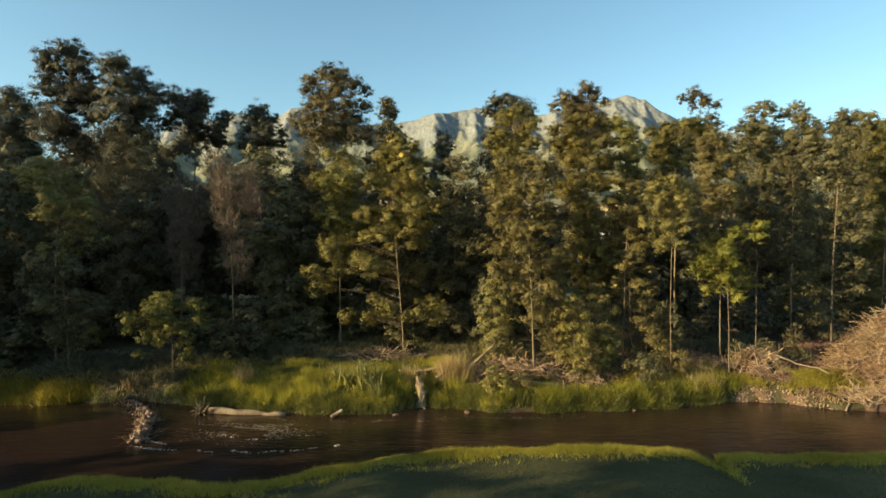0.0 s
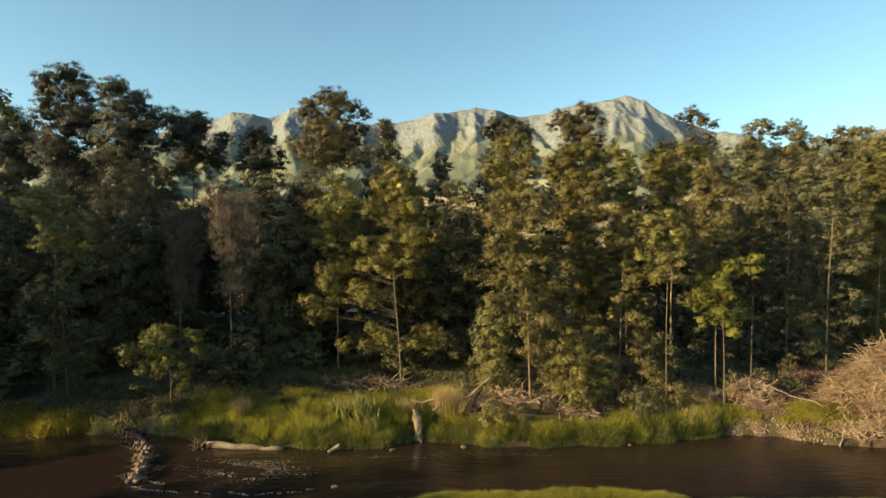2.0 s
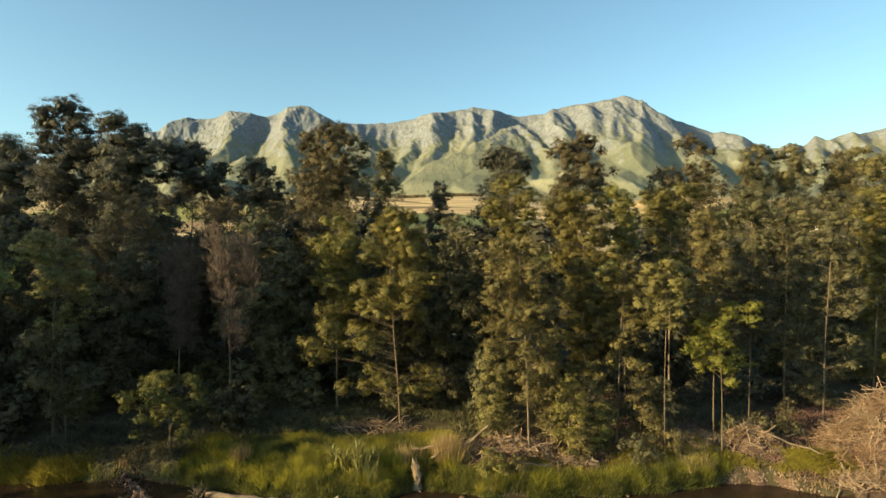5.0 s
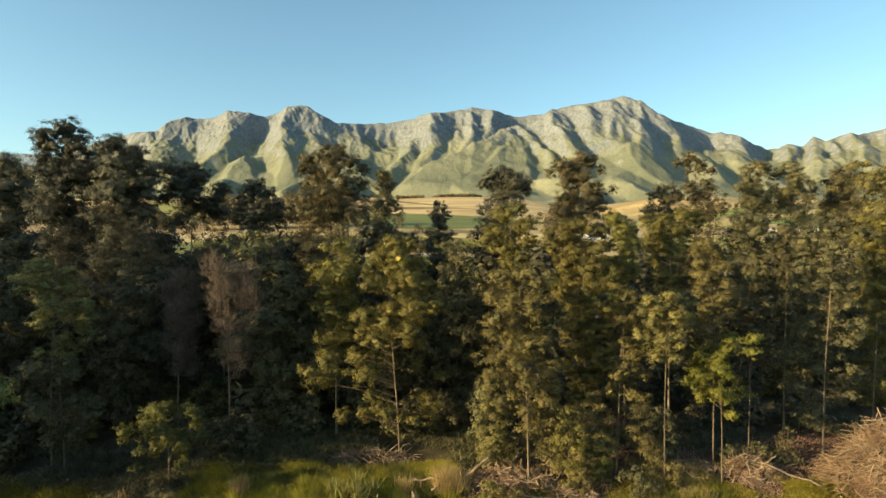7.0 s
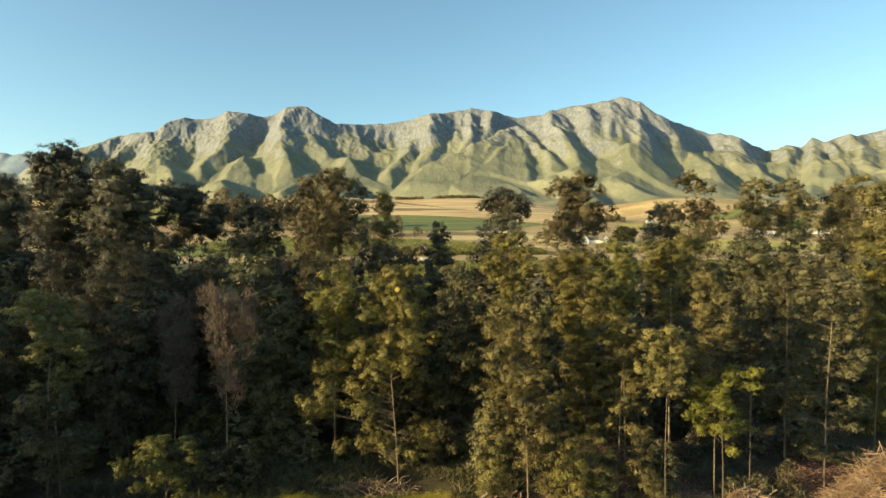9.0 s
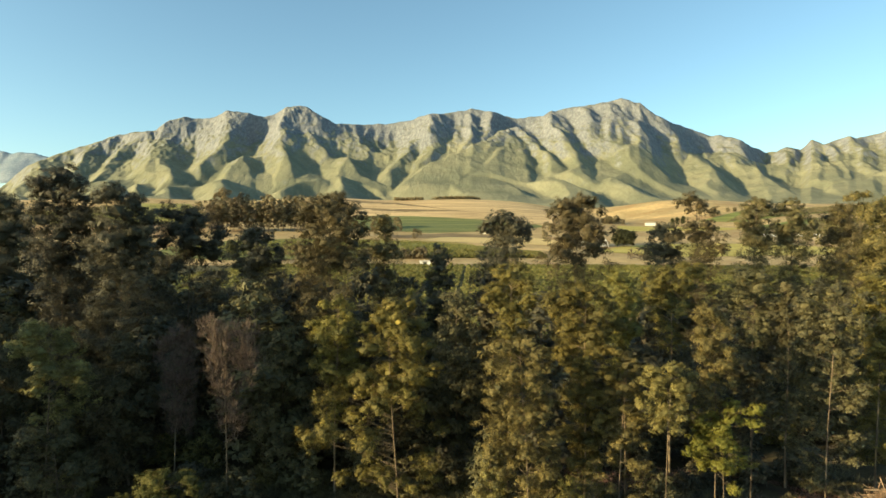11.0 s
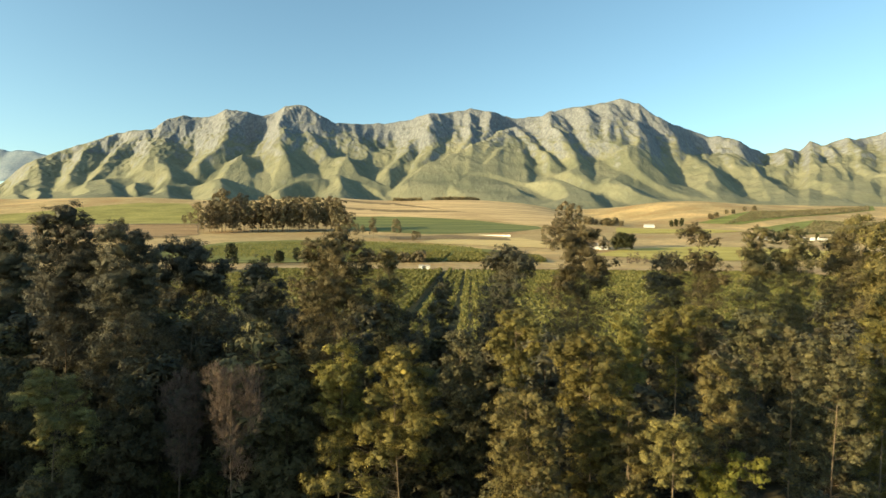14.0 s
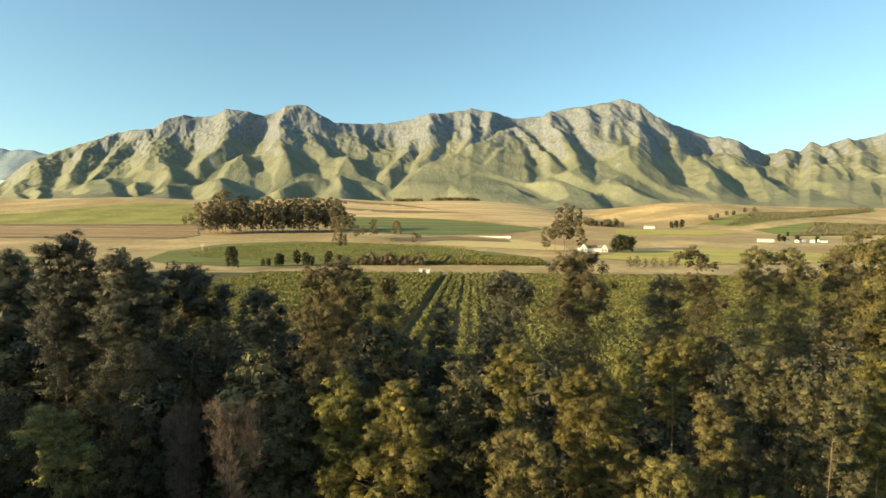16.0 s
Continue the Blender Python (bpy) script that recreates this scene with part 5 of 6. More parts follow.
for k, (x, y) in enumerate(spots):
    s = rng.uniform(0.72, 1.12) * (1.12 if x < -10 else 0.9)
    if k >= len(spots) - 14:
        s = back_rng.uniform(1.12, 1.26) * (1.0 if x < -13 else 0.88)
    m = Matrix.Translation((x, y, gz(x, y) - 0.1)) @ Matrix.Rotation(rng.uniform(0, 6.28), 4, "Z") @ Matrix.Diagonal((s * rng.uniform(0.9, 1.2), s * rng.uniform(0.9, 1.2), s, 1))
    src = stock[k % 4]
    if k < 4:
        src.matrix_basis = m
    else:
        copy_thing(src, m)

# shrubs marked shade are dimmed by their darkened leaf colour
for k, (x, y, h, r, st) in enumerate(((6.9, 29.6, 2.2, 0.9, "olive"), (8.0, 30.3, 2.4, 0.8, "wattle"), (2.2, 28.5, 1.3, 0.9, "wattle"), (3.4, 28.3, 1.1, 0.8, "olive"), (11.3, 30.4, 1.8, 1.3, "olive"), (9.8, 29.6, 1.4, 1.2, "shade"), (15.4, 31.8, 1.3, 0.6, "shade"), (17.3, 32.2, 1.3, 0.6, "shade"), (18.9, 32.4, 2.0, 0.8, "shade"))):
    bush = grow("bank_shrub", "feathery olive green shrub on the bank", h, r, 0.05, st, 1.3, 260 + k)
    bush.location = (x, y, gz(x, y) - 0.05)

# shrubs that close the foot of the belt
brush_stock = [grow("understory_shrub", "dark leafy shrub under the trees of the belt", 3.2, 1.8, 0.06, s, 2.0, 240 + k, 0.32) for k, s in enumerate(("shade", "olive", "dark"))]
spots = []
for _ in range(3000):
    y = rng.uniform(31.2, 46)
    x = rng.uniform(-0.84, 0.84) * (y + 3)
    if 1 < x < 17 and y < 35.5 or -9 < x < 3 and y < 35.5 or -9.5 < x < 0 and y < 31.5 or -14 < x < -6 and y < 33 or x > 13 and y < 35.5:
        continue
    if all((x - a) ** 2 + (y - b) ** 2 > 1.9 ** 2 for a, b in spots):
        spots.append((x, y))
    if len(spots) >= 58:
        break
for k, (x, y) in enumerate(spots):
    s = rng.uniform(0.5, 1.15)
    m = Matrix.Translation((x, y, gz(x, y) - 0.1)) @ Matrix.Rotation(rng.uniform(0, 6.28), 4, "Z") @ Matrix.Diagonal((s * 1.15, s * 1.15, s, 1))
    src = brush_stock[k % 3] if x < 0 else brush_stock[2]
    if k < 3:
        brush_stock[k].matrix_basis = m
    else:
        copy_thing(src, m)

# the belt and the near bank go on outside the view: unseen trees, placed to shade the banks
BELT_END_SHADERS = [(-46, 24.5, 1.9), (-53, 22, 1.8), (-59, 25, 1.8), (-48, 30, 1.7), (-55, 34, 1.8), (-40, 26, 1.6), (-63, 31, 1.8), (-48, 40, 1.8), (-57, 43, 1.8), (-65, 40, 1.8), (-50, 48, 1.8), (-17.5, 5.7, 1.1), (-22, 3.3, 1.2), (-27, 0.4, 1.3), (-32, -2.4, 1.35), (-38, -5.6, 1.4), (-44, -9, 1.4), (-20, 0.5, 1.3)]
NEAR_BANK_SHADERS = [(-15, 2.5, 1.1), (-29, -4, 1.4), (-25, -5, 1.4), (-31, -9, 1.4), (-38, -13, 1.4), (-50, -13, 1.4), (-22, 11, 0.55), (-18, 13, 0.34), (-27, 9, 0.65), (-24, 5.0, 0.8), (-24, 8, 0.62), (-30, 4, 0.85), (-29, 5, 0.85), (-26, 11.5, 0.6), (-22, 13.4, 0.5), (-30, 12.6, 0.8), (-55, 21, 1.9), (-62, 19, 1.9)]
for k, (x, y, s) in enumerate(BELT_END_SHADERS + NEAR_BANK_SHADERS):
    copy_thing(stock[k % 4], Matrix.Translation((x, y, gz(x, y) - 0.1)) @ Matrix.Rotation(k * 1.7, 4, "Z") @ Matrix.Diagonal((s * 1.15, s * 1.15, s, 1)))

# more unseen trees, sized and set to throw shade on the left bank
for k, (x, y, s) in enumerate(((-45, 22.6, 1.05), (-41, 24.4, 0.9))):
    copy_thing(stock[k % 4], Matrix.Translation((x, y, gz(x, y) - 0.1)) @ Matrix.Rotation(k * 2.1, 4, "Z") @ Matrix.Diagonal((s, s, s, 1)))
copy_thing(stock[1], Matrix.Translation((-36, 19.6, gz(-36, 19.6) - 0.1)) @ Matrix.Diagonal((0.66, 0.66, 0.94, 1)))
copy_thing(stock[3], Matrix.Translation((-36, 25.0, gz(-36, 25.0) - 0.1)) @ Matrix.Diagonal((0.8, 0.8, 0.94, 1)))

# ---- bank plants ----
def blades(rng, x, y, height, width, lean=0.35, per=9, spread=0.10):
    """Tufts of grass: per blades round every point."""
    n = len(x) * per
    bx = np.repeat(x, per) + rng.normal(0, spread, n)
    by = np.repeat(y, per) + rng.normal(0, spread, n)
    bz = ground_z(bx, by)
    h = np.repeat(height, per) * rng.uniform(0.55, 1.25, n)
    a = rng.uniform(0, 2 * np.pi, n)
    w = width * rng.uniform(0.6, 1.4, n) / 2
    tip = np.stack([bx + rng.normal(0, lean, n) * h, by + rng.normal(0, lean, n) * h, bz + h], axis=1)
    side = np.stack([np.cos(a) * w, np.sin(a) * w, 0 * a], axis=1)
    foot = np.stack([bx, by, bz - 0.03], axis=1)
    v = np.stack([foot - side, foot + side, tip], axis=1)
    return v.reshape(-1, 3), np.arange(3 * n).reshape(-1, 3)


def grass(name, label, material, x, y, height, width, lean=0.35, per=9, spread=0.10, category="grass"):
    keep = ground_z(x, y) > 0.03
    x, y, height = x[keep], y[keep], height[keep]
    v, f = blades(rng, x, y, height, width, lean, per, spread)
    return tagged(new(name, mesh_from(name, v, f, material)), label, category, kind="stuff")


def scatter(n, x0, x1, y0, y1):
    return rng.uniform(x0, x1, n), rng.uniform(y0, y1, n)


x, y = scatter(16000, -13.5, 0.5, 26.6, 31.9)
patch = wobble(x, y, 1.5) + 0.6 * wobble(x + 9, y, 3.7)
k = (patch > -0.2) & ((np.abs(x + 1.1) > 1.5) | (y > 29.2)) & (y > far_edge(x) + 0.45 + 0.3 * wobble(x, y, 1.1))
grass("bank_grass", "bright yellow green sunlit grass on the far bank", GRASS, x[k], y[k], 0.19 + 0.17 * patch[k] + rng.uniform(-0.07, 0.12, k.sum()), 0.032, 0.55, 8, 0.09)
k = (patch < -0.05) | (y < far_edge(x) + 0.8 + 0.3 * wobble(x, y, 1.1))
grass("bank_grass", "deeper green low growth between the sunlit tufts", LUSH, x[k], y[k], 0.22 - 0.06 * patch[k], 0.04, 0.65, 7, 0.12)
x, y = scatter(5200, -40, -13, 28.4, 33)
# weeds in the dark leaf colour, which has the bank's shade in it
k = (y > 29.9) & (wobble(x, y, 0.9) > -0.4)
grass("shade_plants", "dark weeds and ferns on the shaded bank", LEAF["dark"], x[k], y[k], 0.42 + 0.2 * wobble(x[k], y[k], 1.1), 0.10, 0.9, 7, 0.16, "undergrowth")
x, y = x[y < 29.5], y[y < 29.5]
grass("bank_grass", "green grass along the shaded shore", LUSH, x, y, 0.26 + 0.14 * wobble(x, y, 1.3), 0.05, 0.5, 7)
x = rng.uniform(-1.5, 14, 3600)
y = far_edge(x) + np.abs(rng.normal(0.0, 0.55, 3600))
k = (wobble(x, y, 1.9) > -0.45) & ((x > 0.2) | (x < -2.6))
x, y = x[k], y[k]
grass("shore_grass", "lush grass overhanging the water", LUSH, x, y, 0.19 + 0.15 * wobble(x, y, 1.7) + rng.uniform(-0.06, 0.08, len(x)), 0.045, 0.75, 9)
x = rng.uniform(-1, 24, 3400)
y = far_edge(x) + rng.uniform(0.3, 3.0, 3400)
k = wobble(x + 3, y, 1.2) > 0.0
x, y = x[k], y[k]
grass("bank_grass", "mixed green and dry grass on the far bank", GRASS, x, y, 0.20 + 0.2 * wobble(x, y, 1.3), 0.045, 0.7, 8)
x = rng.uniform(-1, 24, 1500)
y = far_edge(x) + rng.uniform(0.3, 3.2, 1500)
k = wobble(x, y + 5, 1.1) > 0.15
x, y = x[k], y[k]
grass("dry_grass", "scattered dead straw grass on the far bank", STRAW, x, y, 0.30 + 0.2 * wobble(x, y, 0.9), 0.04, 0.7, 8)
x = rng.uniform(12.6, 18.6, 1500)
y = far_edge(x) + rng.uniform(0.55, 2.8, 1500)
k = wobble(x, y + 2, 1.4) > -0.2
grass("bank_grass", "mixed green and straw grass above the gravel", GRASS, x[k], y[k], 0.26 + 0.2 * wobble(x[k], y[k], 1.1), 0.045, 0.6, 8)
x, y = scatter(5200, 0.5, 24, 28.2, 32.5)
k = y > far_edge(x) + 0.5
grass("leaf_litter", "brown leaf litter and twigs on the bank", LITTER, x[k], y[k], np.full(k.sum(), 0.10), 0.07, 1.6, 5, 0.15, "litter")
x, y = scatter(5200, 8, 27, 32, 39.5)
k = wobble(x, y, 0.9) > -0.4
grass("leaf_litter", "brown leaf litter and fallen twigs under the trees", LITTER, x[k], y[k], np.full(k.sum(), 0.13), 0.07, 1.6, 4, 0.2, "litter")
# added weeds whose dark colour dims the ground under the trees
k = wobble(x + 4, y, 0.7) > 0.1
grass("shade_plants", "low weeds under the trees, coloured dark for the shade there", LEAF["dark"], x[k], y[k], 0.40 + 0.2 * wobble(x[k], y[k], 1.2), 0.10, 0.9, 6, 0.16, "undergrowth")
x, y = scatter(4200, -15, 4, 31.3, 39)
k = wobble(x, y, 0.8) > -0.5
grass("shade_plants", "low dark weeds and grass under the trees", LEAF["shade"], x[k], y[k], 0.32 + 0.2 * wobble(x[k], y[k], 1.2), 0.11, 0.9, 6, 0.16, "undergrowth")
x = rng.uniform(-24, -18.2, 1100)
y = far_edge(x) + np.abs(rng.normal(0.0, 0.5, 1100))
grass("shore_grass", "thick bright grass clump at the shore", GRASS, x, y, 0.34 + 0.15 * wobble(x, y, 1.6), 0.06, 0.6, 9)
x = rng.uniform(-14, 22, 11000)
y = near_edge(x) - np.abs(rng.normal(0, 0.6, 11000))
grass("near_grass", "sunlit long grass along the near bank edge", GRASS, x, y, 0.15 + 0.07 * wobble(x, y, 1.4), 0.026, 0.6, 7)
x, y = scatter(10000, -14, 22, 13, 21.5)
grass("near_turf", "short turf on the near bank, dark green with painted shade", TURF, x, y, 0.055 + 0.02 * wobble(x, y, 0.7), 0.026, 0.8, 6, 0.18)
for cx, cy, n, h in ((-10.4, 29.4, 26, 0.9), (0.15, 29.7, 110, 1.15), (-1.9, 29.6, 24, 0.8), (13.0, 29.3, 16, 0.7), (12.3, 29.0, 16, 0.7), (-16.2, 29.9, 16, 0.5)):
    x, y = rng.normal(cx, 0.24 + 0.001 * n, n), rng.normal(cy, 0.22, n)
    grass("dry_grass_tuft", "tall straw-coloured dry grass tuft", STRAW, x, y, np.full(n, h), 0.035, 0.25, 12, 0.08, "grass tuft")

# taller tussocks that break up the bank
tu = np.random.default_rng(640)
for material, label, count, low, high in ((GRASS, "yellow green grass tussocks standing out of the bank", 140, 0.32, 0.62), (LUSH, "deep green grass tussocks along the bank", 170, 0.30, 0.55)):
    cx = tu.uniform(-13.4, 14.0, count)
    cy = far_edge(cx) + 0.35 + tu.uniform(0, 1, count) * np.where(cx > 0.5, 0.6, 2.2)
    x, y = np.repeat(cx, 14) + tu.normal(0, 0.11, count * 14), np.repeat(cy, 14) + tu.normal(0, 0.10, count * 14)
    v, f = blades(tu, x, y, np.repeat(tu.uniform(low, high, count), 14), 0.034, 0.42, 9, 0.06)
    tagged(new("bank_tussocks", mesh_from("bank_tussocks", v, f, material)), label, "grass", kind="stuff")


def flax(x, y, h, n, seed):
    """Long sword leaves that rise from one crown and arch over."""
    r = np.random.default_rng(seed)
    root = tagged(new("flax_plant"), "large flax plant with long arching sword leaves", "plant")
    root.location = (x, y, gz(x, y))
    for k in range(n):
        a, ln, w = r.uniform(0, 6.28), h * r.uniform(0.7, 1.15), r.uniform(0.024, 0.046)
        out = r.uniform(0.12, 0.65)
        p = np.array([[math.cos(a) * out * ln * s ** 1.5, math.sin(a) * out * ln * s ** 1.5, ln * (s - 0.42 * out * s ** 3)] for s in np.linspace(0, 1, 6)])
        sd = np.array([-math.sin(a), math.cos(a), 0])
        wd = w * np.array([0.7, 1.0, 1.0, 0.8, 0.5, 0.05])
        up = np.array([0, 0, 0.018])
        v = np.concatenate([np.stack([p[i] - sd * wd[i] + up, p[i], p[i] + sd * wd[i] + up]) for i in range(6)]) + np.array([r.normal(0, 0.12), r.normal(0, 0.12), 0])
        f = [[3 * i + j, 3 * i + j + 1, 3 * i + j + 4, 3 * i + j + 3] for i in range(5) for j in range(2)]
        piece("sword_leaf", mesh_from("sword_leaf", v, f, FLAX, True), root)
    return tagged(root, group="flax plants on the bank")


for k, (x, y, h, n) in enumerate(((-4.9, 28.6, 1.3, 58), (-4.2, 28.3, 1.4, 66), (-3.6, 28.8, 1.25, 52), (-5.6, 29.0, 1.1, 44), (-3.5, 27.7, 1.25, 34), (-4.4, 29.3, 1.25, 48))):
    flax(x, y, h, n, 300 + k)


# ---- dead wood, stones and foam ----
def crooked(r, a, b, rad0, rad1, bend=0.06, n=5):
    a, b = np.asarray(a, float), np.asarray(b, float)
    ln = np.linalg.norm(b - a)
    t = np.linspace(0, 1, n)[:, None]
    p = a + (b - a) * t + r.normal(0, bend * ln, (n, 3)) * np.sin(np.pi * t)
    return p, np.linspace(rad0, rad1, n)


def stick_heap(name, label, x, y, length, depth, height, n, seed, long=1.6, thick=0.02, lean=0.0):
    """A heap of dry branches: the joined mass, and the larger branches one by one."""
    r = np.random.default_rng(seed)
    root = tagged(new(name), label, "brush pile")
    z0 = gz(x, y) - 0.05
    root.location = (x, y, max(z0, 0.0))

    def dome(px, py):
        return height * max(0.0, 1 - (px / length * 2) ** 2 * 0.9 - (py / depth * 2) ** 2 * 0.9) ** 0.85

    sticks = []
    for k in range(n):
        px, py = r.uniform(-0.5, 0.5) * length, r.uniform(-0.5, 0.5) * depth
        top = dome(px, py)
        if top <= 0:
            continue
        c = np.array([px, py, top * r.uniform(0.55, 1.0) ** 0.7])
        d = unit(np.array([r.normal(0, 1) + lean, r.normal(0, 0.7), r.normal(0.1, 0.55)]))
        ln = long * r.uniform(0.3, 1.0)
        a, b = c - d * ln * 0.5, c + d * ln * 0.5
        a[2], b[2] = max(a[2], 0.0), max(b[2], 0.03)
        rad = thick * r.uniform(0.4, 1.3)
        sticks.append(crooked(r, a, b, rad, rad * 0.35, 0.07, 4))
    v, f = tubes(sticks, 3)
    tagged(piece("brushwood", mesh_from("brushwood", v, f, STICKS), root), kind="stuff")
    for k in range(16):
        px, py = r.uniform(-0.42, 0.42) * length, r.uniform(-0.4, 0.2) * depth
        c = np.array([px, py, dome(px, py) * r.uniform(0.7, 1.0)])
        d = unit(np.array([r.normal(0, 1), r.normal(0, 0.5), r.normal(0.35, 0.5)]))
        ln = long * r.uniform(1.0, 1.8)
        b = c + d * ln * 0.55
        b[2] = max(b[2], 0.05)
        v, f = tubes([crooked(r, c - d * ln * 0.45, b, thick * 2.2, thick * 0.6, 0.05, 6)], 5)
        piece("branch", mesh_from("branch", v, f, DEADWOOD, True), root)
    # a mound of earth and rotted litter holds the heap
    u = np.linspace(0, 2 * np.pi, 20, endpoint=False)
    rings = [np.stack([np.cos(u) * length * 0.46 * q, np.sin(u) * depth * 0.46 * q, np.full(20, -0.5 + (height * 0.66 + 0.4) * (1 - q * q)) + 0.08 * np.sin(3 * u + q * 9)], axis=1) for q in (1, 0.85, 0.65, 0.4, 0.12)]
    k = np.arange(20)
    f = np.concatenate([np.stack([i * 20 + k, i * 20 + (k + 1) % 20, (i + 1) * 20 + (k + 1) % 20, (i + 1) * 20 + k], axis=1) for i in range(4)])
    piece("litter_mound", mesh_from("litter_mound", np.concatenate(rings), f, SOIL, True), root)
    return root


stick_heap("brush_pile", "large heap of dry reddish brown branches at the water", 23.9, 29.9, 8.6, 5.0, 3.7, 3600, 401, 1.9, 0.017, 0.6)
stick_heap("brush_pile", "dry branches trailing from the heap into the water", 20.3, 27.9, 3.8, 1.8, 0.6, 420, 402, 1.3, 0.018)
stick_heap("brush_pile", "small heap of dry reddish twigs on the bank", 16.1, 31.0, 3.0, 2.2, 1.2, 420, 403, 1.0, 0.016)
stick_heap("brush_pile", "flat litter of dead sticks under the wattles", 12.2, 31.4, 5.6, 2.4, 0.55, 420, 404, 1.0, 0.015)
stick_heap("brush_pile", "tangle of dead sticks and roots on bare earth", 3.4, 30.2, 4.4, 2.0, 0.9, 420, 405, 1.2, 0.022)
stick_heap("brush_pile", "scattered dead twigs beside the dry grass", 6.4, 29.3, 2.8, 1.3, 0.5, 200, 406, 0.9, 0.018)
stick_heap("brush_pile", "dead sticks on the rise behind the flax", -4.0, 32.6, 5.0, 1.6, 0.6, 240, 408, 1.1, 0.018)


def dead_log(name, label, a, b, rad0, rad1, seed, knots=2, sides=12):
    r = np.random.default_rng(seed)
    root = tagged(new(name), label, "log")
    root.location = a
    d = np.asarray(b, float) - np.asarray(a, float)
    p, q = crooked(r, (0, 0, 0), d, rad0, rad1, 0.02, 9)
    q = q * r.uniform(0.88, 1.1, 9)
    p = np.concatenate([p[:1] - d * 0.002, p, p[-1:] + d * 0.002])
    q = np.concatenate([[0.02], q, [0.015]])
    v, f = tubes([(p, q)], sides)
    piece("log_body", mesh_from("log_body", v, f, DEADWOOD, True), root)
    for k in range(knots):
        s = p[r.integers(3, 8)]
        e = s + unit(r.normal(size=3) + np.array([0, -0.4, 0.9])) * rad0 * r.uniform(2, 4)
        v, f = tubes([crooked(r, s, e, rad0 * 0.4, rad0 * 0.15, 0.05, 4)], 6)
        piece("branch_stub", mesh_from("branch_stub", v, f, DEADWOOD, True), root)
    return root


dead_log("driftwood_log", "long bleached driftwood log lying at the waterline", (-11.3, 27.4, 0.10), (-7.6, 26.95, 0.05), 0.17, 0.11, 411)
dead_log("driftwood_log", "short broken log sticking out of the water", (-5.4, 26.55, 0.02), (-4.9, 26.75, 0.30), 0.10, 0.08, 412, 0)
dead_log("dead_branch", "bleached dead branch leaning up from the bank", (0.9, 29.9, 1.5), (2.2, 29.5, 2.75), 0.10, 0.05, 413)
dead_log("dead_branch", "bleached dead branch lying on the bank top", (-1.7, 30.0, 1.35), (0.1, 29.7, 1.65), 0.07, 0.03, 414)
dead_log("dead_branch", "pale crooked root arching over the bank edge", (-0.7, 29.2, 1.2), (0.4, 29.5, 1.7), 0.06, 0.02, 415)
dead_log("dead_branch", "pale dead branch fallen along the bank", (3.6, 29.0, 1.05), (6.4, 28.8, 0.8), 0.07, 0.03, 416)
dead_log("fallen_pole", "long thin pole leaning on the heap of branches", (16.4, 30.6, 2.1), (19.3, 29.6, 1.2), 0.05, 0.035, 417, 1)
dead_log("dead_branch", "thin dead branch leaning into the water", (18.3, 27.3, 0.0), (19.3, 28.2, 1.2), 0.035, 0.02, 418, 1)
dead_log("dead_branch", "thin dead trunk leaning among the wattles", (5.6, 30.2, 1.1), (8.0, 30.6, 4.2), 0.05, 0.02, 419, 1)

# root wad at the log's end
rw = tagged(new("root_wad"), "tangled dark root wad at the end of the log", "roots")
rw.location = (-11.7, 27.35, 0.1)
rr_ = np.random.default_rng(420)
for k in range(26):
    e = unit(rr_.normal(size=3) * np.array([1, 0.7, 0.8]) + np.array([-0.2, -0.2, 0.35])) * rr_.uniform(0.35, 0.75)
    v, f = tubes([crooked(rr_, (0, 0, 0), e, 0.05, 0.012, 0.12, 5)], 5)
    piece("root", mesh_from("root", v, f, BARK, True), rw)


def stone_mesh(r, material):
    bm = bmesh.new()
    bmesh.ops.create_icosphere(bm, subdivisions=1, radius=1.0)
    for v in bm.verts:
        v.co *= r.uniform(0.75, 1.15)
        v.co.z *= 0.65
    me = bpy.data.meshes.new("stone")
    bm.to_mesh(me)
    bm.free()
    me.materials.append(material)
    return me


sr = np.random.default_rng(430)
wet = [stone_mesh(sr, ROCKS) for _ in range(8)]
dry = [stone_mesh(sr, STONES) for _ in range(8)]
weir = tagged(new("stone_weir"), "line of brown wet stones and debris across the river", "rocks")
weir.location = (-13.4, 26.2, 0)
for k in range(290):
    t = sr.uniform(0, 1)
    cx = np.interp(t, [0, 0.2, 0.4, 0.6, 0.8, 1], [-16.77, -15.13, -13.92, -13.32, -12.84, -12.49])
    cy = np.interp(t, [0, 0.2, 0.4, 0.6, 0.8, 1], [29.66, 28.22, 26.75, 25.58, 24.17, 23.03])
    ob = piece("stone", wet[k % 8], weir)
    q = sr.uniform(0.05, 0.145) * (0.75 if t < 0.2 else 1)
    wide = 0.20 if t < 0.7 else 0.13
    dx, dy = sr.normal(0, wide), sr.normal(0, wide * 0.7)
    ob.matrix_basis = Matrix.Translation((cx + dx + 13.4, cy + dy - 26.2, max(0.02, 0.32 - abs(dx) * 0.7) * sr.uniform(0.2, 1.0))) @ Euler(sr.uniform(0, 6, 3)).to_matrix().to_4x4() @ Matrix.Diagonal((q * 1.2, q, q * 0.9, 1))
wr = np.random.default_rng(433)
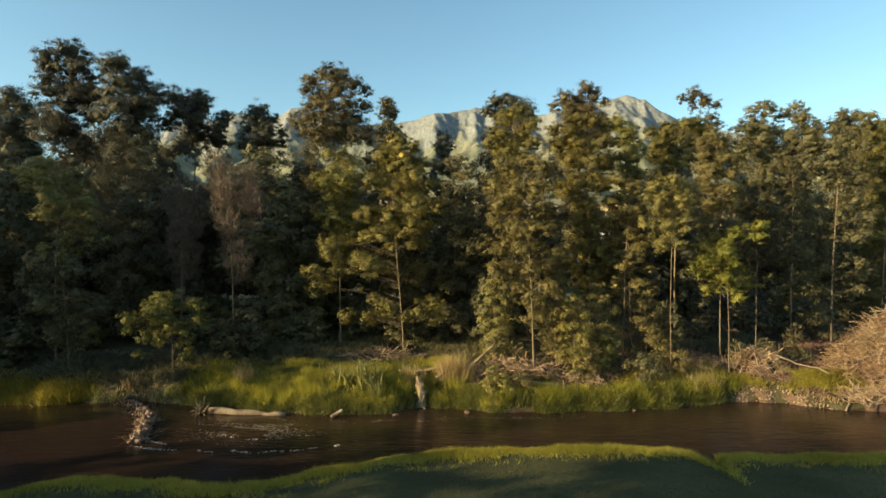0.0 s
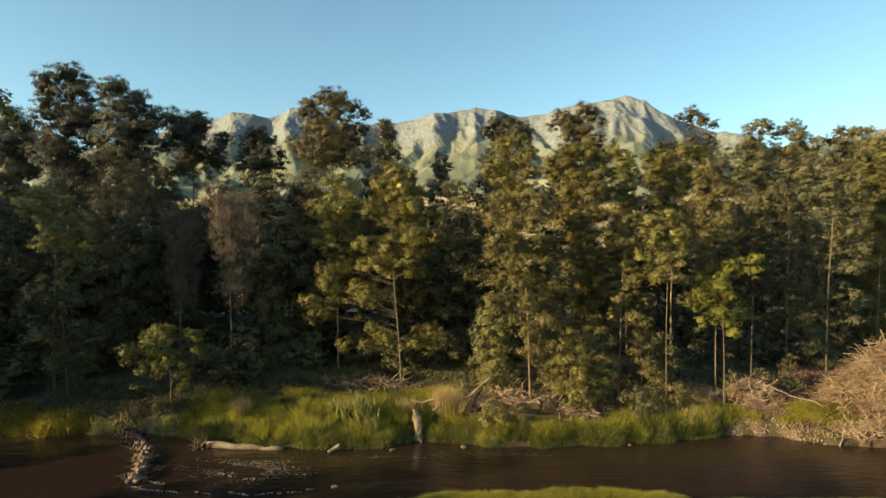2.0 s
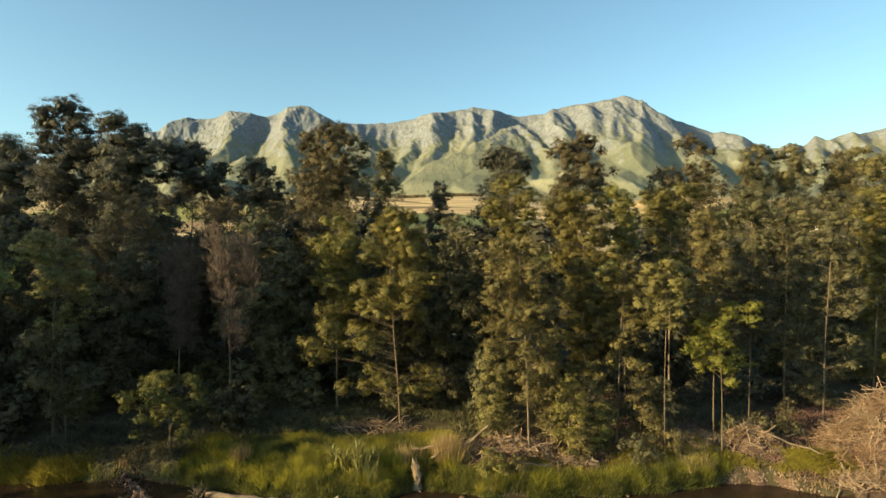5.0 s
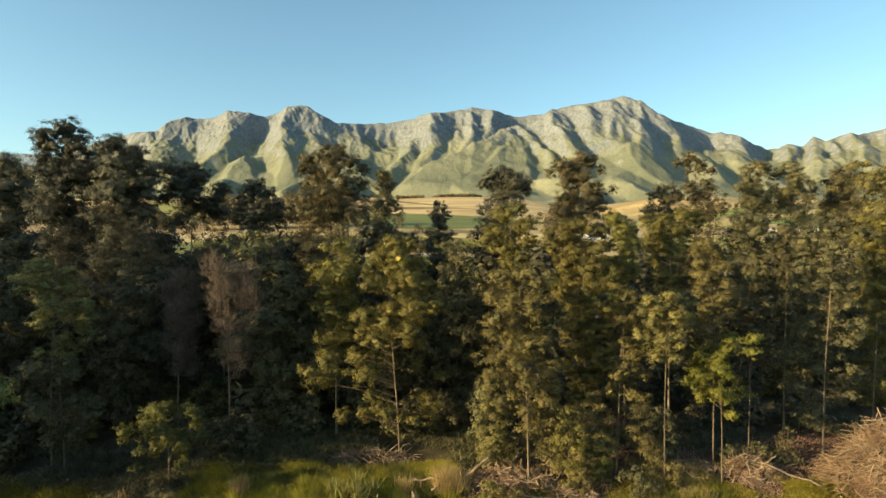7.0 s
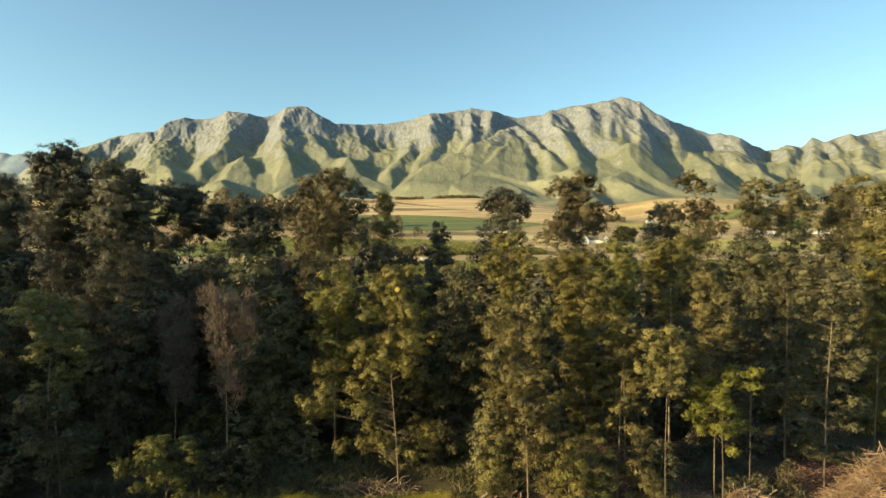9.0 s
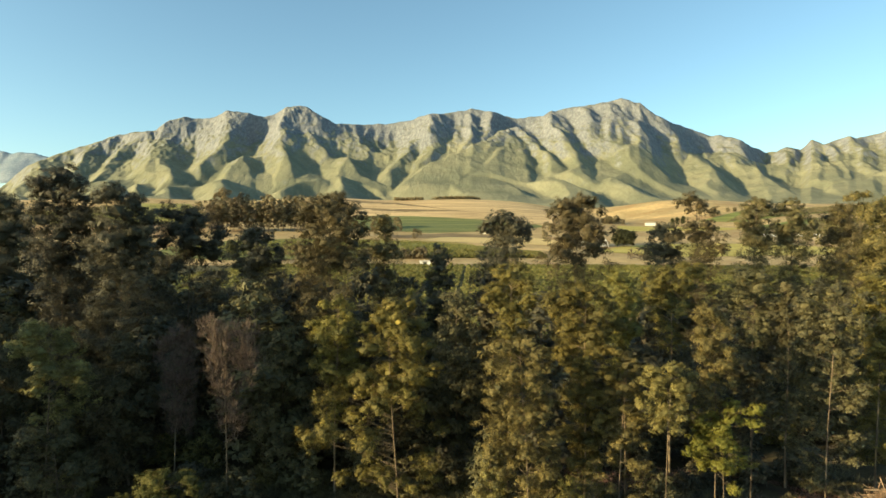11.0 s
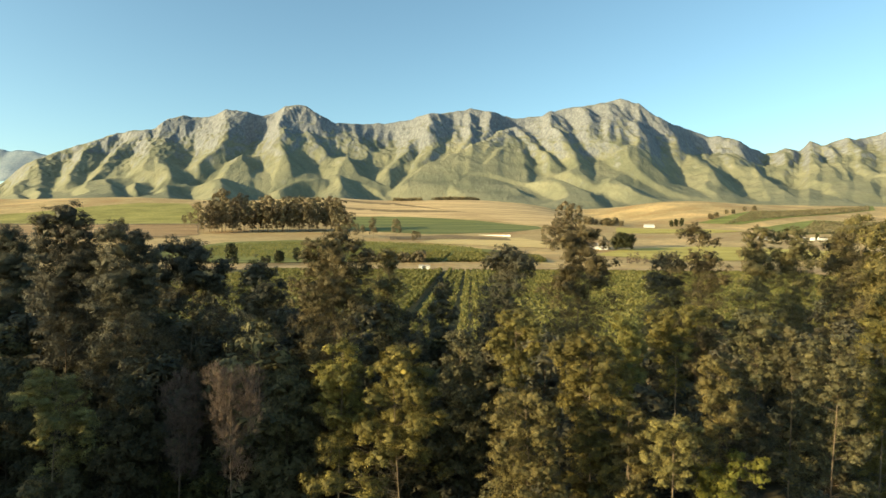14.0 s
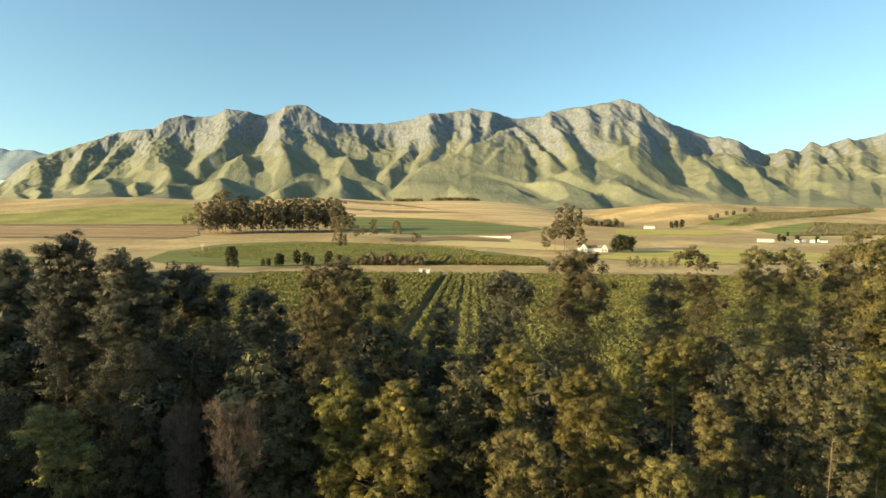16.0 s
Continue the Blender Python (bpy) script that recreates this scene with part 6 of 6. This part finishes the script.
drift = [crooked(wr, (cx, cy, 0.05), (cx + wr.normal(0, 0.4), cy + wr.normal(0, 0.4), wr.uniform(0.08, 0.3)), 0.016, 0.005, 0.1, 4)
         for cx, cy in ((np.interp(q, [0, 0.2, 0.4, 0.6, 0.8, 1], [-3.37, -1.73, -0.52, 0.08, 0.56, 0.91]) + wr.normal(0, 0.2), np.interp(q, [0, 0.2, 0.4, 0.6, 0.8, 1], [3.46, 2.02, 0.55, -0.62, -2.03, -3.17]) + wr.normal(0, 0.2)) for q in wr.uniform(0, 1, 130))]
v, f = tubes(drift, 4)
tagged(piece("drift_twigs", mesh_from("drift_twigs", v, f, BARK), weir), kind="stuff")
gravel = tagged(new("gravel_bank"), "sunlit pale gravel and stones at the waterline", "stones")
gravel.location = (15.3, 29.4, 0.1)
gx_, gy_ = np.meshgrid(np.linspace(13.2, 17.0, 40), np.linspace(-0.1, 0.6, 12))
gy_ = far_edge(gx_) + gy_ * (0.75 + 0.25 * np.sin(gx_ * 2.2))
gv = np.stack([gx_ - 15.3, gy_ - 29.4, np.maximum(ground_z(gx_, gy_), -0.05) - 0.1 + 0.035 + 0.02 * wobble(gx_, gy_, 9)], axis=-1).reshape(-1, 3)
q = (np.arange(11)[:, None] * 40 + np.arange(39)[None, :]).ravel()
piece("gravel_sheet", mesh_from("gravel_sheet", gv, np.stack([q, q + 1, q + 41, q + 40], axis=1), SOIL, True), gravel)
for k in range(290):
    cx = sr.uniform(13.2, 17.8)
    cy = float(far_edge(cx)) + sr.uniform(-0.05, 0.75)
    q = sr.uniform(0.025, 0.07)
    ob = piece("stone", dry[k % 8], gravel)
    ob.matrix_basis = Matrix.Translation((cx - 15.3, cy - 29.4, gz(cx, cy) - 0.08)) @ Euler(sr.uniform(0, 6, 3)).to_matrix().to_4x4() @ Matrix.Diagonal((q * 1.3, q, q, 1))
for k, (x, y, q) in enumerate(((-8.3, 22.3, 0.08), (-6.4, 22.2, 0.09), (-4.4, 22.8, 0.10), (-9.6, 22.3, 0.07), (7.4, 28.3, 0.25), (8.6, 27.5, 0.12), (10.6, 27.9, 0.16), (-2.5, 26.9, 0.14), (0.8, 27.3, 0.16))):
    rock = tagged(new("river_rock", wet[k % 8]), "single wet stone breaking the river surface", "rock")
    rock.matrix_basis = Matrix.Translation((x, y, 0.02)) @ Matrix.Rotation(k, 4, "Z") @ Matrix.Diagonal((q * 1.3, q, q * 0.8, 1))


def foam(name, label, x, y, size, material):
    n = len(x)
    a = sr.uniform(0, 6.28, n)
    c = np.stack([x, y, np.full(n, 0.03) + sr.uniform(0, 0.04, n)], axis=1)
    vs = []
    for j in range(5):
        b = a + j * 2 * np.pi / 5
        q = size * sr.uniform(0.3, 1.1, n)
        vs.append(c + np.stack([np.cos(b) * q * 2.0, np.sin(b) * q * 0.6, sr.uniform(-0.01, 0.012, n)], axis=1))
    v = np.stack(vs, axis=1).reshape(-1, 3)
    return tagged(new(name, mesh_from(name, v, np.arange(5 * n).reshape(-1, 5), material)), label, "foam", kind="stuff")


fx, fy = [], []
for x0, y0, x1, y1, n, w in ((-12.35, 22.71, -11.4, 22.4, 60, 0.05), (-11.4, 22.4, -10.3, 22.2, 46, 0.04), (-12.2, 23.37, -11.2, 22.95, 40, 0.05), (-9.6, 22.2, -9.0, 22.05, 16, 0.03), (-8.3, 22.2, -7.5, 21.95, 44, 0.03),
                             (-7.2, 22.0, -6.6, 22.17, 22, 0.03), (-6.1, 22.17, -5.6, 22.25, 26, 0.03), (-5.4, 22.4, -5.1, 22.5, 20, 0.03), (-4.5, 22.7, -4.25, 22.76, 26, 0.04), (-9.4, 24.1, -8.4, 23.5, 26, 0.05), (-8.3, 23.45, -6.7, 23.6, 40, 0.04), (-6.2, 23.9, -5.6, 24.0, 16, 0.03)):
    t = sr.uniform(0, 1, n)
    fx.append(x0 + (x1 - x0) * t + sr.normal(0, w, n))
    fy.append(y0 + (y1 - y0) * t + sr.normal(0, w, n))
foam("white_foam", "white foam where the river runs over stones", np.concatenate(fx), np.concatenate(fy), 0.02, foam_mat)
n = 1500
x = np.clip(sr.normal(-8.2, 1.3, n), -11.5, -3.8)
y = 24.6 - (x + 8) * 0.08 + sr.normal(0, 0.7, n)
keep = (wobble(x * 1.0, y * 2.5, 1.6) > -0.15) & (y < far_edge(x) - 0.3)
foam("foam_flecks", "broken foam flecks on the riffle", x[keep], y[keep], 0.026, fleck_mat)
n = 110
x = sr.uniform(-5, 6, n)
y = 26.1 + 0.04 * x + sr.normal(0, 0.12, n)
foam("foam_flecks", "thin foam line drifting along the far shore", x, y, 0.03, fleck_mat)

# eroded stump on the bank
st = tagged(new("eroded_stump"), "pale eroded tree stump standing in the bank cut", "stump")
st.location = (-1.44, 28.3, 0.0)
pz = np.linspace(0, 1, 8)
pp = np.stack([0.09 * np.sin(pz * 4.5 + 0.4), 0.3 * pz, 1.4 * pz], axis=1)
v, f = tubes([(np.concatenate([pp, pp[-1:] - 0.02]), np.array([0.27, 0.20, 0.17, 0.21, 0.16, 0.20, 0.15, 0.10, 0.02]))], 12)
v = v + np.random.default_rng(5).normal(0, 0.03, v.shape)
piece("stump_body", mesh_from("stump_body", v, f, STUMP, False), st)
for k in range(5):
    a = 1.2 * k + 0.4
    v, f = tubes([crooked(np.random.default_rng(k), (0, 0, 0.25), (0.55 * math.cos(a), 0.4 * math.sin(a), 0.0), 0.09, 0.03, 0.05, 4)], 6)
    piece("root", mesh_from("root", v, f, DEADWOOD, True), st)

# ---- vineyard ----
vr = np.random.default_rng(500)
vv = []
for k in range(-34, 66):
    if k == 0:     # the lane
        continue
    y0, y1 = 72 + (18 if -12 < k < 8 else 0), 300
    ln = y1 - y0
    edge = k in (-1, 1)
    n = int(ln * (22 if edge else 10))
    y = y0 + ln * vr.uniform(0, 1, n) ** 1.35
    x = -7.7 + (y - 116) * 0.051 + k * 2.7 + (0.6 if k > 3 else -0.2 if k > 0 else 0.2) + vr.normal(0, 0.32 if edge else 0.48, n)
    z = ground_z(x, y) + 0.3 + vr.beta(2.2, 1.6, n) * (2.0 if edge else 1.5) * (1.0 + 0.17 * wobble(x, y, 0.35))
    vv.append(np.stack([x, y, z], axis=1))
at = np.concatenate(vv)
size = 0.0026 * at[:, 1] + 0.18
nrm = unit(vr.normal(size=at.shape) + np.array([-0.2, -0.3, 0.8]))
side = unit(np.cross(nrm, unit(vr.normal(size=at.shape)))) * size[:, None]
along = np.cross(side, nrm)
v = np.stack([at - side * 0.5 - along * 0.4, at + side * 0.5 - along * 0.4, at + along * 0.7], axis=1).reshape(-1, 3)
tagged(new("vineyard_rows", mesh_from("vineyard_rows", v, np.arange(len(v)).reshape(-1, 3), LEAF["vine"])), "long rows of leafy green vines", "vines", kind="stuff")


# crops, in standing rows
def crop(name, label, x0, x1, y0, y1, n, h, leaf, keep):
    x, y = vr.uniform(x0, x1, n), vr.uniform(y0, y1, n)
    ok = keep(x, y)
    x, y = x[ok], y[ok]
    z = ground_z(x, y) + 0.3 + vr.uniform(0, 1, len(x)) * h
    at = np.stack([x, y, z], axis=1)
    v, f = leaf_tris(vr, at, unit(vr.normal(size=at.shape) + np.array([-0.2, -0.4, 0.5])), h * 0.8, h * 0.5)
    return tagged(new(name, mesh_from(name, v, f, leaf)), label, "crop", kind="stuff")


crop("standing_crop", "green standing crop with a rounded end", -60, 70, 369, 440, 24000, 2.0, LEAF["vine"],
     lambda x, y: (y < 440 - 0.010 * (x - 10) ** 2) & (np.abs(x - 1 - (y - 369) * 0.10) > 1.6) & (x < 66))
crop("standing_crop", "low green crop in the large field", -205, 40, 380, 600, 26000, 1.3, LEAF["vine"],
     lambda x, y: (((x + 85) / 118) ** 2 + ((y - 488) / 108) ** 2 < 1) & ((y > 440) | (x < -62)))

crop("hill_scrub", "reddish brown scrub along the top of the wheat hill", -112, 112, 1335, 1400, 6000, 6.0, LEAF["gum"],
     lambda x, y: wobble(x, y, 0.05) > 0.5 * np.abs(x) / 112 - 0.35)

# ---- far trees ----
gum_stock = [grow("gum_tree", "tall gum tree with a bare pale trunk in the wood", 30, 7.5, f, "gum", 1.35, 520 + k, 0.6) for k, f in enumerate((0.26, 0.36, 0.20, 0.40))]
gi = 0
for k in range(84):
    t = (k + vr.uniform(0, 1)) / 84
    x, y = -308 + 172 * t + vr.normal(0, 2), 738 + 56 * t + vr.uniform(0, 40)
    s = vr.uniform(0.72, 1.25) * (1.12 if t < 0.12 else 1.0)
    m = Matrix.Translation((x, y, gz(x, y) - 0.3)) @ Matrix.Rotation(vr.uniform(0, 6.28), 4, "Z") @ Matrix.Scale(s, 4)
    if gi < 4:
        gum_stock[gi].matrix_basis = m
    else:
        copy_thing(gum_stock[gi % 4], m)
    gi += 1
for x, y, s in ((-380, 868, 0.42), (-372, 868, 0.5), (91, 515, 0.86), (98, 514, 1.02), (108, 520, 1.08), (115, 516, 0.98), (123, 519, 0.8), (-128, 700, 0.75), (-120, 690, 0.7), (-108, 690, 0.72), (-99, 676, 0.66), (-90, 668, 0.6),
                (-77, 656, 0.62), (-50, 630, 0.58), (-29, 600, 0.5), (-25, 600, 0.46), (-88, 494, 0.46), (-84, 497, 0.38)):
    copy_thing(gum_stock[gi % 4], Matrix.Translation((x, y, gz(x, y) - 0.3)) @ Matrix.Rotation(gi * 1.1, 4, "Z") @ Matrix.Scale(s, 4))
    gi += 1
oak = grow("oak_tree", "broad dark round oak beside the farmhouse", 16.5, 11, 0.12, "oak", 3.5, 540, 0.99)
oak.location = (156, 508, gz(156, 508) - 0.2)
oaklet = grow("field_tree", "dark leafy tree standing at the field edge", 13.5, 4.2, 0.12, "oak", 1.8, 541, 0.99)
oaklet.location = (-118.7, 333, gz(-118.7, 333) - 0.1)
for k, (x, y, s) in enumerate(((-107, 351, 0.36), (-104, 351, 0.4), (-99, 352, 0.62), (-97, 353, 0.55), (-89, 360, 0.7), (-82, 354, 0.66), (-79, 354, 0.5), (-70, 358, 0.7), (-64, 362, 0.5),
                               (376, 963, 0.9), (384, 965, 1.0), (392, 964, 1.1), (470, 800, 0.5), (388, 676, 0.7), (396, 680, 0.6), (412, 682, 0.65), (436, 684, 0.6))):
    copy_thing(oaklet, Matrix.Translation((x, y, gz(x, y) - 0.1)) @ Matrix.Rotation(k * 1.3, 4, "Z") @ Matrix.Scale(s, 4))
hedge_bush = grow("hedge_shrub", "bushy olive shrub in the field hedge", 6.5, 3.0, 0.04, "gum", 2.0, 550, 0.5)
hedge_bush.location = (-50, 364, gz(-50, 364) - 0.1)
for k in range(46):
    if k < 12:
        x, y, s = -48 + 3.2 * k, 364.5 + 0.12 * k, vr.uniform(0.6, 1.25)
    elif k < 34:
        x, y, s = vr.uniform(232, 300), vr.uniform(960, 1000), vr.uniform(1.0, 2.0)
    else:
        x, y, s = vr.uniform(480, 640), 0, vr.uniform(0.9, 1.6)
        y = 1005 + (x - 434) * 0.86 + vr.uniform(4, 16)
    copy_thing(hedge_bush, Matrix.Translation((x, y, gz(x, y) - 0.1)) @ Matrix.Rotation(k * 1.9, 4, "Z") @ Matrix.Scale(s, 4))
dry_bush = grow("bare_shrub", "bare brown leafless shrub by the track", 7.5, 2.6, 0.1, "bare", 1.4, 560, 0.5)
dry_bush.location = (114, 358, gz(114, 358) - 0.1)
for k, (x, y, s) in enumerate(((119, 360, 1.1), (125, 362, 0.8), (131, 363, 0.95), (137, 366, 0.7), (143, 368, 0.9), (147, 369, 0.8), (-130, 190, 0.8))):
    copy_thing(dry_bush, Matrix.Translation((x, y, gz(x, y) - 0.1)) @ Matrix.Rotation(k * 1.3, 4, "Z") @ Matrix.Scale(s, 4))


# orchard rows on the slope
def orchard(name, label, corners, n):
    a, b, c, d = (np.array(q, float) for q in corners)
    u, w = vr.uniform(0, 1, n), np.floor(vr.uniform(0, 1, n) * 14) / 14 + vr.uniform(0, 0.02, n)
    p = (a * (1 - u)[:, None] + b * u[:, None]) * (1 - w)[:, None] + (d * (1 - u)[:, None] + c * u[:, None]) * w[:, None]
    at = np.stack([p[:, 0], p[:, 1], ground_z(p[:, 0], p[:, 1]) + vr.uniform(0.3, 3.2, n)], axis=1)
    v, f = leaf_tris(vr, at, unit(vr.normal(size=at.shape) + np.array([-0.2, -0.4, 0.5])), 2.4, 1.6)
    return tagged(new(name, mesh_from(name, v, f, LEAF["gum"])), label, "orchard", kind="stuff")


orchard("orchard_block", "rows of olive orchard trees on the slope", ((470, 978), (900, 1240), (960, 1320), (600, 1140)), 9000)
orchard("orchard_block", "rows of olive orchard trees above the farm", ((480, 805), (665, 850), (780, 1005), (650, 1025)), 7000)


# ---- farm buildings ----
def block(bm, x0, x1, y0, y1, z0, z1):
    vs = [bm.verts.new((x, y, z)) for z in (z0, z1) for x, y in ((x0, y0), (x1, y0), (x1, y1), (x0, y1))]
    for q in ((0, 3, 2, 1), (4, 5, 6, 7), (0, 1, 5, 4), (1, 2, 6, 5), (2, 3, 7, 6), (3, 0, 4, 7)):
        bm.faces.new([vs[i] for i in q])


def gabled(name, label, x, y, w, d, eave, top, roof_mat, turn=0.0, curved=False, windows=2):
    """A whitewashed house: gable walls to front and back, two roof slopes, windows and a door."""
    root = tagged(new(name), label, "house")
    root.location, root.rotation_euler = (x, y, gz(x, y) - 0.2), (0, 0, radians(turn))
    for yy, nm in ((-d / 2, "gable_wall"), (d / 2 - 0.4, "gable_wall")):
        bm = bmesh.new()
        if curved:
            prof = [(-w / 2, 0), (-w / 2, eave), (-w * 0.40, eave * 1.12), (-w * 0.30, eave + (top - eave) * 0.55), (-w * 0.16, top * 0.93), (0, top * 1.06), (w * 0.16, top * 0.93), (w * 0.30, eave + (top - eave) * 0.55), (w * 0.40, eave * 1.12), (w / 2, eave), (w / 2, 0)]
        else:
            prof = [(-w / 2, 0), (-w / 2, eave), (0, top), (w / 2, eave), (w / 2, 0)]
        fr = bm.faces.new([bm.verts.new((px, yy, pz)) for px, pz in prof])
        for v in [e for e in bmesh.ops.extrude_face_region(bm, geom=[fr])["geom"] if isinstance(e, bmesh.types.BMVert)]:
            v.co.y += 0.4
        part(nm, bm, WHITEWASH, root)
    for sx in (-1, 1):
        bm = bmesh.new()
        block(bm, sx * w / 2 - 0.15 * (sx + 1), sx * w / 2 + 0.15 * (1 - sx), -d / 2 + 0.4, d / 2 - 0.4, 0, eave)
        part("side_wall", bm, WHITEWASH, root)
        bm = bmesh.new()
        vs = [bm.verts.new(p) for p in ((sx * (w / 2 + 0.3), -d / 2 + 0.4, eave - 0.2), (sx * (w / 2 + 0.3), d / 2 - 0.4, eave - 0.2), (0, d / 2 - 0.4, top - 0.1), (0, -d / 2 + 0.4, top - 0.1))]
        fr = bm.faces.new(vs)
        for v in [e for e in bmesh.ops.extrude_face_region(bm, geom=[fr])["geom"] if isinstance(e, bmesh.types.BMVert)]:
            v.co.z += 0.2
        part("roof_slope", bm, roof_mat, root)
    for k in range(windows):
        wx = (k + 0.5) / windows * w * 0.8 - w * 0.4
        bm = bmesh.new()
        block(bm, wx - 0.45, wx + 0.45, -d / 2 - 0.03, -d / 2 + 0.02, 1.0, 2.4)
        win = part("window", bm, DARKGLASS, root)
        bm = bmesh.new()
        block(bm, wx - 0.6, wx + 0.6, -d / 2 - 0.10, -d / 2 - 0.035, 0.85, 0.98)
        part("sill", bm, WHITEWASH, win)
    return root


gabled("farmhouse", "white farmhouse with a tall curved gable", 123.7, 519, 6.2, 9, 3.6, 6.6, THATCH, 0, True)
gabled("farmhouse", "white farmhouse wing with a curved gable", 141, 516, 6.0, 9, 3.4, 6.4, THATCH, 0, True)
gabled("farmhouse", "low grey-roofed wing between the white gables", 132.0, 521, 7, 11, 3.2, 5.6, THATCH, 90, False, 1)
gabled("barn", "long white farm barn with a low roof", 338.5, 962, 7, 16, 3.4, 5.2, SHEET, 80, False, 1)
gabled("barn", "long white farm building", 372, 676, 5, 17, 2.8, 4.2, SHEET, 84, False, 1)
for k, (x, y, w, d, e) in enumerate(((399, 681, 4.5, 6, 2.4), (409, 678, 4.0, 8, 2.2), (419, 684, 5.0, 6, 2.6), (427, 677, 3.6, 5, 2.2), (440, 680, 5.5, 9, 2.6))):
    gabled("cottage", "small white worker's cottage", x, y, w, d, e, e + 1.3, SHEET if k % 2 else THATCH, 34 * k - 60, False, 1)

hut = tagged(new("pump_house"), "small white pump house with an open dark doorway", "shed")
hut.location = (-9.8, 318, gz(-9.8, 318) - 0.1)
for nm, a in (("wall_panel", (-3.0, -1.2, -1.5, -1.3, 0, 2.6)), ("wall_panel", (0.9, 3.0, -1.5, -1.3, 0, 2.6)), ("lintel", (-1.2, 0.9, -1.5, -1.3, 2.2, 2.6)),
              ("back_wall", (-3.0, 3.0, 1.3, 1.5, 0, 2.6)), ("end_wall", (-3.0, -2.8, -1.3, 1.3, 0, 2.6)), ("end_wall", (2.8, 3.0, -1.3, 1.3, 0, 2.6))):
    bm = bmesh.new()
    block(bm, *a)
    part(nm, bm, WHITEWASH, hut)
bm = bmesh.new()
block(bm, -3.3, 3.3, -1.9, 1.8, 2.6, 2.78)
part("flat_roof", bm, SHEET, hut, "dull sheet metal roof")
boundary = tagged(new("farm_wall"), "long low whitewashed farm wall", "wall")
boundary.location = (65, 743, gz(65, 743))
boundary.rotation_euler = (0, 0, math.atan2(-32, 40))
for k in range(10):
    bm = bmesh.new()
    block(bm, -25 + 5 * k, -20.15 + 5 * k, -0.25, 0.25, -1.5, 1.3)
    part("wall_panel", bm, WHITEWASH, boundary)
pump = tagged(new("wind_pump"), "small white wind pump in the crop field", "wind pump")
pump.location = (-196, 480, gz(-196, 480))
for a in range(3):
    b = a * 2.094
    v, f = tubes([([(0.9 * math.cos(b), 0.9 * math.sin(b), 0), (0, 0, 5)], [0.12, 0.09])], 6)
    piece("leg", mesh_from("leg", v, f, WHITEWASH), pump)
for a in range(8):
    b = a * 0.785
    v = [(0.2 * math.cos(b), -0.3, 5 + 0.2 * math.sin(b)), (1.5 * math.cos(b - 0.2), -0.35, 5 + 1.5 * math.sin(b - 0.2)), (1.5 * math.cos(b + 0.2), -0.2, 5 + 1.5 * math.sin(b + 0.2)), (0.25 * math.cos(b), -0.22, 5 + 0.25 * math.sin(b))]
    piece("vane", mesh_from("vane", v, [[0, 1, 2, 3]], WHITEWASH), pump)
